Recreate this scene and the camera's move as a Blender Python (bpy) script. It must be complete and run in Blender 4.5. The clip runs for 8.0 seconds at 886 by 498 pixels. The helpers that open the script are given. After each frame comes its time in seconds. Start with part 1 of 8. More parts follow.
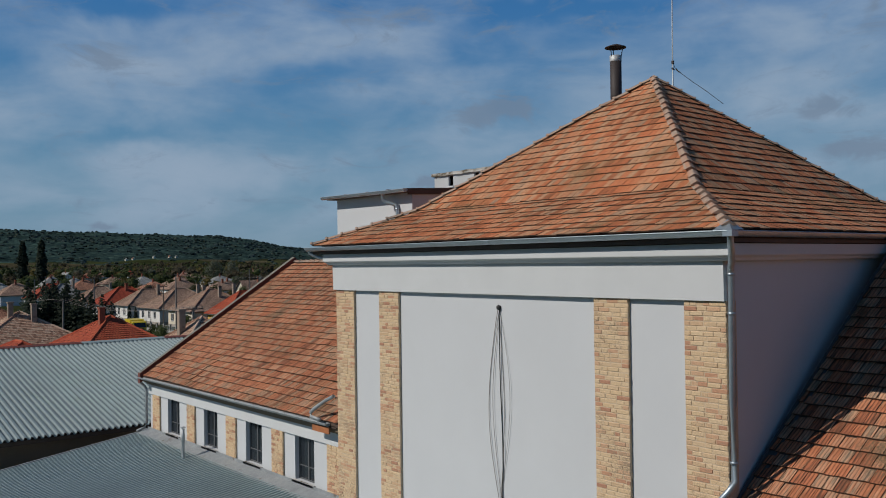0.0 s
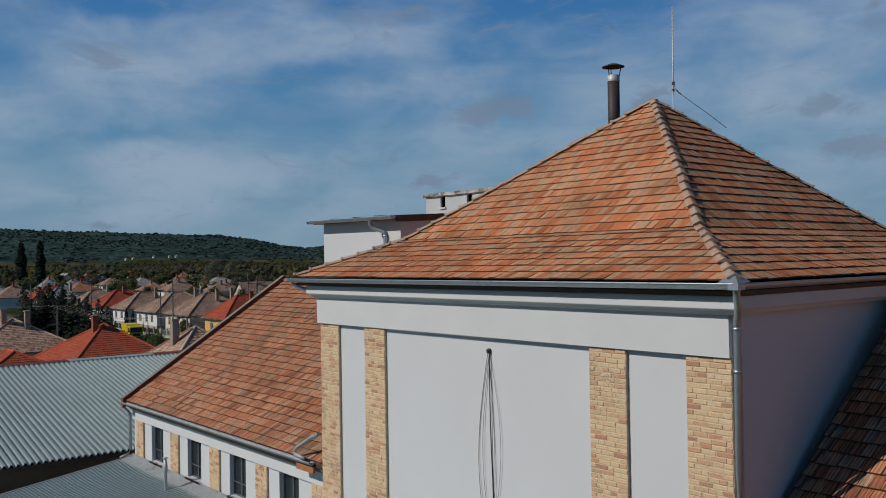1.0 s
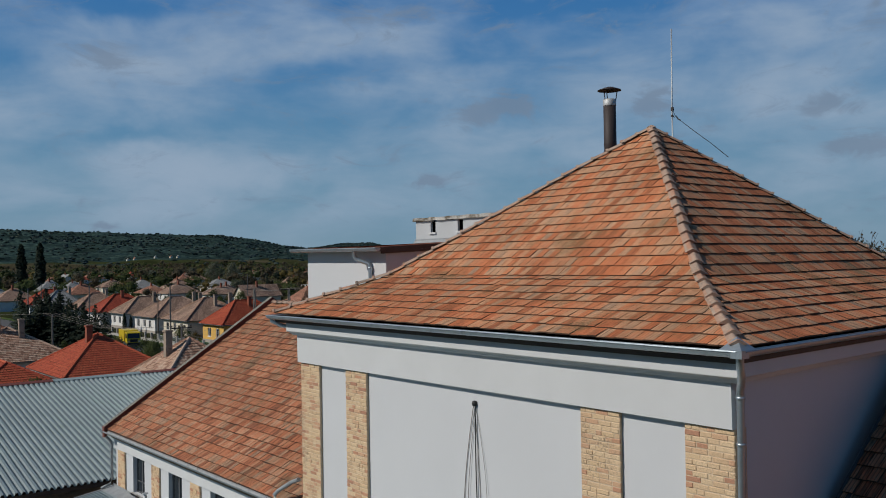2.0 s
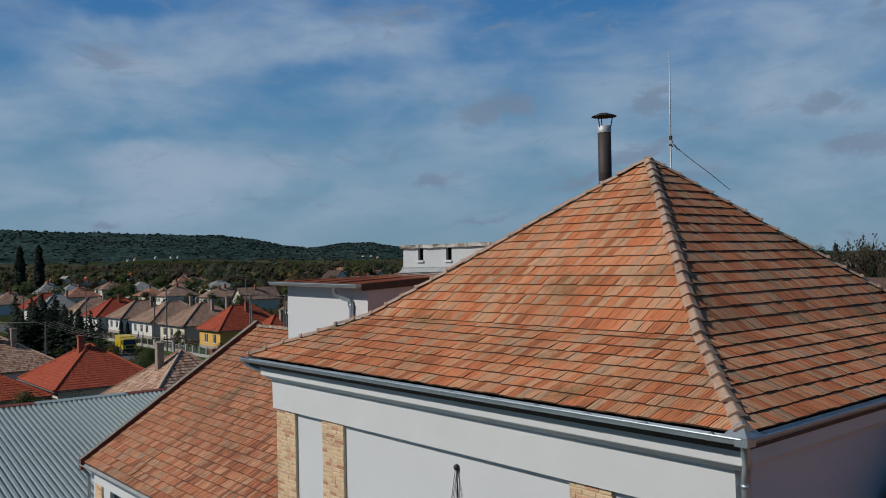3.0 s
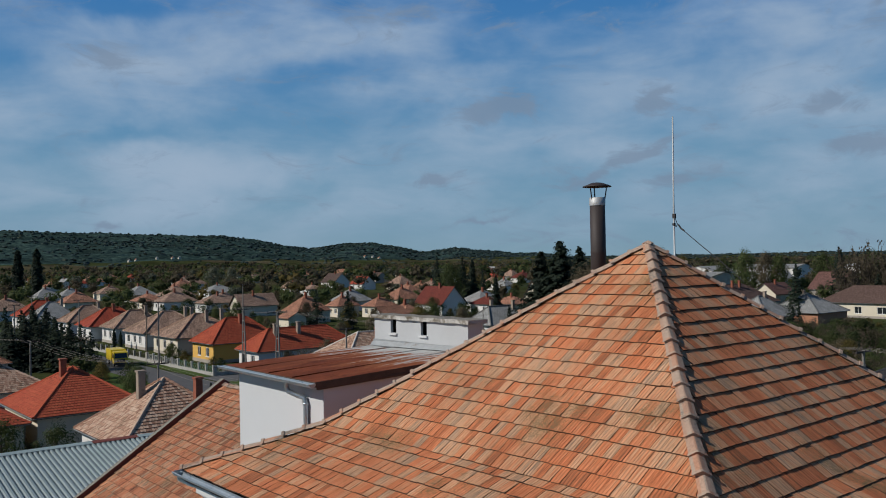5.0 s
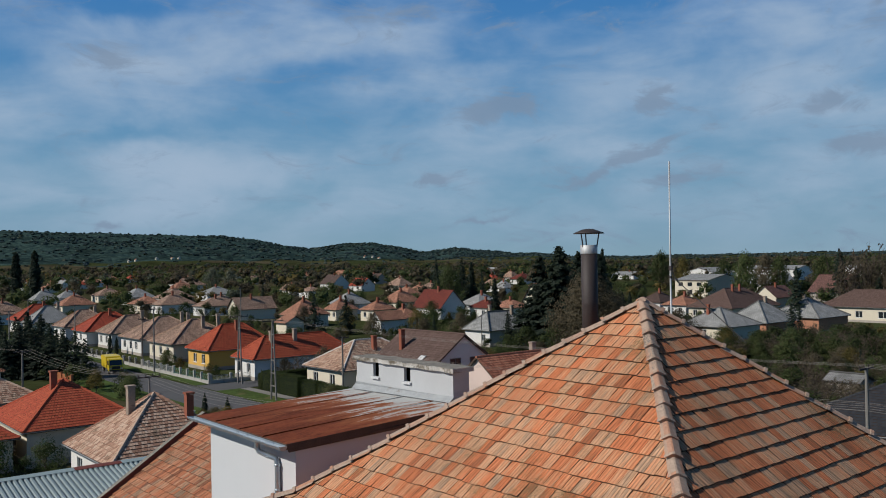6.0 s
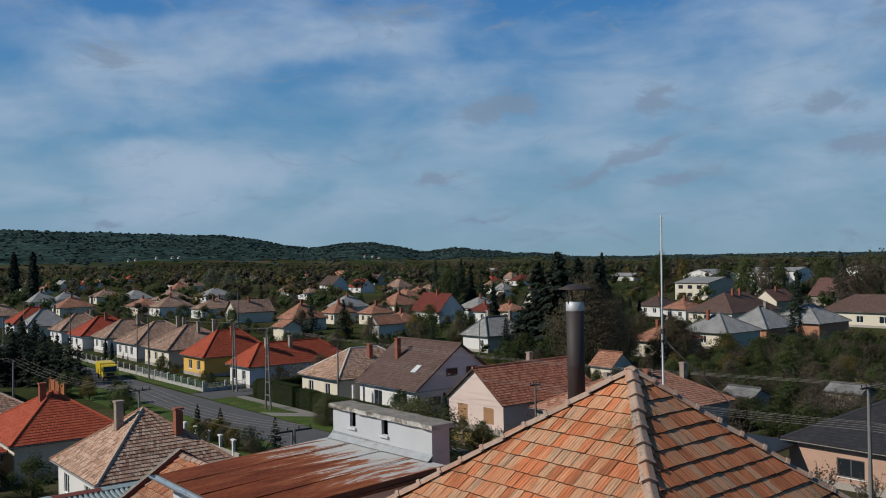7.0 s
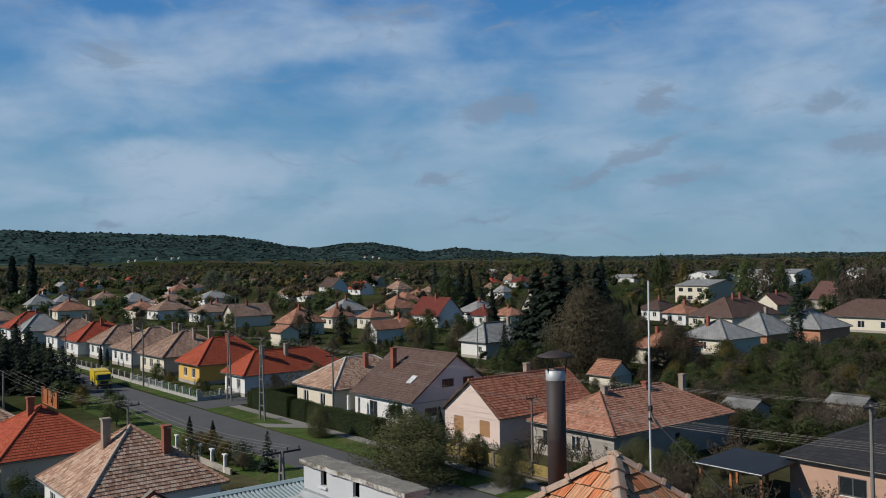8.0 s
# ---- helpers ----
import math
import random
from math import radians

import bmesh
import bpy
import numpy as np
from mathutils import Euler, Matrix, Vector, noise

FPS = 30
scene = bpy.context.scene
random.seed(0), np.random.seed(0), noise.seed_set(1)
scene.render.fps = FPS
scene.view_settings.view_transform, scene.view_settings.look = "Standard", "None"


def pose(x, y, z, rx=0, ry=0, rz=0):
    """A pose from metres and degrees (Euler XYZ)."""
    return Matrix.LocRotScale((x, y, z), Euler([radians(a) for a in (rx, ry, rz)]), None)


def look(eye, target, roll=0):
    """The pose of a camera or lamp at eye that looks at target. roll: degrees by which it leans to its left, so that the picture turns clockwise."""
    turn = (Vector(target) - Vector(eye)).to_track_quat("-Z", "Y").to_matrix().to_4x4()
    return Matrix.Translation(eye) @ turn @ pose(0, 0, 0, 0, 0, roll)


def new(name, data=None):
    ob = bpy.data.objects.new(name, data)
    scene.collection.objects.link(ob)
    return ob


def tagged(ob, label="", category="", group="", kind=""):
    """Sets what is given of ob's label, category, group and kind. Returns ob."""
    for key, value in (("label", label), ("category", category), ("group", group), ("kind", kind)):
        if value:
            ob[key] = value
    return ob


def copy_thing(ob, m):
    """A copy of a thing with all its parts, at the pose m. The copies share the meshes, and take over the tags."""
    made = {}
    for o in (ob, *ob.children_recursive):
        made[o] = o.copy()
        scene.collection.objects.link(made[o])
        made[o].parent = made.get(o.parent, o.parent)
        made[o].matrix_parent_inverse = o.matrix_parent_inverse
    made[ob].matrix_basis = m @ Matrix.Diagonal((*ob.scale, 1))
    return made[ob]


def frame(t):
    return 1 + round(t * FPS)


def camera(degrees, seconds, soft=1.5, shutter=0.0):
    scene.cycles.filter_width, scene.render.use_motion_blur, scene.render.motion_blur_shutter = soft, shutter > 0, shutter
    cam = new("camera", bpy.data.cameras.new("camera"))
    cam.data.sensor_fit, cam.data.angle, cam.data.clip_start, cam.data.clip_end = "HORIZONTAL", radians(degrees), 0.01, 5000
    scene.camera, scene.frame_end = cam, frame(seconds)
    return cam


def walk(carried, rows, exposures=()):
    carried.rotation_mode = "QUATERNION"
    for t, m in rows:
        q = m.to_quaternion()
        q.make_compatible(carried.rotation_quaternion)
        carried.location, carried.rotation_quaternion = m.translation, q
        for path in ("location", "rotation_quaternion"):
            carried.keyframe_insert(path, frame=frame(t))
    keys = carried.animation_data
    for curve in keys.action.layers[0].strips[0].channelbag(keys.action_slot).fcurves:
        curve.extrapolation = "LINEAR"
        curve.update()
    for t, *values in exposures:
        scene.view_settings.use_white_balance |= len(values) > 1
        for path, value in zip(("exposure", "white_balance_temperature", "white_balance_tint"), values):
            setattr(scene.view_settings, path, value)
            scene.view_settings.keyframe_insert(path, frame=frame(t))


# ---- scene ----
cam = camera(52.4, 8.0, 1.0)
PATH = [
    (0, (7.514, -11.26, 10.646), (5.953, -10.011, 10.674), -0.8),
    (0.5, (7.201, -10.866, 11.035), (5.64, -9.615, 11.06), -1.0),
    (1, (6.886, -10.423, 11.401), (5.324, -9.174, 11.426), -0.9),
    (1.5, (6.581, -9.969, 11.781), (5.018, -8.722, 11.806), -0.9),
    (3, (5.595, -8.508, 12.996), (4.03, -7.263, 13.019), -1.1),
    (3.5, (5.162, -7.935, 13.391), (3.597, -6.691, 13.414), -1.1),
    (4, (4.72, -7.355, 13.819), (3.154, -6.111, 13.842), -1.1),
    (4.5, (4.299, -6.819, 14.282), (2.732, -5.577, 14.305), -1.1),
    (6, (3.321, -5.378, 15.666), (1.753, -4.136, 15.688), -1.1),
    (6.5, (2.943, -4.815, 16.133), (1.374, -3.574, 16.155), -1.1),
    (7, (2.69, -4.317, 16.616), (1.122, -3.076, 16.637), -1.0),
    (7.5, (2.412, -3.792, 17.085), (0.843, -2.552, 17.106), -1.0),
    (8, (2.045, -3.167, 17.586), (0.476, -1.927, 17.607), -1.0),
]
walk(cam, [(t, look(eye, target, roll)) for t, eye, target, roll in PATH], exposures=[(0.0, 0.0), (3.0, 0.07), (4.5, 0.15), (6.0, 0.31), (6.5, 0.32), (7.0, 0.28), (7.5, 0.43), (8.0, 0.36)])

# ---------------------------------------------------------------- world, sun
TO_SUN = Vector((-0.40, -1.0, 0.84)).normalized()
world = bpy.data.worlds.new("sky")
scene.world = world
world.use_nodes = True


def link(nt, a, b):
    nt.links.new(a, b)


def node(nt, kind, **values):
    n = nt.nodes.new(kind)
    for k, v in values.items():
        if k in n.inputs:
            n.inputs[k].default_value = v
    return n


def build_sky():
    """Blue sky with thin high cloud: bearing and height over the horizon, both in tenths of about 3.6 degrees, place the clouds."""
    nt = world.node_tree
    nt.nodes.clear()
    out = node(nt, "ShaderNodeOutputWorld")
    bg = node(nt, "ShaderNodeBackground", Strength=1.0)
    sky = node(nt, "ShaderNodeTexSky")
    sky.sky_type = "NISHITA"
    sky.sun_disc = False
    sky.sun_elevation = math.asin(TO_SUN.z)
    sky.sun_rotation = math.atan2(TO_SUN.x, TO_SUN.y)
    sky.air_density, sky.dust_density, sky.ozone_density = 1.0, 0.3, 2.5
    cap = node(nt, "ShaderNodeVectorMath")
    cap.operation = "MINIMUM"
    cap.inputs[1].default_value = (5.0, 5.0, 5.0)
    dim = node(nt, "ShaderNodeVectorMath")
    dim.operation = "MULTIPLY"
    dim.inputs[1].default_value = (0.027, 0.038, 0.048)
    link(nt, sky.outputs[0], cap.inputs[0])
    link(nt, cap.outputs[0], dim.inputs[0])

    def calc(op, a, b=None, c=None):
        n = node(nt, "ShaderNodeMath")
        n.operation = op
        for k, v in enumerate((a, b, c)):
            if v is None:
                continue
            if isinstance(v, (int, float)):
                n.inputs[k].default_value = v
            else:
                link(nt, v, n.inputs[k])
        return n.outputs[0]

    tc = node(nt, "ShaderNodeTexCoord")
    turn = node(nt, "ShaderNodeMapping")
    turn.inputs["Rotation"].default_value = (0, 0, -math.atan2(0.625, -0.781))
    link(nt, tc.outputs["Generated"], turn.inputs["Vector"])
    sep = node(nt, "ShaderNodeSeparateXYZ")
    link(nt, turn.outputs[0], sep.inputs[0])
    bearing = calc("MULTIPLY", calc("ARCTAN2", sep.outputs["Y"], sep.outputs["X"]), -15.92)
    height = calc("MULTIPLY", calc("ARCSINE", sep.outputs["Z"]), 15.92)
    at = node(nt, "ShaderNodeCombineXYZ")
    link(nt, bearing, at.inputs[0])
    link(nt, height, at.inputs[1])

    # the clear sky: paler towards the horizon
    ramp = node(nt, "ShaderNodeValToRGB")
    el = ramp.color_ramp.elements
    for _ in range(4):
        el.new(0.5)
    for e, (p, c) in zip(el, ((0.0, (0.175, 0.290, 0.375)), (0.06, (0.140, 0.275, 0.395)), (0.15, (0.092, 0.232, 0.400)),
                              (0.27, (0.040, 0.165, 0.390)), (0.45, (0.020, 0.070, 0.175)), (1.0, (0.015, 0.042, 0.095)))):
        e.position, e.color = p, (*c, 1)
    link(nt, sep.outputs["Z"], ramp.inputs[0])
    base = node(nt, "ShaderNodeMix")
    base.data_type = "RGBA"
    base.inputs["Factor"].default_value = 0.82
    link(nt, dim.outputs[0], base.inputs[6])
    link(nt, ramp.outputs[0], base.inputs[7])

    def grain(sx, sy, turned, detail, shift, rough=0.58, warp=0.5):
        mp = node(nt, "ShaderNodeMapping")
        mp.inputs["Location"].default_value = shift
        mp.inputs["Rotation"].default_value = (0, 0, radians(turned))
        mp.inputs["Scale"].default_value = (sx, sy, 1.0)
        link(nt, at.outputs[0], mp.inputs["Vector"])
        nz = node(nt, "ShaderNodeTexNoise", Scale=1.0, Detail=detail, Roughness=rough, Distortion=warp)
        link(nt, mp.outputs[0], nz.inputs["Vector"])
        return nz.outputs["Fac"]

    wob = node(nt, "ShaderNodeTexNoise", Scale=0.8, Detail=4.0, Roughness=0.6)
    link(nt, at.outputs[0], wob.inputs["Vector"])
    wv = node(nt, "ShaderNodeVectorMath")
    wv.operation = "MULTIPLY_ADD"
    wv.inputs[1].default_value = (1.1, 0.7, 0.0)
    link(nt, wob.outputs["Color"], wv.inputs[0])
    link(nt, at.outputs[0], wv.inputs[2])
    back = node(nt, "ShaderNodeVectorMath")
    back.operation = "SUBTRACT"
    back.inputs[1].default_value = (0.55, 0.35, 0.0)
    link(nt, wv.outputs[0], back.inputs[0])

    def field(start, clouds):
        """Sums soft oval clouds (bearing, height, half width, half height, slope, weight)."""
        total = start
        for b, h, w, t, slope, weight in clouds:
            mp = node(nt, "ShaderNodeMapping")
            mp.vector_type = "TEXTURE"
            mp.inputs["Location"].default_value = (b, h, 0)
            mp.inputs["Rotation"].default_value = (0, 0, radians(slope))
            mp.inputs["Scale"].default_value = (w, t, 1)
            link(nt, back.outputs[0], mp.inputs["Vector"])
            gr = node(nt, "ShaderNodeTexGradient")
            gr.gradient_type = "QUADRATIC_SPHERE"
            link(nt, mp.outputs[0], gr.inputs["Vector"])
            total = calc("MULTIPLY_ADD", gr.outputs["Fac"], weight, total)
        return total

    def smooth(v, lo, hi, top=1.0):
        mr = node(nt, "ShaderNodeMapRange")
        mr.interpolation_type = "SMOOTHSTEP"
        mr.inputs["From Min"].default_value, mr.inputs["From Max"].default_value = lo, hi
        mr.inputs["To Max"].default_value = top
        link(nt, v, mr.inputs["Value"])
        return mr.outputs[0]

    def mix(fac, a, b):
        m = node(nt, "ShaderNodeMix")
        m.data_type = "RGBA"
        link(nt, fac, m.inputs["Factor"])
        link(nt, a, m.inputs[6])
        m.inputs[7].default_value = (*b, 1)
        return m.outputs[2]

    coarse = grain(0.42, 0.85, -6, 6, (3.3, 1.4, 0), 0.52, 0.35)
    streaks = grain(0.55, 1.7, -8, 6, (1.1, 6.4, 0), 0.54, 0.45)
    grained = calc("MULTIPLY_ADD", streaks, 0.46, calc("MULTIPLY_ADD", coarse, 0.90, -0.08))
    veil = field(grained, ((-5.2, 3.4, 3.4, 1.3, 0, 0.30), (-7.2, 2.35, 2.8, 0.8, 8, 0.30), (-4.4, 1.4, 4.4, 1.5, 4, 0.34),
                           (5.6, 3.0, 5.2, 2.0, 5, 0.34), (1.0, 2.0, 4.2, 1.1, 4, 0.20), (-1.9, 3.9, 3.0, 0.8, 6, 0.22), (-1.2, 3.0, 2.4, 0.5, 5, 0.16),
                           (-5.6, 4.3, 2.0, 0.45, 0, -0.45), (0.8, 3.55, 5.6, 0.6, 5, -0.16), (2.4, 4.35, 5.0, 0.45, 0, -0.34),
                           (-2.4, 3.2, 2.0, 0.6, 4, -0.20), (-5.4, 2.15, 2.6, 0.45, 6, -0.34), (-7.2, 3.3, 1.4, 0.6, 0, -0.25)))
    thin = smooth(sep.outputs["Z"], 0.75, 0.33)
    low = smooth(height, 0.0, 1.0)
    # the cloud thins out towards the clear sides of the sky
    thin = calc("MULTIPLY", thin, smooth(calc("ABSOLUTE", bearing), 17.0, 9.0))
    cover = calc("MULTIPLY", calc("MULTIPLY", smooth(veil, 0.34, 1.06, 0.90), thin), calc("MULTIPLY_ADD", low, 0.55, 0.45))
    c = mix(cover, base.outputs[2], (0.290, 0.375, 0.485))
    # small grey clouds below the veil
    ragged = calc("MULTIPLY_ADD", grain(0.85, 2.1, -14, 9, (7.1, 2.7, 0), 0.66, 1.2), 1.9, -1.0)
    puffs = field(ragged, ((0.55, 2.55, 0.9, 0.45, 24, 0.85), (1.25, 2.72, 1.2, 0.38, 6, 0.85), (3.65, 2.60, 0.85, 0.50, 20, 0.95),
                           (6.5, 2.50, 1.0, 0.50, 10, 0.95), (7.0, 1.75, 1.2, 0.40, 10, 0.9), (3.45, 1.78, 1.1, 0.28, 24, 1.0),
                           (2.5, 1.38, 1.0, 0.22, 22, 0.85), (3.9, 1.25, 1.2, 0.24, 5, 0.8), (-0.4, 1.3, 0.8, 0.20, 8, 0.8), (-1.2, 4.2, 2.2, 0.7, 6, 0.45),
                           (0.6, 0.72, 1.4, 0.14, 9, 0.7), (-5.6, 3.45, 1.1, 0.75, 0, 0.55), (7.2, 3.9, 0.9, 0.5, 45, 0.75), (-5.7, 0.72, 0.45, 0.12, 12, 0.7)))
    c = mix(smooth(puffs, 0.0, 0.55, 0.72), c, (0.160, 0.218, 0.305))
    link(nt, c, bg.inputs["Color"])
    link(nt, bg.outputs[0], out.inputs[0])


build_sky()
sun = new("sun", bpy.data.lights.new("sun", "SUN"))
sun.data.energy, sun.data.angle, sun.data.color = 3.2, radians(0.53), (1.0, 0.94, 0.86)
sun.matrix_world = look((0, 0, 60), Vector((0, 0, 60)) - TO_SUN)


# ---------------------------------------------------------------- materials
def material(name, base, rough=0.8, metal=0.0, spread=0.25, scale=6.0, fine=60.0, bump=0.15, dark=None, stain=0.0,
             stretch=(1, 1, 1), spec=0.4, coords="Object"):
    """A plain surface: base colour, two scales of variation, a fine bump and, if given, stains of a second colour."""
    m = bpy.data.materials.new(name)
    m.use_nodes = True
    nt = m.node_tree
    b = nt.nodes["Principled BSDF"]
    b.inputs["Roughness"].default_value = rough
    b.inputs["Metallic"].default_value = metal
    b.inputs["Specular IOR Level"].default_value = spec
    tc = node(nt, "ShaderNodeTexCoord")
    mp = node(nt, "ShaderNodeMapping")
    mp.inputs["Scale"].default_value = stretch
    link(nt, tc.outputs[coords], mp.inputs["Vector"])
    big = node(nt, "ShaderNodeTexNoise", Scale=scale, Detail=5.0, Roughness=0.6)
    small = node(nt, "ShaderNodeTexNoise", Scale=fine, Detail=3.0, Roughness=0.6)
    link(nt, mp.outputs[0], big.inputs["Vector"])
    link(nt, mp.outputs[0], small.inputs["Vector"])
    add = node(nt, "ShaderNodeMath")
    add.operation = "ADD"
    link(nt, big.outputs["Fac"], add.inputs[0])
    link(nt, small.outputs["Fac"], add.inputs[1])
    mr = node(nt, "ShaderNodeMapRange")
    mr.inputs["From Min"].default_value, mr.inputs["From Max"].default_value = 0.6, 1.4
    mr.inputs["To Min"].default_value, mr.inputs["To Max"].default_value = 1 - spread, 1 + spread
    link(nt, add.outputs[0], mr.inputs["Value"])
    vm = node(nt, "ShaderNodeVectorMath")
    vm.operation = "SCALE"
    vm.inputs[0].default_value = base
    link(nt, mr.outputs[0], vm.inputs["Scale"])
    colour = vm.outputs[0]
    if dark:
        st = node(nt, "ShaderNodeTexNoise", Scale=scale * 0.6, Detail=7.0, Roughness=0.7)
        st.inputs["Distortion"].default_value = 0.4
        link(nt, mp.outputs[0], st.inputs["Vector"])
        sr = node(nt, "ShaderNodeMapRange")
        sr.inputs["From Min"].default_value, sr.inputs["From Max"].default_value = 0.62 - stain, 0.72 - stain
        link(nt, st.outputs["Fac"], sr.inputs["Value"])
        mx = node(nt, "ShaderNodeMix")
        mx.data_type = "RGBA"
        link(nt, sr.outputs[0], mx.inputs["Factor"])
        link(nt, colour, mx.inputs[6])
        mx.inputs[7].default_value = (*dark, 1)
        colour = mx.outputs[2]
    link(nt, colour, b.inputs["Base Color"])
    if bump:
        bp = node(nt, "ShaderNodeBump", Strength=bump, Distance=0.02)
        link(nt, add.outputs[0], bp.inputs["Height"])
        link(nt, bp.outputs[0], b.inputs["Normal"])
    return m


def pieces(name, stops, rough=0.85, streak=0.35, grain=(60, 4), speck=0.0, speck_colour=(0.1, 0.09, 0.06), bump=0.3, ribs=0.0, band=0.0, groove=0.62):
    """Tiles and bricks: each piece takes its own colour from the ramp, with grain along it and spots of lichen on some."""
    m = bpy.data.materials.new(name)
    m.use_nodes = True
    nt = m.node_tree
    b = nt.nodes["Principled BSDF"]
    b.inputs["Roughness"].default_value = rough
    b.inputs["Specular IOR Level"].default_value = 0.25
    oi, ge = node(nt, "ShaderNodeObjectInfo"), node(nt, "ShaderNodeNewGeometry")
    s = node(nt, "ShaderNodeMath")
    s.operation = "ADD"
    link(nt, oi.outputs["Random"], s.inputs[0])
    link(nt, ge.outputs["Random Per Island"], s.inputs[1])
    f = node(nt, "ShaderNodeMath")
    f.operation = "FRACT"
    link(nt, s.outputs[0], f.inputs[0])
    ramp = node(nt, "ShaderNodeValToRGB")
    ramp.color_ramp.interpolation = "LINEAR"
    el = ramp.color_ramp.elements
    while len(el) < len(stops):
        el.new(0.5)
    for e, (p, c) in zip(el, stops):
        e.position, e.color = p, (*c, 1)
    uv = node(nt, "ShaderNodeUVMap")
    mp = node(nt, "ShaderNodeMapping")
    mp.inputs["Scale"].default_value = (grain[0], grain[1], 1)
    link(nt, uv.outputs[0], mp.inputs["Vector"])
    w = node(nt, "ShaderNodeMath")
    w.operation = "MULTIPLY"
    w.inputs[1].default_value = 37.0
    link(nt, f.outputs[0], w.inputs[0])
    nz = node(nt, "ShaderNodeTexNoise", Scale=1.0, Detail=5.0, Roughness=0.65)
    nz.noise_dimensions = "4D"
    link(nt, mp.outputs[0], nz.inputs["Vector"])
    link(nt, w.outputs[0], nz.inputs["W"])
    if band:
        # burnt and faded bands along the tile
        mb = node(nt, "ShaderNodeMapping")
        mb.inputs["Scale"].default_value = (26, 2.2, 1)
        link(nt, uv.outputs[0], mb.inputs["Vector"])
        nb = node(nt, "ShaderNodeTexNoise", Scale=1.0, Detail=4.0, Roughness=0.6)
        nb.noise_dimensions = "4D"
        link(nt, mb.outputs[0], nb.inputs["Vector"])
        link(nt, w.outputs[0], nb.inputs["W"])
        br = node(nt, "ShaderNodeMapRange")
        br.inputs["From Min"].default_value, br.inputs["From Max"].default_value = 0.25, 0.75
        br.inputs["To Min"].default_value, br.inputs["To Max"].default_value = -band, band
        link(nt, nb.outputs["Fac"], br.inputs["Value"])
        ab = node(nt, "ShaderNodeMath")
        ab.operation = "ADD"
        ab.use_clamp = True
        link(nt, f.outputs[0], ab.inputs[0])
        link(nt, br.outputs[0], ab.inputs[1])
        link(nt, ab.outputs[0], ramp.inputs[0])
    else:
        link(nt, f.outputs[0], ramp.inputs[0])
    mr = node(nt, "ShaderNodeMapRange")
    mr.inputs["From Min"].default_value, mr.inputs["From Max"].default_value = 0.3, 0.7
    mr.inputs["To Min"].default_value, mr.inputs["To Max"].default_value = 1 - streak, 1 + streak
    link(nt, nz.outputs["Fac"], mr.inputs["Value"])
    vm = node(nt, "ShaderNodeVectorMath")
    vm.operation = "SCALE"
    link(nt, ramp.outputs[0], vm.inputs[0])
    link(nt, mr.outputs[0], vm.inputs["Scale"])
    colour = vm.outputs[0]
    height = nz.outputs["Fac"]
    if ribs:
        # shallow channels along the tile, darker in colour than the ribs between
        sx = node(nt, "ShaderNodeSeparateXYZ")
        link(nt, uv.outputs[0], sx.inputs[0])
        jit = node(nt, "ShaderNodeMath")
        jit.operation = "MULTIPLY_ADD"
        jit.inputs[1].default_value = 2 * math.pi / ribs
        link(nt, sx.outputs[0], jit.inputs[0])
        link(nt, w.outputs[0], jit.inputs[2])
        sn = node(nt, "ShaderNodeMath")
        sn.operation = "COSINE"
        link(nt, jit.outputs[0], sn.inputs[0])
        gr = node(nt, "ShaderNodeMapRange")
        gr.interpolation_type = "SMOOTHSTEP"
        gr.inputs["From Min"].default_value, gr.inputs["From Max"].default_value = 0.35, 0.95
        gr.inputs["To Min"].default_value, gr.inputs["To Max"].default_value = 1.0, groove
        link(nt, sn.outputs[0], gr.inputs["Value"])
        v2 = node(nt, "ShaderNodeVectorMath")
        v2.operation = "SCALE"
        link(nt, colour, v2.inputs[0])
        link(nt, gr.outputs[0], v2.inputs["Scale"])
        colour = v2.outputs[0]
        ad = node(nt, "ShaderNodeMath")
        ad.operation = "ADD"
        link(nt, gr.outputs[0], ad.inputs[0])
        link(nt, nz.outputs["Fac"], ad.inputs[1])
        height = ad.outputs[0]
    if band:
        wide = node(nt, "ShaderNodeTexNoise", Scale=0.75, Detail=4.0, Roughness=0.6)
        link(nt, ge.outputs["Position"], wide.inputs["Vector"])
        wm = node(nt, "ShaderNodeMapRange")
        wm.inputs["From Min"].default_value, wm.inputs["From Max"].default_value = 0.3, 0.6
        wm.inputs["To Min"].default_value, wm.inputs["To Max"].default_value = 0.80, 1.08
        link(nt, wide.outputs["Fac"], wm.inputs["Value"])
        v3 = node(nt, "ShaderNodeVectorMath")
        v3.operation = "SCALE"
        link(nt, colour, v3.inputs[0])
        link(nt, wm.outputs[0], v3.inputs["Scale"])
        colour = v3.outputs[0]
    if speck:
        tc = node(nt, "ShaderNodeTexCoord")
        area = node(nt, "ShaderNodeTexNoise", Scale=0.9, Detail=3.0, Roughness=0.6)
        spots = node(nt, "ShaderNodeTexNoise", Scale=46.0, Detail=4.0, Roughness=0.7)
        link(nt, ge.outputs["Position"], area.inputs["Vector"])
        link(nt, ge.outputs["Position"], spots.inputs["Vector"])
        mul = node(nt, "ShaderNodeMath")
        mul.operation = "MULTIPLY"
        link(nt, area.outputs["Fac"], mul.inputs[0])
        link(nt, spots.outputs["Fac"], mul.inputs[1])
        sr = node(nt, "ShaderNodeMapRange")
        sr.inputs["From Min"].default_value, sr.inputs["From Max"].default_value = 0.34 - speck, 0.40 - speck
        link(nt, mul.outputs[0], sr.inputs["Value"])
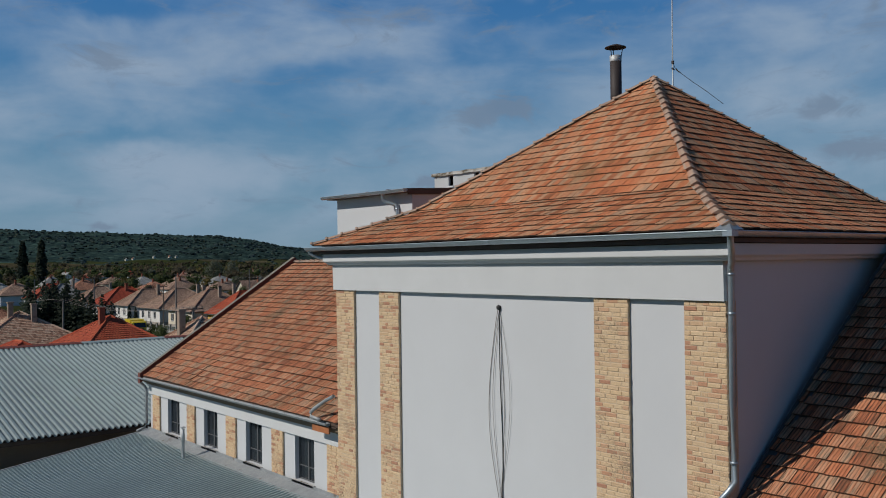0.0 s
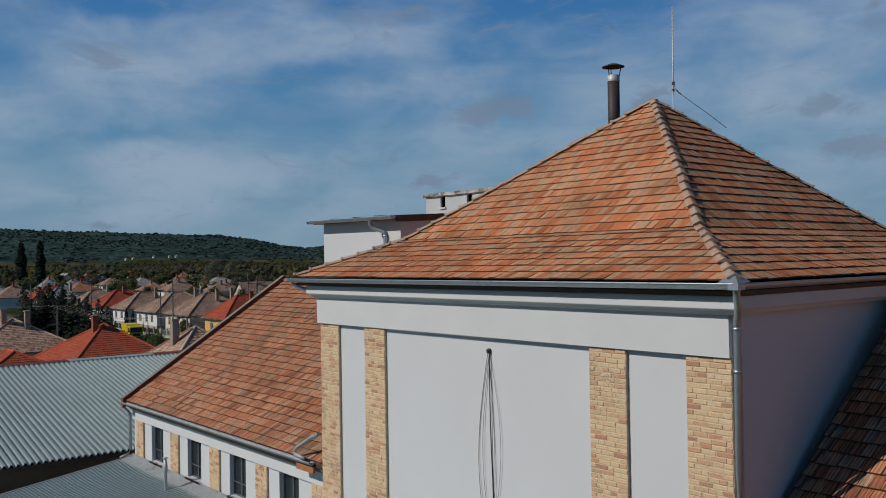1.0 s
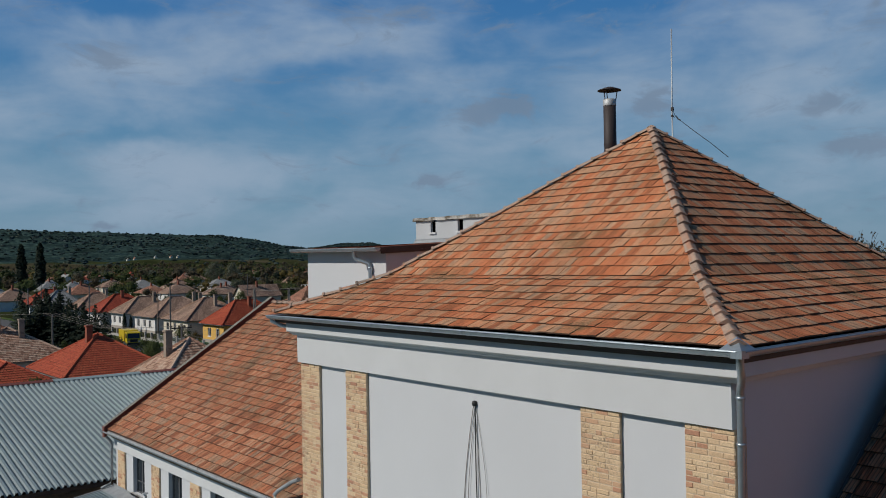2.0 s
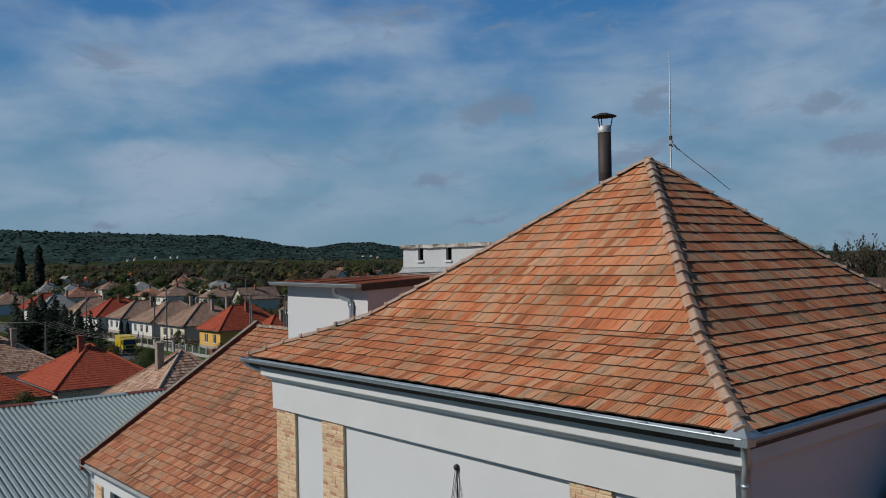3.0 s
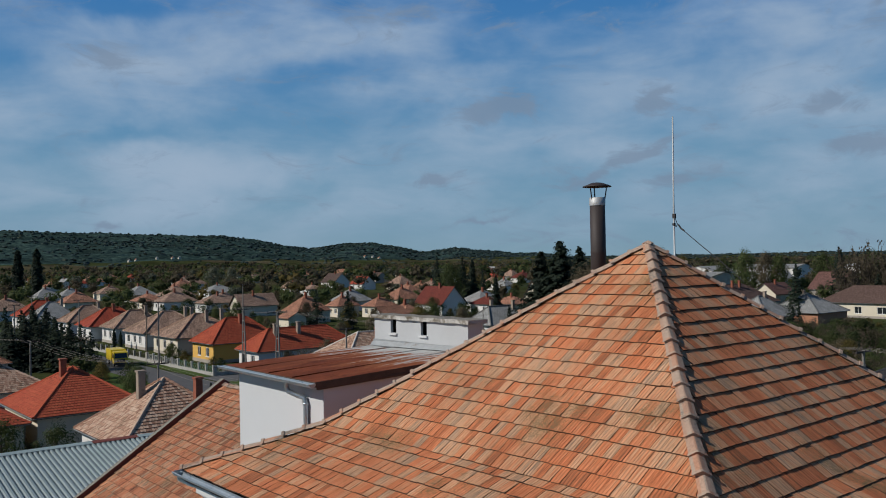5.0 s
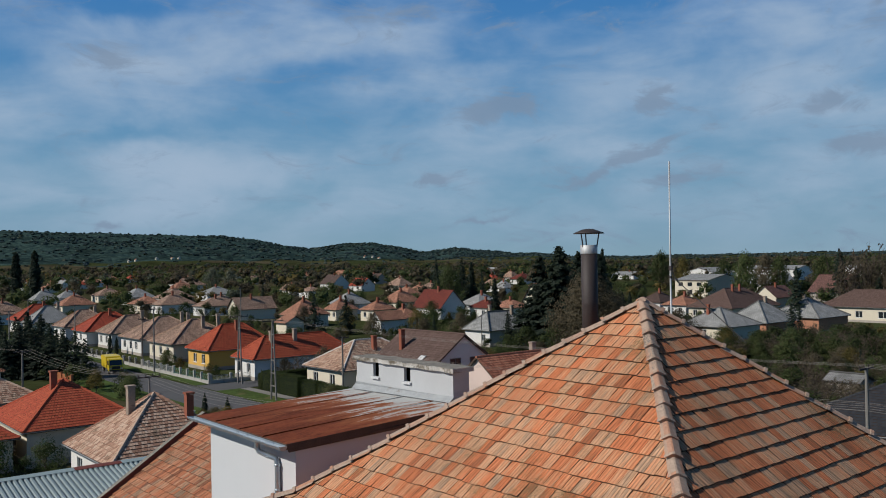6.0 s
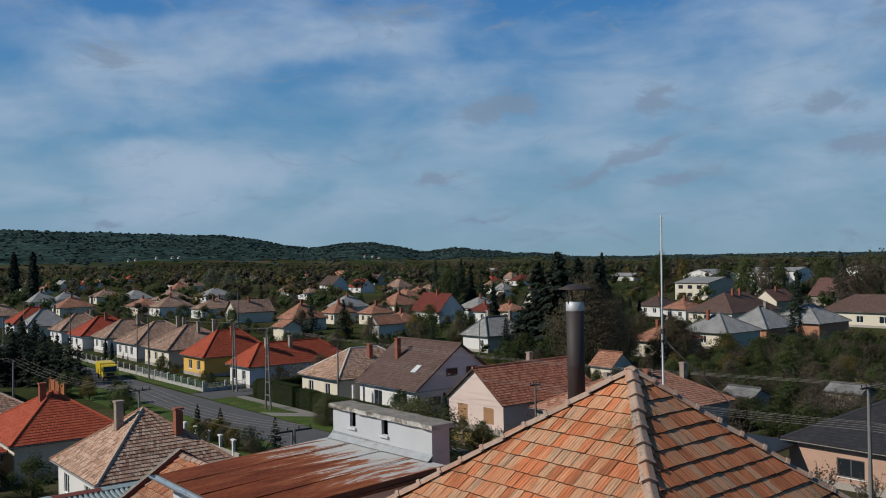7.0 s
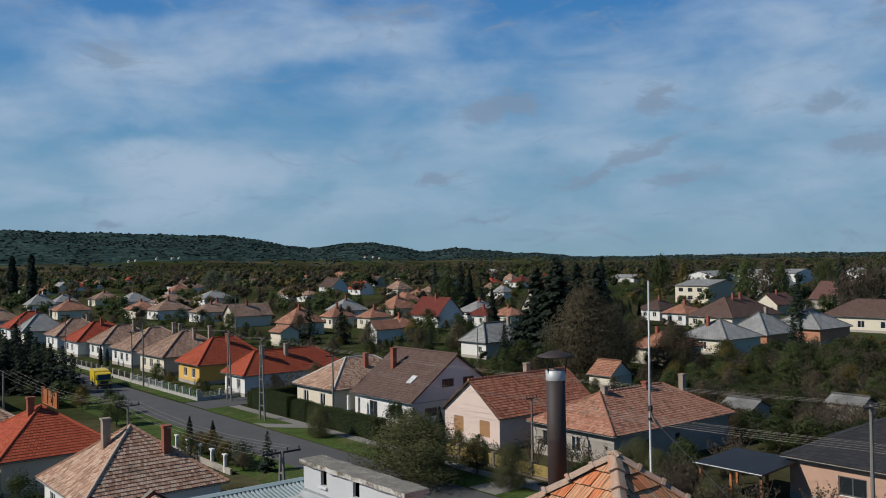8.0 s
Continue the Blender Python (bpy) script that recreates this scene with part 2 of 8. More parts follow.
        mx = node(nt, "ShaderNodeMix")
        mx.data_type = "RGBA"
        link(nt, sr.outputs[0], mx.inputs["Factor"])
        link(nt, colour, mx.inputs[6])
        mx.inputs[7].default_value = (*speck_colour, 1)
        colour = mx.outputs[2]
    link(nt, colour, b.inputs["Base Color"])
    bp = node(nt, "ShaderNodeBump", Strength=bump, Distance=0.006)
    link(nt, height, bp.inputs["Height"])
    link(nt, bp.outputs[0], b.inputs["Normal"])
    return m


def tiled_roof(name, light, dark_tile, row=0.30, width=0.20, joint=0.18, rough=0.85, spread=0.6, seam=0.042):
    """The tiled roofs of the houses further off: rows and joints as relief, tile by tile in colour."""
    m = bpy.data.materials.new(name)
    m.use_nodes = True
    nt = m.node_tree
    b = nt.nodes["Principled BSDF"]
    b.inputs["Roughness"].default_value = rough
    b.inputs["Specular IOR Level"].default_value = 0.25
    uv = node(nt, "ShaderNodeUVMap")
    br = node(nt, "ShaderNodeTexBrick", Scale=1.0)
    br.offset, br.squash = 0.5, 1.0
    br.inputs["Color1"].default_value = (*light, 1)
    br.inputs["Color2"].default_value = (*dark_tile, 1)
    br.inputs["Mortar"].default_value = (*[c * joint for c in dark_tile], 1)
    br.inputs["Mortar Size"].default_value = seam
    br.inputs["Mortar Smooth"].default_value = 0.4
    br.inputs["Bias"].default_value = -0.1
    br.inputs["Brick Width"].default_value = width
    br.inputs["Row Height"].default_value = row
    link(nt, uv.outputs[0], br.inputs["Vector"])
    tc = node(nt, "ShaderNodeTexCoord")
    nz = node(nt, "ShaderNodeTexNoise", Scale=0.55, Detail=6.0, Roughness=0.65)
    link(nt, tc.outputs["Object"], nz.inputs["Vector"])
    mr = node(nt, "ShaderNodeMapRange")
    mr.inputs["From Min"].default_value, mr.inputs["From Max"].default_value = 0.3, 0.7
    mr.inputs["To Min"].default_value, mr.inputs["To Max"].default_value = 1 - spread * 0.5, 1 + spread * 0.5
    link(nt, nz.outputs["Fac"], mr.inputs["Value"])
    vm = node(nt, "ShaderNodeVectorMath")
    vm.operation = "SCALE"
    link(nt, br.outputs["Color"], vm.inputs[0])
    link(nt, mr.outputs[0], vm.inputs["Scale"])
    link(nt, vm.outputs[0], b.inputs["Base Color"])
    # every row stands proud at its lower edge
    sep = node(nt, "ShaderNodeSeparateXYZ")
    link(nt, uv.outputs[0], sep.inputs[0])
    dv = node(nt, "ShaderNodeMath")
    dv.operation = "DIVIDE"
    dv.inputs[1].default_value = row
    link(nt, sep.outputs["Y"], dv.inputs[0])
    fr = node(nt, "ShaderNodeMath")
    fr.operation = "FRACT"
    link(nt, dv.outputs[0], fr.inputs[0])
    bp = node(nt, "ShaderNodeBump", Strength=0.9, Distance=0.05)
    bp.invert = True
    link(nt, fr.outputs[0], bp.inputs["Height"])
    bp2 = node(nt, "ShaderNodeBump", Strength=0.5, Distance=0.03)
    bp2.invert = True
    link(nt, br.outputs["Fac"], bp2.inputs["Height"])
    link(nt, bp.outputs[0], bp2.inputs["Normal"])
    link(nt, bp2.outputs[0], b.inputs["Normal"])
    return m


def glass(name, tint=(0.02, 0.025, 0.03)):
    m = bpy.data.materials.new(name)
    m.use_nodes = True
    b = m.node_tree.nodes["Principled BSDF"]
    b.inputs["Base Color"].default_value = (*tint, 1)
    b.inputs["Roughness"].default_value = 0.05
    b.inputs["Specular IOR Level"].default_value = 0.6
    return m


TILE = pieces("clay_tile", [(0.0, (0.31, 0.115, 0.053)), (0.08, (0.45, 0.142, 0.060)), (0.28, (0.55, 0.180, 0.076)), (0.46, (0.54, 0.212, 0.100)),
                            (0.64, (0.53, 0.250, 0.132)), (0.84, (0.53, 0.300, 0.172)), (0.94, (0.48, 0.290, 0.176)), (1.0, (0.33, 0.215, 0.14))],
              streak=0.46, grain=(110, 5), speck=0.036, speck_colour=(0.17, 0.115, 0.055), bump=0.8, ribs=0.0550, band=0.42, groove=0.62)
TILE_WING = pieces("weathered_clay_tile", [(0.0, (0.20, 0.088, 0.050)), (0.10, (0.35, 0.125, 0.066)), (0.30, (0.48, 0.168, 0.080)), (0.52, (0.48, 0.200, 0.104)),
                                       (0.72, (0.50, 0.250, 0.146)), (0.88, (0.52, 0.300, 0.186)), (0.96, (0.40, 0.245, 0.155)), (1.0, (0.27, 0.190, 0.13))],
                   streak=0.50, grain=(110, 5), speck=0.040, speck_colour=(0.15, 0.105, 0.06), bump=0.9, ribs=0.0550, band=0.50, groove=0.50)
SLOT_BLACK = material("slot_black", (0.018, 0.017, 0.017), 0.95, spread=0.3, scale=6, fine=60)
TILE_EDGE = material("dark_tile_edge", (0.085, 0.048, 0.030), 0.95, spread=0.4, scale=5, fine=60)
RIDGE = pieces("ridge_tile", [(0.0, (0.40, 0.27, 0.20)), (0.5, (0.36, 0.28, 0.22)), (0.8, (0.42, 0.22, 0.14)), (1.0, (0.33, 0.27, 0.22))],
               streak=0.3, grain=(30, 30), speck=0.03, speck_colour=(0.14, 0.13, 0.11))
BRICK = pieces("yellow_brick", [(0.0, (0.58, 0.42, 0.255)), (0.40, (0.61, 0.46, 0.295)), (0.70, (0.54, 0.38, 0.235)),
                                (0.84, (0.53, 0.335, 0.21)), (0.93, (0.47, 0.26, 0.16)), (1.0, (0.38, 0.20, 0.13))],
               streak=0.30, grain=(55, 55), speck=0.035, speck_colour=(0.30, 0.22, 0.15), bump=0.4)
MORTAR = material("mortar", (0.55, 0.43, 0.30), 0.95, spread=0.2, scale=8, fine=120, bump=0.3)
PLASTER = material("pale_plaster", (0.54, 0.556, 0.572), 0.92, spread=0.045, scale=0.7, fine=90, bump=0.1)
PLASTER_DULL = material("dull_grey_plaster", (0.45, 0.468, 0.48), 0.95, spread=0.10, scale=1.2, fine=60, bump=0.15, dark=(0.28, 0.29, 0.30), stain=-0.02)
PLASTER_TRIM = material("trim_plaster", (0.55, 0.565, 0.572), 0.9, spread=0.06, scale=1.2, fine=90, bump=0.1)
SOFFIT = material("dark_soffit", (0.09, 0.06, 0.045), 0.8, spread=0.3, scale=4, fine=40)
ZINC = material("grey_zinc", (0.40, 0.46, 0.50), 0.42, 0.75, spread=0.15, scale=5, fine=50, bump=0.05, dark=(0.22, 0.24, 0.25), stain=0.02)
ZINC_OLD = material("weathered_zinc", (0.33, 0.35, 0.36), 0.6, 0.4, spread=0.25, scale=4, fine=40, bump=0.1, dark=(0.2, 0.17, 0.14), stain=0.04)
SHEET = material("grey_corrugated_sheet", (0.30, 0.365, 0.375), 0.55, 0.25, spread=0.12, scale=0.6, fine=14, bump=0.05, dark=(0.25, 0.31, 0.29), stain=0.03)
SHEET_BLUE = material("blue_grey_sheet", (0.30, 0.375, 0.38), 0.55, 0.25, spread=0.12, scale=0.5, fine=10, bump=0.05)


def rusty_sheet():
    """Sheet metal: rust red with worn bare patches that spread from the upper end, in streaks along the fall."""
    m = material("rusty_sheet", (0.150, 0.040, 0.018), 0.9, 0.0, spread=0.65, scale=2.2, fine=25, bump=0.12, stretch=(1.0, 0.35, 1), spec=0.12)
    nt = m.node_tree
    b = nt.nodes["Principled BSDF"]
    old = b.inputs["Base Color"].links[0].from_socket
    tc = node(nt, "ShaderNodeTexCoord")
    sep = node(nt, "ShaderNodeSeparateXYZ")
    link(nt, tc.outputs["Object"], sep.inputs[0])
    mp = node(nt, "ShaderNodeMapping")
    mp.inputs["Scale"].default_value = (3.2, 0.55, 1)
    link(nt, tc.outputs["Object"], mp.inputs["Vector"])
    nz = node(nt, "ShaderNodeTexNoise", Scale=1.0, Detail=8.0, Roughness=0.72)
    nz.inputs["Distortion"].default_value = 0.5
    link(nt, mp.outputs[0], nz.inputs["Vector"])
    up = node(nt, "ShaderNodeMapRange")
    up.inputs["From Min"].default_value, up.inputs["From Max"].default_value = 3.3, 6.6
    up.inputs["To Min"].default_value, up.inputs["To Max"].default_value = -0.06, 0.26
    link(nt, sep.outputs["Y"], up.inputs["Value"])
    add = node(nt, "ShaderNodeMath")
    add.operation = "ADD"
    link(nt, nz.outputs["Fac"], add.inputs[0])
    link(nt, up.outputs[0], add.inputs[1])
    edge = node(nt, "ShaderNodeMapRange")
    edge.inputs["From Min"].default_value, edge.inputs["From Max"].default_value = 0.61, 0.66
    link(nt, add.outputs[0], edge.inputs["Value"])
    mid = node(nt, "ShaderNodeMapRange")
    mid.inputs["From Min"].default_value, mid.inputs["From Max"].default_value = 0.47, 0.61
    link(nt, add.outputs[0], mid.inputs["Value"])
    m1 = node(nt, "ShaderNodeMix")
    m1.data_type = "RGBA"
    link(nt, mid.outputs[0], m1.inputs["Factor"])
    link(nt, old, m1.inputs[6])
    m1.inputs[7].default_value = (0.26, 0.092, 0.040, 1)
    m2 = node(nt, "ShaderNodeMix")
    m2.data_type = "RGBA"
    link(nt, edge.outputs[0], m2.inputs["Factor"])
    link(nt, m1.outputs[2], m2.inputs[6])
    m2.inputs[7].default_value = (0.42, 0.43, 0.42, 1)
    link(nt, m2.outputs[2], b.inputs["Base Color"])
    return m


RUST = rusty_sheet()
BROWN_WALL_AND_SHADE = material("brown_wall_and_eave_shade", (0.22, 0.16, 0.105), 0.85, spread=0.15, scale=0.5, fine=30)
RUST_CAP = material("red_brown_metal", (0.17, 0.05, 0.035), 0.6, 0.1, spread=0.2, scale=1, fine=20)
CONCRETE = material("weathered_concrete", (0.46, 0.45, 0.42), 0.95, spread=0.35, scale=3.5, fine=40, bump=0.7, dark=(0.13, 0.11, 0.08), stain=0.14)
STEEL_DARK = material("dark_flue_steel", (0.040, 0.031, 0.030), 0.65, 0.0, spread=0.25, scale=3, fine=40, bump=0.05)
STEEL = material("galvanised_steel", (0.45, 0.47, 0.48), 0.62, 0.5, spread=0.1, scale=4, fine=50, bump=0.0)
LEAD = material("dark_lead", (0.085, 0.085, 0.09), 0.85, 0.0, spread=0.2, scale=4, fine=40)
LICHEN = material("lichen_covered_concrete", (0.21, 0.195, 0.165), 0.95, spread=0.5, scale=6, fine=45, bump=0.9, dark=(0.40, 0.38, 0.34), stain=0.03)
CABLE = material("dark_cable", (0.03, 0.03, 0.03), 0.6, spread=0.1, bump=0)
CABLE_PALE = material("grey_cable", (0.22, 0.20, 0.18), 0.6, spread=0.1, bump=0)
PANE = glass("window_glass")
FRAME_DARK = material("dark_window_frame", (0.10, 0.105, 0.11), 0.5, spread=0.1, bump=0.02)
FRAME_WHITE = material("white_window_frame", (0.75, 0.75, 0.73), 0.45, spread=0.06, bump=0.02)
WOOD = material("orange_brown_timber", (0.36, 0.13, 0.05), 0.7, spread=0.25, scale=5, fine=50, stretch=(1, 1, 0.15))
WOOD_POLE = material("grey_timber_pole", (0.20, 0.16, 0.125), 0.9, spread=0.25, scale=3, fine=30, stretch=(1, 1, 0.1), bump=0.3)
POLE_CONCRETE = material("pole_concrete", (0.19, 0.18, 0.165), 0.9, spread=0.15, scale=2, fine=30)
ASPHALT = material("grey_asphalt", (0.078, 0.078, 0.080), 0.9, spread=0.22, scale=0.35, fine=18, bump=0.1, coords="Object", dark=(0.055, 0.055, 0.056), stain=0.02)
PAVING = material("paving", (0.20, 0.19, 0.175), 0.92, spread=0.2, scale=0.6, fine=12)
GRASS = material("lawn", (0.058, 0.088, 0.024), 0.95, spread=0.6, scale=0.45, fine=5, bump=0.6, dark=(0.110, 0.100, 0.045), stain=0.06, coords="Object", spec=0.05)
CHIMNEY_BRICK = material("red_chimney_brick", (0.26, 0.085, 0.05), 0.9, spread=0.25, scale=4, fine=30, bump=0.2)
CHIMNEY_PLASTER = material("old_chimney_plaster", (0.30, 0.24, 0.19), 0.95, spread=0.25, scale=2, fine=20, bump=0.2, dark=(0.13, 0.10, 0.08), stain=0.05)
BARK = material("bark", (0.085, 0.065, 0.05), 0.95, spread=0.35, scale=6, fine=30, stretch=(1, 1, 0.3), bump=0.5)


def foliage(name, a, b, c):
    """Leaves: every leaf or clump takes its own green."""
    m = bpy.data.materials.new(name)
    m.use_nodes = True
    nt = m.node_tree
    bs = nt.nodes["Principled BSDF"]
    bs.inputs["Roughness"].default_value = 0.7
    bs.inputs["Specular IOR Level"].default_value = 0.2
    ge, oi = node(nt, "ShaderNodeNewGeometry"), node(nt, "ShaderNodeObjectInfo")
    ramp = node(nt, "ShaderNodeValToRGB")
    el = ramp.color_ramp.elements
    el.new(0.5)
    for e, (p, col) in zip(el, ((0.0, a), (0.55, b), (1.0, c))):
        e.position, e.color = p, (*col, 1)
    link(nt, ge.outputs["Random Per Island"], ramp.inputs[0])
    mr = node(nt, "ShaderNodeMapRange")
    mr.inputs["To Min"].default_value, mr.inputs["To Max"].default_value = 0.75, 1.25
    link(nt, oi.outputs["Random"], mr.inputs["Value"])
    vm = node(nt, "ShaderNodeVectorMath")
    vm.operation = "SCALE"
    link(nt, ramp.outputs[0], vm.inputs[0])
    link(nt, mr.outputs[0], vm.inputs["Scale"])
    link(nt, vm.outputs[0], bs.inputs["Base Color"])
    thin = node(nt, "ShaderNodeBsdfTranslucent")
    link(nt, vm.outputs[0], thin.inputs["Color"])
    both = node(nt, "ShaderNodeMixShader", Fac=0.5)
    link(nt, bs.outputs[0], both.inputs[1])
    link(nt, thin.outputs[0], both.inputs[2])
    link(nt, both.outputs[0], nt.nodes["Material Output"].inputs["Surface"])
    return m


LEAF = foliage("green_leaves", (0.058, 0.084, 0.03), (0.088, 0.118, 0.042), (0.128, 0.138, 0.056))
LEAF_OLIVE = foliage("olive_leaves", (0.100, 0.108, 0.046), (0.140, 0.145, 0.064), (0.175, 0.170, 0.082))
LEAF_YELLOW = foliage("autumn_leaves", (0.095, 0.09, 0.028), (0.15, 0.122, 0.038), (0.195, 0.145, 0.048))
LEAF_BROWN = foliage("brown_autumn_leaves", (0.092, 0.08, 0.05), (0.128, 0.108, 0.068), (0.16, 0.128, 0.08))
LEAF_GREY = foliage("silver_leaves", (0.085, 0.10, 0.07), (0.12, 0.135, 0.095), (0.15, 0.16, 0.12))
NEEDLE = foliage("dark_needles", (0.022, 0.035, 0.026), (0.032, 0.048, 0.033), (0.046, 0.062, 0.04))
HEDGE = foliage("hedge_leaves", (0.04, 0.058, 0.02), (0.058, 0.08, 0.027), (0.085, 0.098, 0.038))
# far hill foliage: the blue of distance haze is mixed into the greens
HAZY_WOODS = foliage("hill_woods", (0.056, 0.098, 0.106), (0.072, 0.118, 0.122), (0.094, 0.140, 0.130))
HAZY_WOODS_OLIVE = foliage("hill_woods_olive", (0.084, 0.128, 0.114), (0.100, 0.142, 0.118), (0.120, 0.156, 0.116))


# ---------------------------------------------------------------- mesh tools
class Geo:
    """Collects the faces of one mesh, with material slots and coordinates in metres along each face."""

    def __init__(self):
        self.v, self.f, self.uv, self.mi = [], [], [], []

    def poly(self, pts, uv=None, m=0):
        n = len(self.v)
        self.v.extend(tuple(p) for p in pts)
        self.f.append(tuple(range(n, n + len(pts))))
        self.uv.append(uv or [(0, 0)] * len(pts))
        self.mi.append(m)

    def solid(self, verts, faces, m=0, uvs=None):
        n = len(self.v)
        self.v.extend(tuple(p) for p in verts)
        for k, f in enumerate(faces):
            self.f.append(tuple(n + i for i in f))
            self.uv.append(uvs[k] if uvs else [(verts[i][0] + verts[i][1], verts[i][2]) for i in f])
            self.mi.append(m)

    def box(self, x0, x1, y0, y1, z0, z1, m=0):
        v = [(x, y, z) for z in (z0, z1) for y in (y0, y1) for x in (x0, x1)]
        self.solid(v, [(0, 2, 3, 1), (4, 5, 7, 6), (0, 1, 5, 4), (2, 6, 7, 3), (0, 4, 6, 2), (1, 3, 7, 5)], m)

    def slab(self, top, drop, m=0, under=None, uv=None):
        """A plate: its upper outline, thickened by the vector drop."""
        n = len(top)
        low = [tuple(Vector(p) + Vector(drop)) for p in top]
        self.poly(top, uv, m)
        self.poly(low[::-1], None, m if under is None else under)
        for i in range(n):
            j = (i + 1) % n
            self.poly([top[i], low[i], low[j], top[j]], None, m if under is None else under)

    def tube(self, pts, r, n=8, m=0, r_end=None, caps=True):
        pts = [Vector(p) for p in pts]
        base = len(self.v)
        prev = None
        for i, p in enumerate(pts):
            d = (pts[min(i + 1, len(pts) - 1)] - pts[max(i - 1, 0)]).normalized()
            side = d.cross(Vector((0, 0, 1)))
            if side.length < 0.05:
                side = prev if prev is not None else d.cross(Vector((0, 1, 0)))
            side.normalize()
            prev = side
            up = side.cross(d)
            rr = r if r_end is None else r + (r_end - r) * i / (len(pts) - 1)
            for k in range(n):
                a = 2 * math.pi * k / n
                self.v.append(tuple(p + side * (rr * math.cos(a)) + up * (rr * math.sin(a))))
        for i in range(len(pts) - 1):
            for k in range(n):
                a, b = base + i * n + k, base + i * n + (k + 1) % n
                self.f.append((a, b, b + n, a + n))
                self.uv.append([(0, 0)] * 4)
                self.mi.append(m)
        if caps:
            for start in (base, base + (len(pts) - 1) * n):
                self.f.append(tuple(start + k for k in range(n)))
                self.uv.append([(0, 0)] * n)
                self.mi.append(m)

    def lathe(self, x, y, profile, n=20, m=0):
        base = len(self.v)
        for r, z in profile:
            for k in range(n):
                a = 2 * math.pi * k / n
                self.v.append((x + r * math.cos(a), y + r * math.sin(a), z))
        for i in range(len(profile) - 1):
            for k in range(n):
                a, b = base + i * n + k, base + i * n + (k + 1) % n
                self.f.append((a, b, b + n, a + n))
                self.uv.append([(0, 0)] * 4)
                self.mi.append(m)

    def mesh(self, name, *mats):
        me = bpy.data.meshes.new(name)
        me.from_pydata(self.v, [], self.f)
        layer = me.uv_layers.new(name="UVMap")
        layer.data.foreach_set("uv", [c for face in self.uv for p in face for c in p])
        me.polygons.foreach_set("material_index", self.mi)
        for mt in mats:
            me.materials.append(mt)
        me.update()
        return me


def part(name, geo, mats, parent=None, label="", smooth=False, m=None):
    """One mesh object out of collected faces, under a thing or a part of it."""
    me = geo.mesh(name, *(mats if isinstance(mats, (list, tuple)) else (mats,)))
    ob = new(name, me)
    if smooth:
        me.polygons.foreach_set("use_smooth", [True] * len(me.polygons))
    if parent is not None:
        ob.parent = parent
    if m is not None:
        ob.matrix_basis = m
    if label:
        ob["label"] = label
    return ob


def thing(name, m, label, category, group="", kind=""):
    ob = new(name)
    ob.empty_display_size = 0.3
    ob.matrix_basis = m if isinstance(m, Matrix) else pose(*m)
    return tagged(ob, label, category, group, kind)


def wall_with_openings(g, o, u, length, z0, z1, openings, depth, m=0):
    """An upright wall face from o along the unit vector u; openings (a, b, low, high) go in by depth. Faces outwards to the right of u."""
    o, u = Vector(o), Vector(u)
    inward = Vector((-u.y, u.x, 0)) * depth
    us = sorted({0, length, *[q for w in openings for q in w[:2]]})
    zs = sorted({z0, z1, *[q for w in openings for q in w[2:]]})

    def at(a, z, i=0):
        return o + u * a + Vector((0, 0, z)) + inward * i

    for a, b in zip(us, us[1:]):
        for c, d in zip(zs, zs[1:]):
            if any(w[0] <= a and b <= w[1] and w[2] <= c and d <= w[3] for w in openings):
                continue
            g.poly([at(a, c), at(b, c), at(b, d), at(a, d)], [(a, c), (b, c), (b, d), (a, d)], m)
    for a, b, c, d in openings:
        g.poly([at(a, c), at(a, d), at(a, d, 1), at(a, c, 1)], None, m)
        g.poly([at(b, c), at(b, c, 1), at(b, d, 1), at(b, d)], None, m)
        g.poly([at(a, c), at(a, c, 1), at(b, c, 1), at(b, c)], None, m)
        g.poly([at(a, d), at(b, d), at(b, d, 1), at(a, d, 1)], None, m)
    return inward


# ---------------------------------------------------------------- tile rows
TILE_W, TILE_G = 0.165, 0.270


def tile_verts(w0, w1, w2, w3, length, lift=0.046, thick=0.022):
    """A flat tile on its slope: x along the eave, y up the slope; its foot rests on the row below."""
    return [(w0, 0, lift - thick), (w1, 0, lift - thick), (w3, length, 0.0), (w2, length, 0.0),
            (w0, 0, lift), (w1, 0, lift), (w3, length, thick), (w2, length, thick)]


TILE_FACES = [(4, 5, 6, 7), (0, 1, 5, 4), (1, 2, 6, 5), (3, 0, 4, 7)]


def tile_uv(v):
    return [[(v[i][0], v[i][1]) for i in f] for f in TILE_FACES]


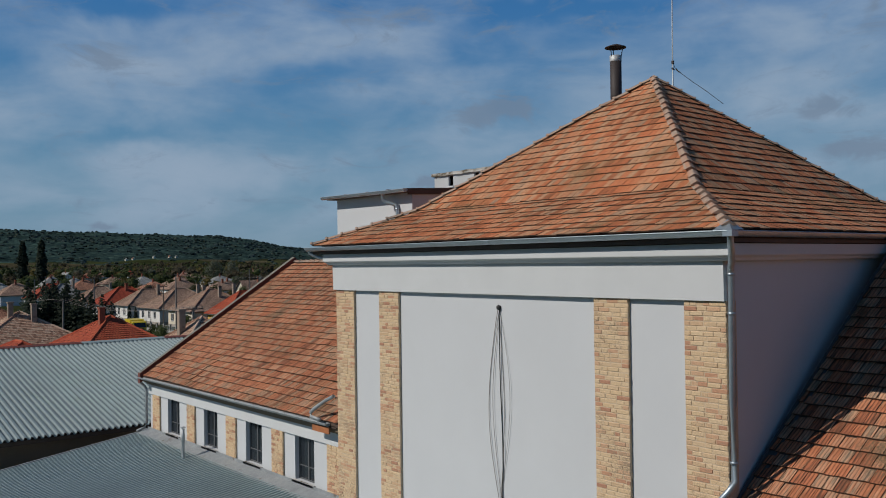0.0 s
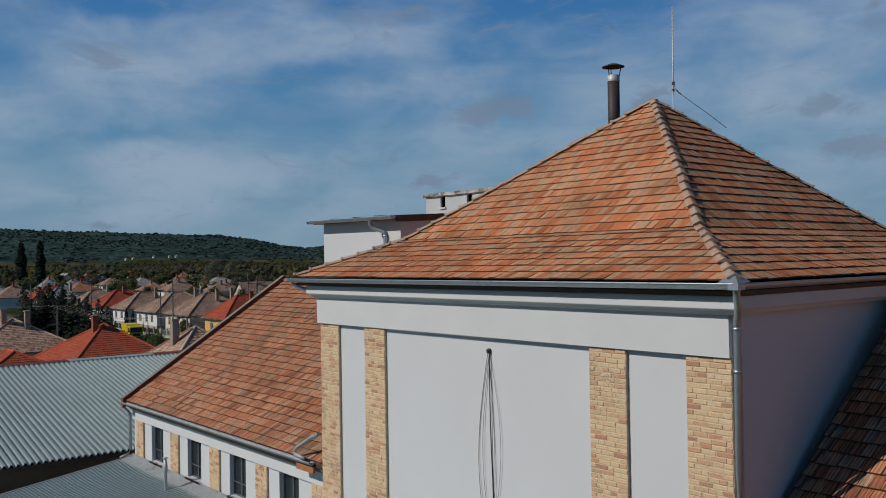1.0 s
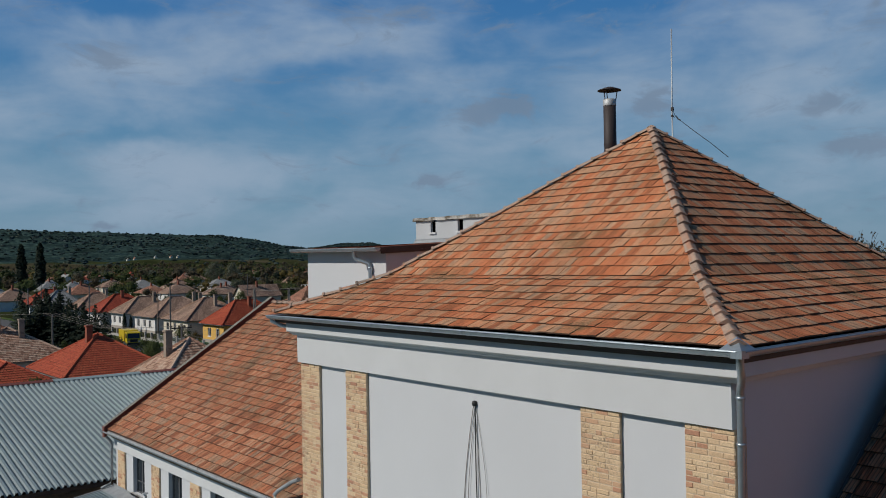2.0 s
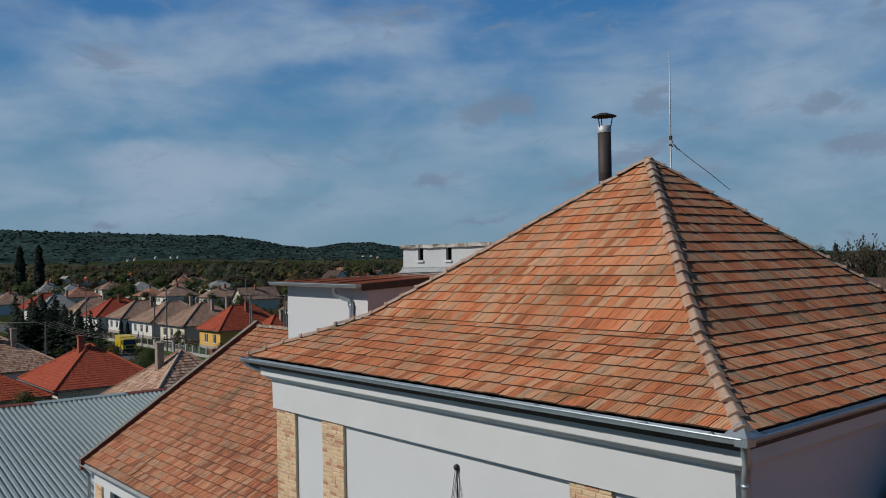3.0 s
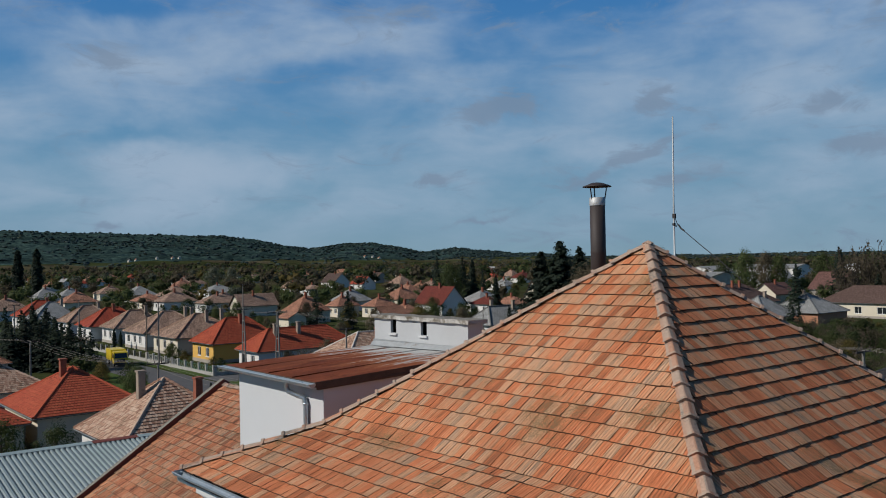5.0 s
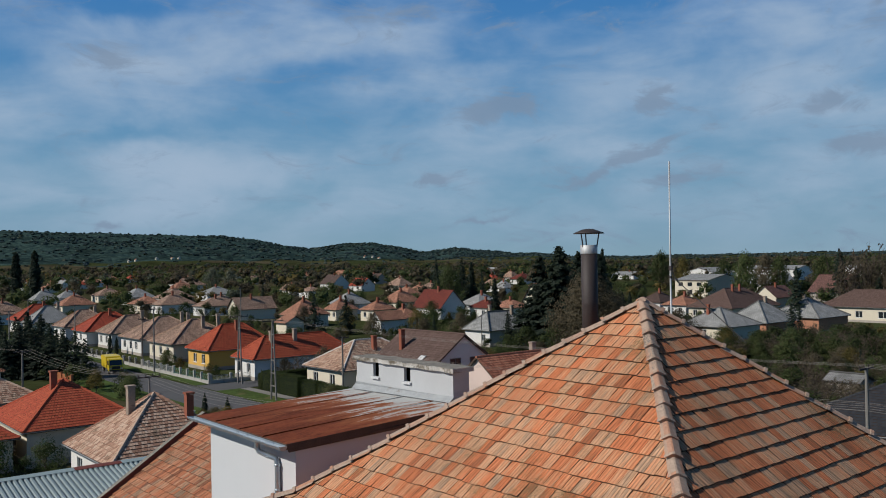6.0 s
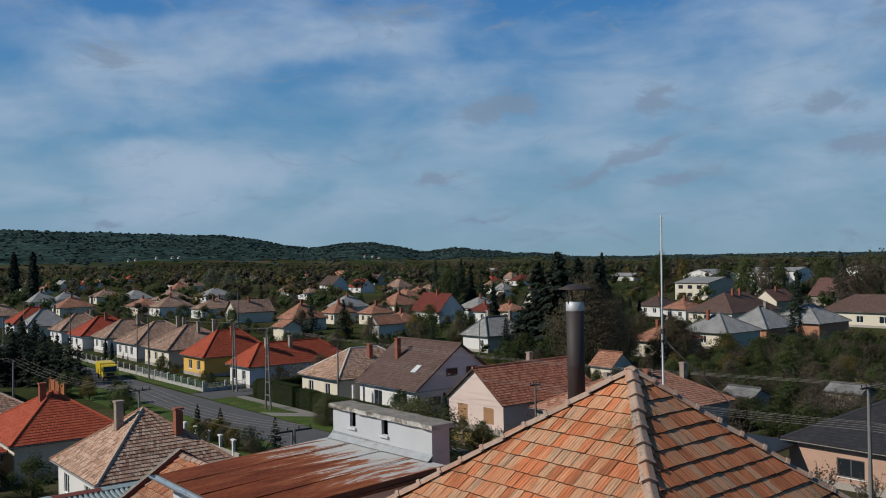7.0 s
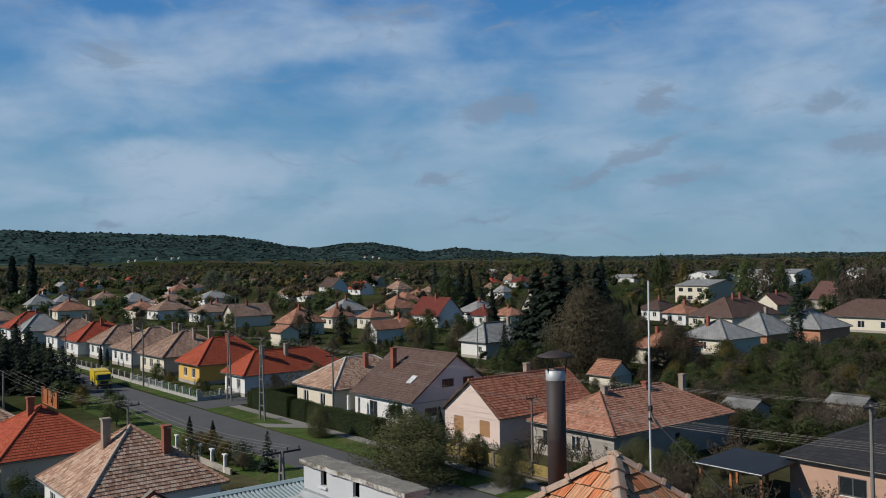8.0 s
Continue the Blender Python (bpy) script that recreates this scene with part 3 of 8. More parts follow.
def lay_tiles(parent, name, o, u, up, height, span, single, seed, count=300, width=None, gauge=None, mat=None, gap=0.009, rise=0.047):
    """Covers a slope with rows of tiles. o: foot of the slope, u: along the eave, up: up the slope; span(v) gives the ends of
    the row at v. Tiles for which single(u, v) holds become pieces of their own (at most count), the rest one mesh."""
    width, gauge = width or TILE_W, gauge or TILE_G
    rnd = random.Random(seed)
    o, u, up = Vector(o), Vector(u).normalized(), Vector(up).normalized()
    n = u.cross(up)
    frame_m = Matrix((u, up, n)).transposed().to_4x4()
    frame_m.translation = o
    whole = Geo()
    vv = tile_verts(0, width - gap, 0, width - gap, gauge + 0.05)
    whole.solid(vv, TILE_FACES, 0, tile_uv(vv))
    # foot and side faces take the darker edge colour
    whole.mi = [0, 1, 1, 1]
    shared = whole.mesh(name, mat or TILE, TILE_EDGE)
    rest, made = Geo(), 0
    for r in range(int(height / gauge) + 1):
        v0, v1 = r * gauge, min((r + 1) * gauge + 0.05, height)
        if v1 - v0 < 0.06:
            continue
        a0, b0 = span(v0)
        a1, b1 = span(v1)
        start = math.floor(min(a0, a1) / width) * width + (width * 0.5 if r % 2 else 0) - width + rnd.uniform(-0.012, 0.012)
        k = start
        while k < max(b0, b1):
            l0, r0, l1, r1 = max(k, a0), min(k + width - gap, b0), max(k, a1), min(k + width - gap, b1)
            jog, lift = rnd.uniform(-0.006, 0.006), rnd.uniform(rise - 0.008, rise + 0.008)
            if r0 - l0 > 0.012 or r1 - l1 > 0.012:
                full = l0 == k and l1 == k and r0 == k + width - gap and r1 == r0
                if full and made < count and single(k, v0):
                    ob = new(name, shared)
                    ob.parent = parent
                    tilt = Matrix.Rotation(-(lift - 0.046) / gauge, 4, "X") @ Matrix.Rotation(rnd.uniform(-0.012, 0.012), 4, "Z")
                    ob.matrix_basis = frame_m @ Matrix.Translation((k, v0 + jog, 0)) @ tilt
                    made += 1
                else:
                    if r0 <= l0:
                        l0 = r0 = min(max((l0 + r0) / 2, a0), b0)
                    if r1 <= l1:
                        l1 = r1 = min(max((l1 + r1) / 2, a1), b1)
                    skew = rnd.uniform(-0.003, 0.003)
                    vv = tile_verts(l0, r0, l1 + skew, r1 + skew, v1 - v0, lift)
                    base = len(rest.v)
                    rest.v.extend(tuple(frame_m @ Vector((p[0], p[1] + v0 + jog, p[2]))) for p in vv)
                    for i, (f, q) in enumerate(zip(TILE_FACES, tile_uv(vv))):
                        rest.f.append(tuple(base + p for p in f))
                        rest.uv.append(q)
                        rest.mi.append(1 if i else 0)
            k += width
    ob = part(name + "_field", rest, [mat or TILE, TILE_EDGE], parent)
    ob["kind"] = "stuff"
    return made


def lay_caps(parent, name, a, b, side, size=0.135, step=0.40, seed=1, mat=None, foot=0.02):
    """Ridge tiles from a up to b, each a bent saddle with a raised collar at its lower end; side: the level vector across."""
    rnd = random.Random(seed)
    a, b = Vector(a), Vector(b)
    d = (b - a).normalized()
    s = Vector(side).normalized()
    n = s.cross(d).normalized()
    if n.z < 0:
        n = -n
    count = max(1, int((b - a).length / step))
    step = (b - a).length / count

    def ring(g, y, r, h, t):
        out = []
        for q in (-1.0, -0.62, -0.12, 0.12, 0.62, 1.0):
            out.append(Vector((q * r, y, h + 0.66 * r * (1.0 - max(abs(q), 0.16)) - r * 0.12)) + Vector((0, 0, t)))
        return out

    g = Geo()
    rows = [ring(g, 0.0, size * 1.16, foot + 0.022, 0), ring(g, 0.05, size * 1.14, foot + 0.018, 0),
            ring(g, 0.052, size * 1.0, foot + 0.006, 0), ring(g, step + 0.05, size * 0.9, foot - 0.012, 0)]
    for p, q in zip(rows, rows[1:]):
        for k in range(5):
            g.solid([p[k], p[k + 1], q[k + 1], q[k]], [(0, 1, 2, 3)], 0, [[(k * 0.05, p[k].y), (k * 0.05 + 0.05, p[k].y), (k * 0.05 + 0.05, q[k].y), (k * 0.05, q[k].y)]])
    g.poly(rows[0][::-1])
    g.poly(rows[-1])
    me = g.mesh(name, mat or RIDGE)
    m = Matrix((s, d, n)).transposed().to_4x4()
    for i in range(count):
        ob = new(name, me)
        ob.parent = parent
        mm = m.copy()
        mm.translation = a + d * (i * step)
        ob.matrix_basis = mm @ pose(rnd.uniform(-0.008, 0.008), 0, rnd.uniform(-0.005, 0.01), rnd.uniform(-1.5, 1.5), rnd.uniform(-2, 2), rnd.uniform(-1.5, 1.5))


def half_gutter(g, a, b, r=0.075, out=(0, -1, 0), thick=0.006, n=8):
    """A half-round gutter between a and b, its beaded lip on the side of out."""
    a, b, out = Vector(a), Vector(b), Vector(out)
    prof = []
    for k in range(n + 1):
        ang = math.pi * k / n
        prof.append((math.cos(ang) * r, -math.sin(ang) * r))
    inner = [(p * (r - thick) / r, q * (r - thick) / r) for p, q in prof]
    for (p, q), (p2, q2) in zip(prof, prof[1:]):
        g.poly([a + out * p + Vector((0, 0, q)), b + out * p + Vector((0, 0, q)), b + out * p2 + Vector((0, 0, q2)), a + out * p2 + Vector((0, 0, q2))])
    for (p, q), (p2, q2) in zip(inner, inner[1:]):
        g.poly([a + out * p + Vector((0, 0, q)), a + out * p2 + Vector((0, 0, q2)), b + out * p2 + Vector((0, 0, q2)), b + out * p + Vector((0, 0, q))])
    g.tube([a + out * r, b + out * r], 0.011, 6)
    for e in (a, b):
        g.poly([e + out * p + Vector((0, 0, q)) for p, q in prof])


def gutter(parent, a, b, r=0.075, out=(0, -1, 0), mat=None, step=0.9):
    g = Geo()
    half_gutter(g, a, b, r, out)
    ob = part("gutter", g, mat or ZINC, parent, "half-round zinc gutter")
    a, b, out = Vector(a), Vector(b), Vector(out)
    count = max(2, int((b - a).length / step))
    w = (b - a).normalized() * 0.016
    for i in range(count):
        c = a + (b - a) * ((i + 0.5) / count)
        k = Geo()
        pr = [(r * 1.05 * math.cos(math.pi * j / 8), -r * 1.05 * math.sin(math.pi * j / 8)) for j in range(9)]
        for (p, q), (p2, q2) in zip(pr, pr[1:]):
            k.poly([c - w + out * p + Vector((0, 0, q)), c + w + out * p + Vector((0, 0, q)), c + w + out * p2 + Vector((0, 0, q2)), c - w + out * p2 + Vector((0, 0, q2))])
        k.solid([c - w - out * r, c + w - out * r, c + w + out * r * 1.1, c - w + out * r * 1.1], [(0, 1, 2, 3)])
        part("bracket", k, ZINC, ob)
    return ob


def downpipe(parent, pts, r=0.05, mat=None, clips=()):
    g = Geo()
    g.tube(pts, r, 12)
    for c in clips:
        g.lathe(c[0], c[1], [(r, c[2] - 0.02), (r * 1.2, c[2] - 0.018), (r * 1.2, c[2] + 0.018), (r, c[2] + 0.02)], 12)
    return part("downpipe", g, mat or ZINC, parent, "round zinc downpipe", True)


# ---------------------------------------------------------------- bricks
def lay_bricks(parent, x0, x1, y, z0, z1, seed, single, depth=0.03, gauge=0.0765):
    """Brickwork on a front that looks towards -y: courses of stretchers and headers with recessed joints."""
    rnd = random.Random(seed)
    shared = {}

    def brick_mesh(length, h):
        g = Geo()
        c = 0.006
        v = [(c, 0, c), (length - c, 0, c), (length - c, 0, h - c), (c, 0, h - c),
             (0, c, 0), (length, c, 0), (length, c, h), (0, c, h),
             (0, depth, 0), (length, depth, 0), (length, depth, h), (0, depth, h)]
        f = [(0, 1, 2, 3), (0, 4, 5, 1), (1, 5, 6, 2), (2, 6, 7, 3), (3, 7, 4, 0), (4, 8, 9, 5), (5, 9, 10, 6), (6, 10, 11, 7), (7, 11, 8, 4)]
        g.solid(v, f, 0, [[(v[i][0], v[i][2]) for i in q] for q in f])
        return g, v, f

    rest, n, c = Geo(), 0, 0
    z = z1 - gauge
    while z > z0 - 0.001:
        x = x0
        first = [0.115, 0.24, 0.115, 0.18][c % 4]
        while x < x1 - 0.02:
            ln = first if x == x0 else rnd.choice((0.24, 0.24, 0.115, 0.24, 0.18))
            ln = min(ln, x1 - x)
            if x1 - (x + ln) < 0.06:
                ln = x1 - x
            key = round(ln / 0.02) * 0.02
            out, dz = rnd.uniform(-0.004, 0.005), rnd.uniform(-0.003, 0.003)
            if single and n < single:
                if key not in shared:
                    shared[key] = brick_mesh(key - 0.012, gauge - 0.013)[0].mesh("brick", BRICK)
                ob = new("brick", shared[key])
                ob.parent = parent
                ob.matrix_basis = pose(x + 0.006, y - out, z + dz, rnd.uniform(-1, 1), rnd.uniform(-0.8, 0.8), rnd.uniform(-0.8, 0.8))
                n += 1
            else:
                g, v, f = brick_mesh(ln - 0.012, gauge - 0.013)
                rest.solid([(p[0] + x + 0.006, p[1] + y - out, p[2] + z + dz) for p in v], f, 0, [[(v[i][0], v[i][2]) for i in q] for q in f])
            x += ln
        z -= gauge
        c += 1
    if rest.f:
        ob = part("brickwork", rest, BRICK, parent)
        ob["kind"] = "stuff"


# ---------------------------------------------------------------- the tower
EAVE_Z, APEX = 11.06, Vector((-5.97, 6.02, 14.90))
TX0, TX1, TY0, TY1 = -11.15, -0.30, 0.40, 10.40   # wall faces


def build_tower():
    tower = thing("tower_building", (0, 0, 0), "pale plastered tower with yellow brick pilasters and tiled pyramid roof", "building")
    g = Geo()
    foot = [(TX0, TY0), (TX1, TY0), (TX1 - 0.62, TY1), (TX0, TY1)]
    g.slab([(x, y, 10.86) for x, y in foot], (0, 0, -10.86))
    wall = part("wall", g, PLASTER, tower)
    # frieze over the pilasters, plinth band under the eave
    g = Geo()
    fx0, fx1 = TX0 - 0.06, TX1 + 0.003
    g.solid([(fx0, 0.295, 10.0), (fx1, 0.295, 10.0), (fx1, TY0 + 0.1, 10.0), (fx0, TY0 + 0.1, 10.0),
             (fx0, 0.285, 10.605), (fx1, 0.285, 10.605), (fx1, TY0 + 0.1, 10.605), (fx0, TY0 + 0.1, 10.605)],
            [(0, 3, 2, 1), (4, 5, 6, 7), (0, 1, 5, 4), (1, 2, 6, 5), (2, 3, 7, 6), (3, 0, 4, 7)])
    part("frieze", g, PLASTER_TRIM, tower, "plain plaster frieze over the pilasters")
    g = Geo()
    prof = [(0.0, 10.595), (0.13, 10.60), (0.14, 10.61), (0.165, 10.645), (0.212, 10.672), (0.224, 10.68), (0.228, 10.69), (0.23, 10.855), (0.0, 10.86)]
    loops = []
    for p, z in prof:
        loops.append([(TX0 - p, 0.34 - p, z), (TX1 + p, 0.34 - p, z), (TX1 - 0.62 + p, TY1 + p, z), (TX0 - p, TY1 + p, z)])
    for a, b in zip(loops, loops[1:]):
        for k in range(4):
            j = (k + 1) % 4
            g.poly([a[k], a[j], b[j], b[k]])
    part("cornice", g, PLASTER_TRIM, tower, "stepped plaster cornice")
    g = Geo()
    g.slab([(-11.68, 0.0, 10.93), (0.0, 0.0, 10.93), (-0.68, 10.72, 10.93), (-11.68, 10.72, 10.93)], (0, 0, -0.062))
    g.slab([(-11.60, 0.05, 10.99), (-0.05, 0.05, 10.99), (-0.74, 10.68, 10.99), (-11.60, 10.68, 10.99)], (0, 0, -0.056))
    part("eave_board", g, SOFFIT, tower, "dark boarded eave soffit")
    # pilasters
    for k, (a, b) in enumerate(((-1.05, TX1), (-2.90, -2.15), (-9.34, -8.58), (TX0, -10.37))):
        g = Geo()
        g.box(a + 0.004, b - 0.004, 0.345, TY0 + 0.05, 0.0, 10.0)
        if k == 0:
            g.box(TX1 - 0.02, TX1 + 0.004, 0.352, 0.60, 0.0, 10.0)
        p = part("pilaster", g, MORTAR, tower, "yellow brick pilaster")
        lay_bricks(p, a, b, 0.338, 4.6, 9.998, 10 + k, 165 if k == 0 else 135 if k == 1 else 0)
    # roof: the lower part is flared out over the eaves
    c = [Vector(p) for p in ((-11.62, 0.0, EAVE_Z), (0.0, 0.0, EAVE_Z), (-0.70, 10.75, EAVE_Z), (-11.62, 10.75, EAVE_Z))]
    ring = [p.lerp(APEX, 0.31) - Vector((0, 0, 0.40)) for p in c]
    g = Geo()
    for k in range(4):
        g.poly([c[k], c[(k + 1) % 4], ring[(k + 1) % 4], ring[k]])
        g.poly([ring[k], ring[(k + 1) % 4], APEX])
    g.poly(c[::-1])
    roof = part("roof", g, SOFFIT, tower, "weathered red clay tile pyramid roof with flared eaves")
    for k in range(4):
        n = (k + 1) % 4
        for a, b, p, q, low in ((c[k], c[n], ring[k], ring[n], True), (ring[k], ring[n], APEX, APEX, False)):
            u = (b - a).normalized()
            l0, l1, length = (p - a).dot(u), (b - q).dot(u), (b - a).length
            up = (p - a) - u * l0
            h = up.length

            def span(v, l0=l0, l1=l1, length=length, h=h):
                t = min(max(v, 0) / h, 1.0)
                return l0 * t, length - l1 * t

            if k == 0 and not low:
                pick = lambda s, v: s > 2.6 and 1.2 < v < 4.6
            elif k == 1 and not low:
                pick = lambda s, v: s < 4.6 and 0.6 < v < 4.2
            else:
                pick = lambda s, v: False
            lay_tiles(roof, "roof_tile", a - up.normalized() * (0.03 if low else 0.0), u, up, h + (0.05 if low else 0.0), span, pick, 40 + k + (10 if low else 0), 160 if k == 0 else 130)
    for k in range(4):
        for a, b, count in ((c[k], ring[k], 1), (ring[k], APEX, 2)):
            a, b = a + Vector((0, 0, 0.03)), b + Vector((0, 0, 0.03))
            d = (b - a).normalized()
            side = d.cross(Vector((0, 0, 1)))
            lay_caps(roof, "ridge_tile", a - d * (0.05 if count == 1 else 0.0), b, side, 0.100, 0.345, 70 + k)
    g = Geo()
    g.lathe(APEX.x, APEX.y, [(0.0, 15.00), (0.03, 14.995), (0.06, 14.97), (0.10, 14.93), (0.13, 14.86), (0.15, 14.78)], 9)
    part("apex_cap", g, RIDGE, roof, "mortar-bedded apex cap", True)
    # gutters and downpipes
    gutter(tower, (-11.82, -0.07, 11.02), (0.08, -0.07, 11.03), 0.08, (0, -1, 0))
    gutter(tower, (0.07, -0.06, 11.03), (-0.63, 10.85, 11.03), 0.08, (1, 0, 0))
    gutter(tower, (-11.77, -0.1, 11.02), (-11.77, 10.85, 11.02), 0.08, (-1, 0, 0))
    g = Geo()
    g.box(-0.005, 0.152, -0.152, 0.005, 10.95, 11.045)
    top = [(-0.16, -0.15, 11.047), (0.15, -0.15, 11.047), (0.15, 0.16, 11.047)]
    peak = (-0.03, 0.03, 11.20)
    for p, q in zip(top, top[1:] + top[:1]):
        g.poly([p, q, peak])
    part("gutter_corner", g, ZINC, tower, "folded zinc corner piece")
    downpipe(tower, [(0.06, -0.05, 10.97), (0.06, -0.05, 10.86), (0.03, 0.02, 10.76), (-0.12, 0.24, 10.60), (-0.21, 0.35, 10.50),
                     (-0.22, 0.37, 10.40), (-0.225, 0.37, 8.5), (-0.225, 0.37, 7.35), (-0.26, 0.30, 7.22), (-0.40, 0.20, 7.02), (-0.42, 0.19, 6.8)], 0.05,
             clips=((-0.22, 0.37, 10.40), (-0.222, 0.37, 9.82), (-0.225, 0.37, 7.62)))
    downpipe(tower, [(-11.74, -0.05, 10.98), (-11.74, -0.05, 10.90), (-11.6, 0.1, 10.80), (-11.3, 0.36, 10.72), (-11.24, 0.5, 10.66), (-11.235, 0.52, 8.0)], 0.045)
    # flashing up the side walls, where the lower roofs meet the tower
    for x in (TX1 + 0.012, TX0 - 0.012):
        g = Geo()
        s = 1 if x > -5 else -1
        pa, pb = Vector((x, 0.45, 6.86)), Vector((x, 6.45, 11.32))
        d = (pb - pa)
        g.slab([pa, pb, pb + Vector((0, 0, 0.16)), pa + Vector((0, 0, 0.16))], (s * 0.006, 0, 0))
        g.slab([pa + Vector((0, 0, 0.06)), pb + Vector((0, 0, 0.06)), pb + Vector((s * 0.14, 0, 0.06)), pa + Vector((s * 0.14, 0, 0.06))], (0, 0, 0.006))
        part("flashing", g, LEAD, tower, "dark lead flashing strip")
    # cables from the hook on the front
    g = Geo()
    g.tube([(-5.34, 0.40, 9.75), (-5.34, 0.34, 9.75)], 0.022, 8)
    g.lathe(-5.34, 0.375, [(0.0, 9.80), (0.04, 9.785), (0.05, 9.75), (0.04, 9.715), (0.0, 9.70)], 10)
    part("cable_hook", g, CABLE, tower, "black cable hook", True)
    rnd = random.Random(5)
    for k, (w, r, mt, low) in enumerate(((-0.40, 0.0065, CABLE_PALE, 5.0), (-0.22, 0.005, CABLE_PALE, 5.0), (0.05, 0.010, CABLE, 5.0), (0.13, 0.006, CABLE_PALE, 5.2), (0.34, 0.004, CABLE_PALE, 5.4))):
        g = Geo()
        pts = []
        for i in range(26):
            q = i / 25
            x = -5.34 + w * math.sin(math.pi * min(1.0, q * 1.15 + 0.02)) * (1 - 0.5 * q) + 0.02 * math.sin(q * 9 + k)
            pts.append((x, 0.375 + 0.012 * math.sin(q * 7 + k * 2), 9.72 - q * (9.72 - low)))
        g.tube(pts, r, 6)
        part("cable", g, mt, tower)
    return tower


build_tower()


def build_flue():
    flue = thing("flue_pipe", (-7.66, 6.64, 13.50), "dark steel flue pipe with a conical rain cap", "flue")
    g = Geo()
    g.lathe(0, 0, [(0.0, 0.0), (0.145, 0.0), (0.145, 1.3), (0.147, 1.31), (0.147, 1.34), (0.145, 1.35), (0.145, 2.30), (0.0, 2.30)], 28)
    part("pipe", g, STEEL_DARK, flue, "", True)
    g = Geo()
    g.lathe(0, 0, [(0.15, 2.21), (0.152, 2.22), (0.152, 2.36), (0.14, 2.365), (0.135, 2.3), (0.135, 1.9)], 28)
    part("collar", g, STEEL, flue, "bright steel collar", True)
    for k in range(3):
        a = 2 * math.pi * k / 3 + 0.5
        g = Geo()
        g.tube([(0.145 * math.cos(a), 0.145 * math.sin(a), 2.33), (0.19 * math.cos(a), 0.19 * math.sin(a), 2.58)], 0.012, 6)
        part("strut", g, STEEL_DARK, flue)
    g = Geo()
    g.lathe(0, 0, [(0.0, 2.655), (0.10, 2.645), (0.27, 2.58), (0.275, 2.565), (0.26, 2.568), (0.0, 2.625)], 28)
    part("rain_cap", g, STEEL_DARK, flue, "shallow conical cap", True)


def build_rod():
    rod = thing("lightning_rod", (-6.09, 6.9, 14.26), "thin grey lightning rod with a sagging down wire", "lightning rod")
    g = Geo()
    g.tube([(0, 0, 0), (0, 0, 1.2), (0.02, 0, 2.96)], 0.018, 8, 0, 0.013)
    part("rod", g, STEEL, rod, "", True)
    g = Geo()
    g.box(-0.022, 0.022, -0.022, 0.022, 1.01, 1.05)
    g.box(-0.02, 0.035, -0.02, 0.02, 1.14, 1.22)
    part("clamp", g, STEEL_DARK, rod)
    g = Geo()
    g.tube([(0.02, 0, 1.17), (0.05, 0.01, 1.06), (0.10, 0.02, 0.98), (0.16, 0.03, 0.93), (0.48, 0.08, 0.66), (0.86, 0.13, 0.36), (1.28, 0.18, 0.0)], 0.0075, 6)
    g.tube([(0.08, 0.02, 1.02), (0.13, 0.03, 0.95), (0.19, 0.035, 0.91)], 0.015, 6)
    g.tube([(0.0, 0, 1.03), (0.05, 0.01, 0.99)], 0.013, 6)
    part("down_wire", g, CABLE, rod)


build_flue()
build_rod()


# ---------------------------------------------------------------- the wings: one long tiled roof on both sides of the tower
def wing_slope(parent, x0, x1, y0, z0, y1, z1, single, seed, count):
    o = Vector((x0, y0, z0))
    up = Vector((0, y1 - y0, z1 - z0))
    L = x1 - x0
    lay_tiles(parent, "roof_tile", o - up.normalized() * 0.02, (1, 0, 0), up, up.length, lambda v: (0, L), single, seed, count, mat=TILE_WING, gap=0.013, rise=0.064)


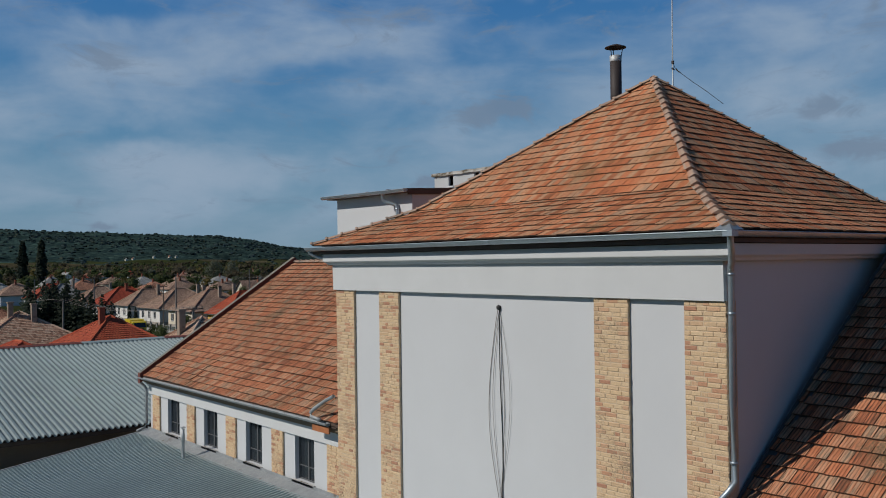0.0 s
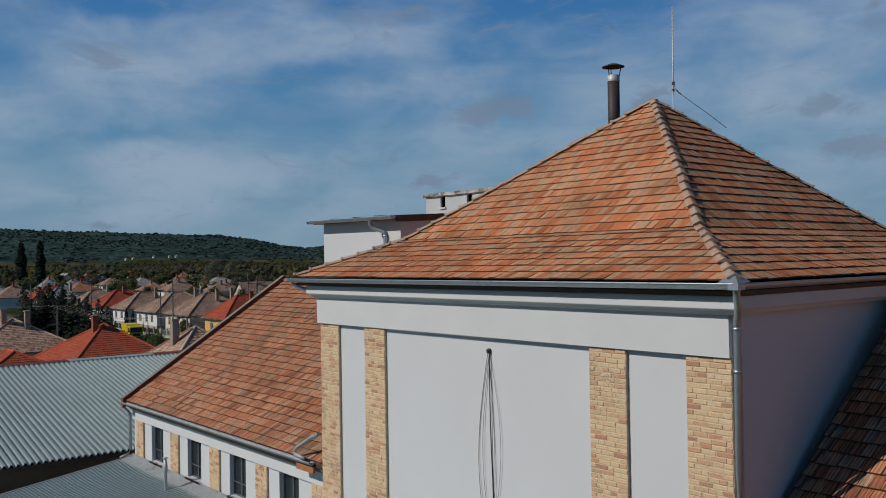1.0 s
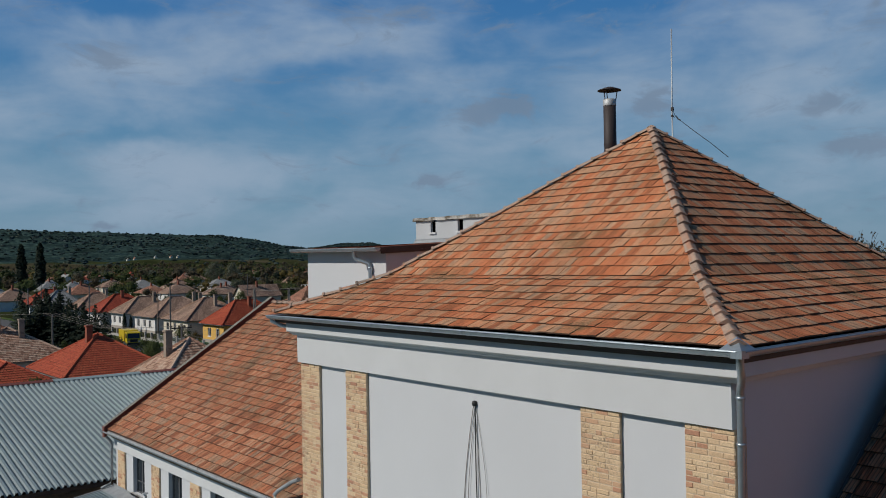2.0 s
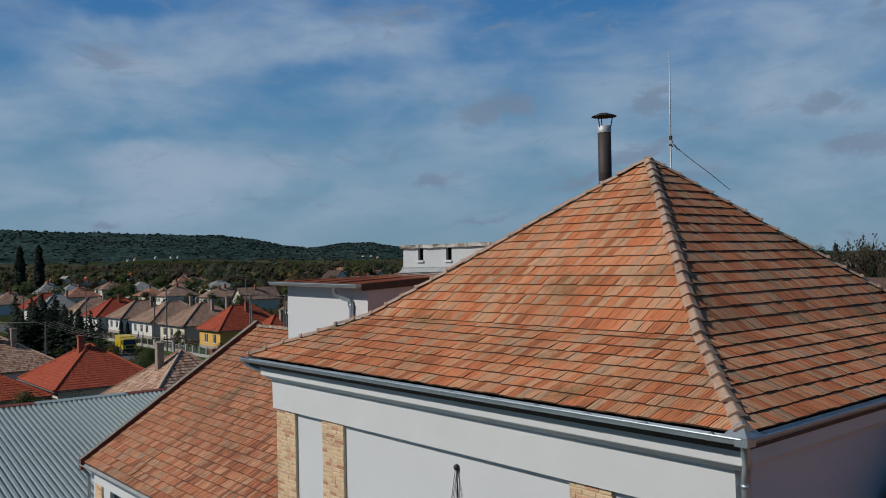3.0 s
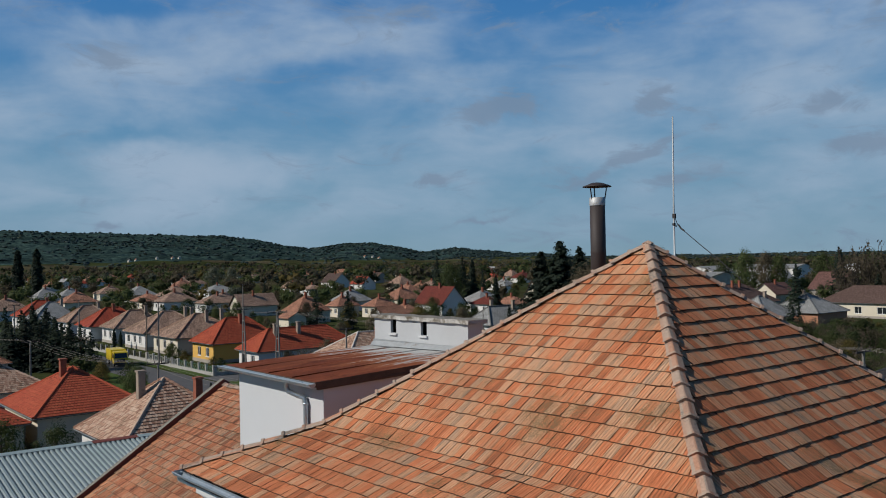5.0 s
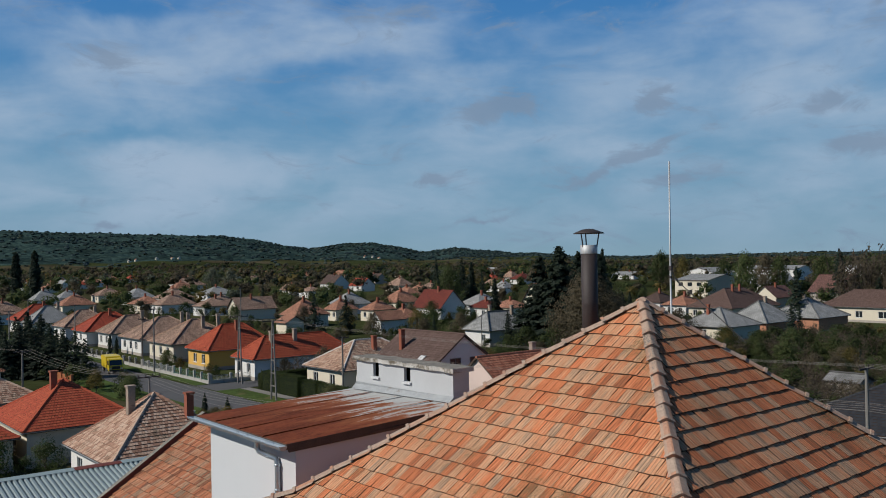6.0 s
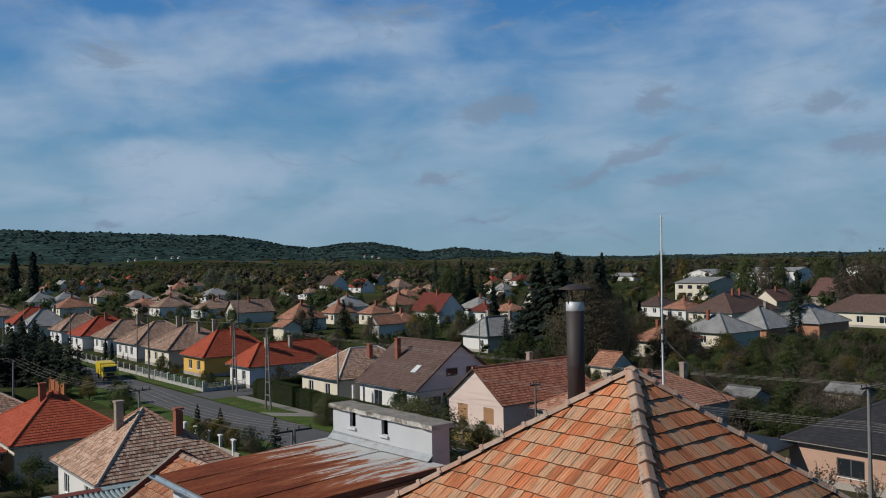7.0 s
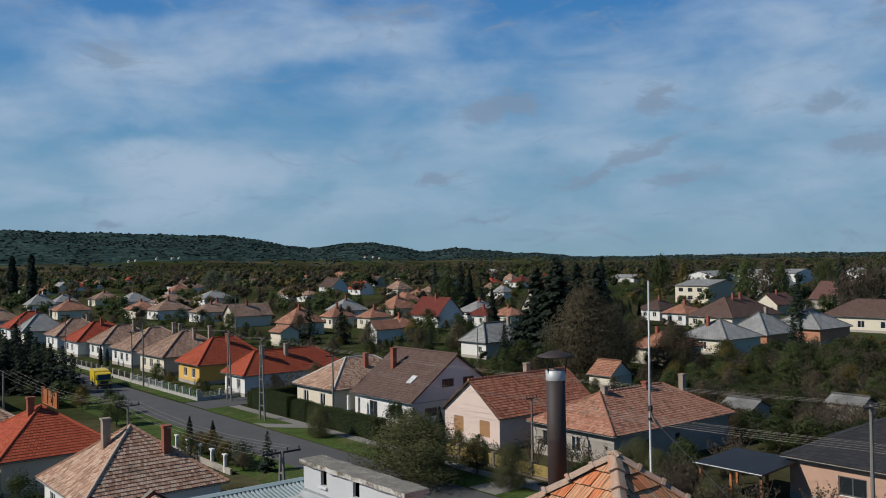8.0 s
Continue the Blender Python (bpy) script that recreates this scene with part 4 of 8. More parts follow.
def build_wing():
    wing = thing("wing_building", (0, 0, 0), "low pale wing with brick pilasters and a red tiled roof", "building")
    x0, x1, yf, yb = -24.25, TX0 - 0.01, 0.68, 12.2
    wins = [(x - x0, x + 1.0 - x0, 4.90, 6.075) for x in (-22.66, -19.70, -16.76, -13.86)]
    g = Geo()
    wall_with_openings(g, (x0, yf, 0), (1, 0, 0), x1 - x0, 0.0, 6.45, wins, 0.22)
    g.poly([(x0, yf, 0), (x0, yf, 6.45), (x0, 6.5, 10.30), (x0, yb, 6.45), (x0, yb, 0)])
    g.poly([(x0, yb, 0), (x0, yb, 6.45), (x1, yb, 6.45), (x1, yb, 0)])
    part("wall", g, PLASTER, wing)
    g = Geo()
    g.box(x0 - 0.01, x1, 0.62, 0.682, 6.09, 6.44)
    part("frieze", g, PLASTER_TRIM, wing)
    g = Geo()
    g.slab([(x0 - 0.10, 0.46, 6.60), (x1, 0.46, 6.60), (x1, 0.68, 6.60), (x0 - 0.10, 0.68, 6.60)], (0, 0, -0.09))
    g.slab([(x0 - 0.06, 0.54, 6.508), (x1, 0.54, 6.508), (x1, 0.68, 6.508), (x0 - 0.06, 0.68, 6.508)], (0, 0, -0.066))
    # the cornice is coloured brown to stand in for the shade below the gutter
    part("cornice", g, BROWN_WALL_AND_SHADE, wing)
    for k, (a, b) in enumerate(((-23.94, -23.29), (-20.94, -20.31), (-18.00, -17.34), (-15.09, -14.44), (-12.15, -11.49))):
        g = Geo()
        g.box(a + 0.004, b - 0.004, 0.632, 0.69, 3.6, 6.09)
        p = part("pilaster", g, MORTAR, wing, "yellow brick pilaster")
        lay_bricks(p, a, b, 0.618, 4.7, 6.088, 30 + k, 60)
    for a, b, c, d in wins:
        w = Geo()
        xa, xb, yy = x0 + a, x0 + b, yf + 0.12
        for p, q, r, s in ((xa, xb, c, c + 0.04), (xa, xb, d - 0.04, d), (xa, xa + 0.04, c + 0.04, d - 0.04), (xb - 0.04, xb, c + 0.04, d - 0.04),
                           ((xa + xb) / 2 - 0.03, (xa + xb) / 2 + 0.03, c + 0.04, d - 0.04), (xa + 0.04, (xa + xb) / 2 - 0.03, c + 0.36, c + 0.385), ((xa + xb) / 2 + 0.03, xb - 0.04, c + 0.36, c + 0.385)):
            w.box(p, q, yy, yy + 0.06, r, s)
        win = part("window", w, FRAME_DARK, wing, "dark-framed casement window")
        for p, q in ((xa + 0.03, (xa + xb) / 2 - 0.01), ((xa + xb) / 2 + 0.01, xb - 0.03)):
            w = Geo()
            w.box(p, q, yy + 0.025, yy + 0.035, c + 0.03, d - 0.03)
            part("pane", w, PANE, win)
        w = Geo()
        w.box(xa, xb, yy + 0.08, yy + 0.095, c, d)
        part("back_board", w, FRAME_DARK, win)
        w = Geo()
        w.box(xa - 0.05, xb + 0.05, 0.60, 0.72, c - 0.06, c - 0.005)
        part("sill", w, CONCRETE, wing)
    # flashing along the foot of the wall over the lower roof
    g = Geo()
    g.slab([(x0 - 0.25, 0.605, 4.82), (x1, 0.605, 4.82), (x1, 0.16, 4.68), (x0 - 0.25, 0.16, 4.68)], (0, 0, -0.012))
    g.box(x0 - 0.1, x1, 0.60, 0.614, 4.66, 4.90)
    part("flashing", g, ZINC_OLD, wing, "dull zinc flashing with mortar smears")
    # roof
    ye, ze, yr, zr = 0.38, 6.74, 6.5, 10.68
    g = Geo()
    g.slab([(-24.10, ye, ze), (TX0, ye, ze), (TX0, yr, zr), (-24.10, yr, zr)], (0, 0, -0.10))
    g.slab([(-24.10, yr, zr), (TX0, yr, zr), (TX0, 12.7, ze), (-24.10, 12.7, ze)], (0, 0, -0.10))
    roof = part("roof", g, SOFFIT, wing, "weathered red clay tile roof")
    wing_slope(roof, -24.06, TX0 - 0.02, ye, ze, yr, zr, lambda s, v: s > 3.5 and v < 4.6, 50, 300)
    wing_slope(roof, -24.06, TX0 - 0.02, 12.7, ze, yr, zr, lambda s, v: False, 51, 0)
    lay_caps(roof, "ridge_tile", (-24.0, yr, zr + 0.02), (TX0, yr, zr + 0.02), (0, 1, 0), 0.13, 0.37, 77)
    # parapet along the verge
    g = Geo()
    for a, b in (((ye - 0.12, ze - 0.06), (yr, zr + 0.06)), ((yr, zr + 0.06), (12.8, ze - 0.06))):
        g.slab([(-24.34, a[0], a[1] + 0.17), (-24.15, a[0], a[1] + 0.17), (-24.12, b[0], b[1] + 0.17), (-24.34, b[0], b[1] + 0.17)], (0, 0, -0.36), 0, 1)
    part("verge", g, [LICHEN, RUST_CAP], wing, "grey verge capping with a brown side")
    gutter(wing, (-24.30, 0.30, 6.70), (-11.55, 0.30, 6.72), 0.075, (0, -1, 0), ZINC_OLD)
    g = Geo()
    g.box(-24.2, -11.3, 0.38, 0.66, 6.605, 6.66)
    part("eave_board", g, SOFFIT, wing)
    g = Geo()
    g.box(-12.35, -11.55, 0.33, 0.372, 6.45, 6.60)
    part("fascia", g, WOOD, wing, "orange-brown timber end of the eave")
    downpipe(wing, [(-24.32, 0.27, 6.64), (-24.40, 0.36, 6.50), (-24.36, 0.50, 6.35), (-24.34, 0.56, 6.2), (-24.34, 0.56, 5.05), (-24.36, 0.5, 4.88), (-24.5, 0.25, 4.76)], 0.045, ZINC_OLD)
    downpipe(wing, [(-11.25, 0.30, 7.42), (-11.62, 0.30, 7.28), (-12.1, 0.24, 7.02), (-12.2, 0.20, 6.92), (-12.18, 0.2, 6.82), (-11.8, 0.24, 6.78)], 0.045, ZINC_OLD)


def build_annex():
    annex = thing("annex_building", (0, 0, 0), "annex with a red tiled roof against the tower's side wall", "building")
    g = Geo()
    g.box(TX1 + 0.01, 14.0, 1.0, 12.0, 0, 6.7)
    part("wall", g, PLASTER, annex)
    ye, ze, yr, zr = 0.35, 6.83, 6.5, 11.40
    g = Geo()
    g.slab([(TX1 + 0.01, ye, ze), (14.3, ye, ze), (14.3, yr, zr), (TX1 + 0.01, yr, zr)], (0, 0, -0.10))
    g.slab([(TX1 + 0.01, yr, zr), (14.3, yr, zr), (14.3, 12.7, ze), (TX1 + 0.01, 12.7, ze)], (0, 0, -0.10))
    roof = part("roof", g, SOFFIT, annex, "weathered red clay tile roof")
    wing_slope(roof, TX1 + 0.03, 14.3, ye, ze, yr, zr, lambda s, v: s < 4.0 and v < 4.5, 52, 300)
    wing_slope(roof, TX1 + 0.03, 14.3, 12.7, ze, yr, zr, lambda s, v: False, 53, 0)
    lay_caps(roof, "ridge_tile", (TX1 + 0.1, yr, zr + 0.02), (14.3, yr, zr + 0.02), (0, 1, 0), 0.13, 0.37, 78)
    gutter(annex, (TX1 - 0.05, 0.27, 6.78), (14.4, 0.27, 6.78), 0.075, (0, -1, 0))


build_wing()
build_annex()


# ---------------------------------------------------------------- metal roofs
def corrugated(parent, name, o, u, v, width, length, pitch, depth, mat, label=""):
    """A trapezoid sheet: ribs along v (downhill), spread along u."""
    o, u, v = Vector(o), Vector(u).normalized(), Vector(v).normalized()
    n = u.cross(v)
    if n.z < 0:
        n = -n
    g = Geo()
    k, x = 0, 0.0
    line = []
    while x < width:
        line += [(x, 0), (x + pitch * 0.32, 0), (x + pitch * 0.46, depth), (x + pitch * 0.86, depth)]
        x += pitch
    for (a, p), (b, q) in zip(line, line[1:]):
        g.poly([o + u * a + n * p, o + u * b + n * q, o + u * b + n * q + v * length, o + u * a + n * p + v * length])
    return part(name, g, mat, parent, label)


def build_hall():
    hall = thing("workshop_hall", (0, 0, 0), "long hall with a light grey corrugated metal roof and brown walls", "building")
    xr, zr, xe, ze = -36.67, 6.98, -25.3, 4.80
    y0, y1 = -26.0, 18.6
    xb, zb = xr - 1.5, zr - 0.75
    g = Geo()
    g.box(xb + 0.25, xe - 0.45, y0 + 0.3, y1 - 0.3, 0, 4.62)
    part("wall", g, BROWN_WALL_AND_SHADE, hall, "dark brown wall")
    g = Geo()
    g.slab([(xe, y0, ze - 0.03), (xe, y1, ze - 0.03), (xr, y1, zr - 0.03), (xr, y0, zr - 0.03)], (0, 0, -0.14))
    g.slab([(xr, y0, zr - 0.03), (xr, y1, zr - 0.03), (xb, y1, zb - 0.03), (xb, y0, zb - 0.03)], (0, 0, -0.14))
    g.slab([(xb + 0.26, y0 + 0.3, zb + 0.1), (xb + 0.26, y1 - 0.3, zb + 0.1), (xb + 0.26, y1 - 0.3, 4.6), (xb + 0.26, y0 + 0.3, 4.6)], (0.1, 0, 0))
    part("eave_board", g, SOFFIT, hall)
    corrugated(hall, "roof_sheet", (xr, y0, zr), (0, 1, 0), (xe - xr + 0.12, 0, ze - zr), y1 - y0, math.hypot(xe - xr + 0.12, ze - zr), 0.215, 0.095, SHEET, "light grey corrugated sheet")
    corrugated(hall, "roof_sheet", (xr, y0, zr), (0, 1, 0), (xb - xr, 0, zb - zr), y1 - y0, math.hypot(xb - xr, zb - zr), 0.215, 0.05, SHEET)
    rnd = random.Random(3)
    y = y0
    while y < y1:
        ln = min(rnd.choice((2.0, 4.0, 4.0)), y1 - y)
        pale = 3.3 < y + ln * 0.5 < 6.2 or y + ln * 0.5 > 8.6 or rnd.random() < 0.2
        g = Geo()
        for s in (1, -1):
            g.slab([(xr, y, zr + 0.11), (xr, y + ln - 0.02, zr + 0.11), (xr + s * 0.32, y + ln - 0.02, zr + 0.05), (xr + s * 0.32, y, zr + 0.05)], (0, 0, -0.012))
        part("ridge_cap", g, SHEET_BLUE if pale else RUST_CAP, hall, "pale folded ridge cap" if pale else "red-brown folded ridge cap")
        y += ln


def build_low_roof():
    low = thing("lean_to_roof", (0, 0, 0), "blue-grey corrugated lean-to roof against the wing", "roof")
    a, b = Vector((-24.4, 0.50, 4.69)), Vector((-24.4, -9.0, 3.30))
    v = b - a
    corrugated(low, "roof_sheet", a, (1, 0, 0), v, 22.0, v.length, 0.172, 0.062, SHEET_BLUE)
    g = Geo()
    g.box(-24.35, -2.4, -8.7, 0.3, 0, 3.2)
    part("wall", g, BROWN_WALL_AND_SHADE, low)
    g = Geo()
    g.slab([(-24.4, 0.50, 4.62), (-2.5, 0.50, 4.62), (-2.5, -9.0, 3.23), (-24.4, -9.0, 3.23)], (0, 0, -0.1))
    part("lining", g, SOFFIT, low)
    g = Geo()
    g.tube([(-24.45, 0.55, 4.74), (-24.45, -9.0, 3.34)], 0.045, 8)
    part("verge_trim", g, ZINC_OLD, low)
    vent = thing("vent_pipe", (-19.5, -0.10, 4.56), "thin pale vent pipe with a small cap on the lean-to roof", "vent pipe")
    g = Geo()
    g.lathe(0, 0, [(0.055, 0.0), (0.05, 0.02), (0.05, 0.62), (0.062, 0.63), (0.062, 0.82), (0.05, 0.84), (0.05, 1.0), (0.0, 1.0)], 14)
    part("pipe", g, STEEL, vent, "", True)
    g = Geo()
    g.lathe(0, 0, [(0.0, 1.08), (0.09, 1.05), (0.09, 1.035), (0.0, 1.04)], 14)
    g.tube([(-0.1, 0, 1.0), (0.1, 0, 1.0)], 0.012, 6)
    part("cap", g, STEEL, vent)


build_hall()
build_low_roof()


def build_stairhouse():
    st = thing("stair_house", (0, 0, 0), "white plastered roof house with a rusty sheet metal roof", "roof house")
    x0, x1, yf, yb = -14.30, -10.74, 2.37, 6.28
    g = Geo()
    v = [(x, y, z) for y, z in ((yf, 12.42), (yb, 12.55)) for x, z in ((x0, z), (x1, z))]
    low = [(x, y, 7.4) for x, y, z in v]
    g.solid(low + v, [(0, 2, 3, 1), (4, 5, 7, 6), (0, 1, 5, 4), (2, 6, 7, 3), (0, 4, 6, 2), (1, 3, 7, 5)])
    part("wall", g, PLASTER, st)
    e = [(-14.50, 2.15, 12.525), (-10.66, 2.15, 12.505), (-10.72, 6.28, 12.70), (-14.98, 6.28, 12.62)]
    g = Geo()
    g.slab(e, (0, 0, -0.10), 0, 1)
    roof = part("roof", g, [RUST, SOFFIT], st, "rusty red sheet metal with pale worn patches")
    for k in range(1, 4):
        q = (0.0, 0.24, 0.52, 0.77)[k]
        a, b = Vector(e[0]).lerp(Vector(e[1]), q), Vector(e[3]).lerp(Vector(e[2]), q)
        g = Geo()
        d = Vector((0.014, 0, 0))
        g.slab([a - d + Vector((0, 0, 0.022)), a + d + Vector((0, 0, 0.022)), b + d + Vector((0, 0, 0.022)), b - d + Vector((0, 0, 0.022))], (0, 0, -0.03))
        part("standing_seam", g, RUST, roof)
    g = Geo()
    g.slab([(x1 + 0.004, 2.22, 12.41), (x1 + 0.06, 2.22, 12.41), (x1 + 0.06, 6.25, 12.59), (x1 + 0.004, 6.25, 12.59)], (0, 0, -0.06))
    part("fascia", g, SOFFIT, st)
    gutter(st, (-14.60, 2.07, 12.51), (-10.62, 2.07, 12.48), 0.075, (0, -1, 0), ZINC)
    downpipe(st, [(-11.62, 2.07, 12.45), (-11.62, 2.07, 12.33), (-11.60, 2.10, 12.25), (-11.46, 2.22, 12.17), (-11.34, 2.30, 12.13), (-11.30, 2.31, 12.03), (-11.30, 2.31, 10.5)], 0.05,
             clips=((-11.30, 2.31, 12.02), (-11.30, 2.31, 11.57)))
    # the long chimney block behind
    ch = thing("chimney_block", (0, 0, 0), "long pale grey chimney block with slots and concrete slab", "chimney")
    x0, x1, yf, yb = -14.80, -11.16, 6.29, 6.72
    g = Geo()
    slots = [(-14.10 - x0, -13.87 - x0, 12.98, 13.30), (-12.88 - x0, -12.65 - x0, 12.98, 13.30)]
    wall_with_openings(g, (x0, yf, 0), (1, 0, 0), x1 - x0, 12.0, 13.31, slots, 0.07)
    g.poly([(x1, yf, 12.0), (x1, yb, 12.0), (x1, yb, 13.31), (x1, yf, 13.31)])
    g.poly([(x1, yb, 12.0), (x0, yb, 12.0), (x0, yb, 13.31), (x1, yb, 13.31)])
    g.poly([(x0, yb, 12.0), (x0, yf, 12.0), (x0, yf, 13.31), (x0, yb, 13.31)])
    part("wall", g, PLASTER_DULL, ch)
    for a, b, c, d in slots:
        g = Geo()
        g.box(x0 + a - 0.04, x0 + b + 0.04, yf - 0.05, yf + 0.02, c - 0.05, c - 0.005)
        part("sill", g, PLASTER_TRIM, ch)
        # added black panel: gives the unlit hollow behind the slot its darkness
        g = Geo()
        g.box(x0 + a - 0.45, x0 + b + 0.2, yf + 0.20, yf + 0.22, c - 0.15, d)
        part("slot_back", g, SLOT_BLACK, ch, "black panel standing in for the slot's dark hollow")
    rnd = random.Random(8)
    g = Geo()
    n = 18
    top, low = [], []
    xs = [-14.87 + (3.79 * k / n) for k in range(n + 1)]
    for k in range(n):
        a, b = xs[k], xs[k + 1]
        za, zb = 13.405 + 0.008 * math.sin(k * 1.7), 13.405 + 0.008 * math.sin((k + 1) * 1.7)
        ya, yb_ = yf - 0.07 + 0.012 * math.sin(k * 2.9), yf - 0.07 + 0.012 * math.sin((k + 1) * 2.9)
        g.slab([(a, ya, za), (b, yb_, zb), (b, yb + 0.07, zb), (a, yb + 0.07, za)], (0, 0, -0.092), 0, 1)
    part("slab", g, [LICHEN, CONCRETE], ch, "crumbling concrete cover slab with lichen")
    g = Geo()
    g.slab([(-14.85, 6.285, 12.76), (-11.13, 6.285, 12.82), (-11.13, 6.16, 12.71), (-14.85, 6.16, 12.64)], (0, 0.012, 0))
    g.box(-14.83, -11.13, 6.27, 6.286, 12.63, 12.80)
    part("flashing", g, ZINC_OLD, ch)


build_stairhouse()


# ---------------------------------------------------------------- ground, hills
def skyline(px):
    """Height of the wooded hills over the plain, as an angle, by the bearing across the view."""
    xs = (-900, -500, -200, 0, 60, 140, 180, 300, 380, 430, 480, 540, 600, 650, 690, 735, 770, 800, 860, 900, 940, 1000, 1060, 1600, 2600)
    hs = (43, 51, 56, 57, 55, 50, 52, 48, 44, 39, 29, 21, 28, 29, 22, 11, 13, 17, 11, 6, 7, -1, -3, -3, -3)
    return np.interp(px, xs, hs)


VIEW = math.atan2(0.625, -0.781)
MEADOWS = [(-1480, 1230, 330, 120), (-1130, 560, 90, 60), (-1330, 345, 120, 70), (-1750, 1180, 130, 60)]


def ground_height(x, y):
    dx, dy = x - 2.0, y + 3.0
    r = math.hypot(dx, dy)
    if r < 900:
        return 0.0
    a = VIEW - math.atan2(dy, dx)
    a = (a + math.pi) % (2 * math.pi) - math.pi
    px = 784 + 1592 * math.tan(max(-1.2, min(1.2, a)))
    top = 2700 + 600 * min(1.0, max(0.0, (px - 380) / 500))
    h = float(skyline(px)) / 1592 * top
    q = min(1.0, max(0.0, (r - 1150) / (top - 1150)))
    rise = q ** 1.7
    n = noise.fractal(Vector((x / 420, y / 420, 0)), 1.0, 2.0, 5)
    z = h * rise * (1 + 0.32 * n * (1 - q)) + (17.6 * q ** 2)
    if r > 1100:
        z += noise.noise(Vector((x / 120, y / 120, 3))) * min(7.0, (r - 1100) * 0.012)
    return z if r < top + 200 else z * max(0.4, 1 - (r - top - 200) / 4000)


def ground_material():
    m = bpy.data.materials.new("ground")
    m.use_nodes = True
    nt = m.node_tree
    b = nt.nodes["Principled BSDF"]
    b.inputs["Roughness"].default_value = 1.0
    b.inputs["Specular IOR Level"].default_value = 0.0
    ge = node(nt, "ShaderNodeNewGeometry")
    sep = node(nt, "ShaderNodeSeparateXYZ")
    link(nt, ge.outputs["Position"], sep.inputs[0])
    fields = node(nt, "ShaderNodeTexVoronoi", Scale=0.006)
    link(nt, ge.outputs["Position"], fields.inputs["Vector"])
    ramp = node(nt, "ShaderNodeValToRGB")
    el = ramp.color_ramp.elements
    for _ in range(2):
        el.new(0.5)
    for e, (p, c) in zip(el, ((0.0, (0.034, 0.044, 0.018)), (0.4, (0.048, 0.056, 0.023)), (0.7, (0.060, 0.058, 0.030)), (1.0, (0.075, 0.065, 0.04)))):
        e.position, e.color = p, (*c, 1)
    sepc = node(nt, "ShaderNodeSeparateColor")
    link(nt, fields.outputs["Color"], sepc.inputs[0])
    link(nt, sepc.outputs[0], ramp.inputs[0])
    woods = node(nt, "ShaderNodeTexNoise", Scale=0.0035, Detail=6.0, Roughness=0.6)
    link(nt, ge.outputs["Position"], woods.inputs["Vector"])
    height = node(nt, "ShaderNodeMapRange")
    height.inputs["From Min"].default_value, height.inputs["From Max"].default_value = 1.0, 30.0
    height.inputs["To Min"].default_value, height.inputs["To Max"].default_value = -0.3, 0.24
    link(nt, sep.outputs["Z"], height.inputs["Value"])
    tot = node(nt, "ShaderNodeMath")
    tot.operation = "ADD"
    link(nt, woods.outputs["Fac"], tot.inputs[0])
    link(nt, height.outputs[0], tot.inputs[1])
    wr = node(nt, "ShaderNodeMapRange")
    wr.inputs["From Min"].default_value, wr.inputs["From Max"].default_value = 0.49, 0.52
    link(nt, tot.outputs[0], wr.inputs["Value"])
    crowns = node(nt, "ShaderNodeTexVoronoi", Scale=0.085)
    link(nt, ge.outputs["Position"], crowns.inputs["Vector"])
    cr = node(nt, "ShaderNodeValToRGB")
    # wooded slopes: haze blue is put into this ramp too
    cr.color_ramp.elements[0].color = (0.017, 0.034, 0.036, 1)
    cr.color_ramp.elements[1].color = (0.044, 0.074, 0.064, 1)
    sc = node(nt, "ShaderNodeSeparateColor")
    link(nt, crowns.outputs["Color"], sc.inputs[0])
    link(nt, sc.outputs[1], cr.inputs[0])
    mx = node(nt, "ShaderNodeMix")
    mx.data_type = "RGBA"
    link(nt, wr.outputs[0], mx.inputs["Factor"])
    link(nt, ramp.outputs[0], mx.inputs[6])
    link(nt, cr.outputs[0], mx.inputs[7])
    fine = node(nt, "ShaderNodeTexNoise", Scale=0.35, Detail=6.0, Roughness=0.7)
    link(nt, ge.outputs["Position"], fine.inputs["Vector"])
    mr = node(nt, "ShaderNodeMapRange")
    mr.inputs["From Min"].default_value, mr.inputs["From Max"].default_value = 0.3, 0.7
    mr.inputs["To Min"].default_value, mr.inputs["To Max"].default_value = 0.65, 1.35
    link(nt, fine.outputs["Fac"], mr.inputs["Value"])
    stands = node(nt, "ShaderNodeTexNoise", Scale=0.012, Detail=5.0, Roughness=0.6)
    link(nt, ge.outputs["Position"], stands.inputs["Vector"])
    sr = node(nt, "ShaderNodeMapRange")
    sr.inputs["From Min"].default_value, sr.inputs["From Max"].default_value = 0.35, 0.65
    sr.inputs["To Min"].default_value, sr.inputs["To Max"].default_value = 0.55, 1.32
    link(nt, stands.outputs["Fac"], sr.inputs["Value"])
    both = node(nt, "ShaderNodeMath")
    both.operation = "MULTIPLY"
    link(nt, mr.outputs[0], both.inputs[0])
    link(nt, sr.outputs[0], both.inputs[1])
    vm = node(nt, "ShaderNodeVectorMath")
    vm.operation = "SCALE"
    link(nt, mx.outputs[2], vm.inputs[0])
    link(nt, both.outputs[0], vm.inputs["Scale"])
    link(nt, vm.outputs[0], b.inputs["Base Color"])
    bp = node(nt, "ShaderNodeBump", Strength=0.6, Distance=6.0)
    bp.invert = True
    link(nt, crowns.outputs["Distance"], bp.inputs["Height"])
    bm_ = node(nt, "ShaderNodeBump", Strength=0.4, Distance=0.15)
    link(nt, fine.outputs["Fac"], bm_.inputs["Height"])
    mixn = node(nt, "ShaderNodeMix")
    mixn.data_type = "VECTOR"
    link(nt, wr.outputs[0], mixn.inputs["Factor"])
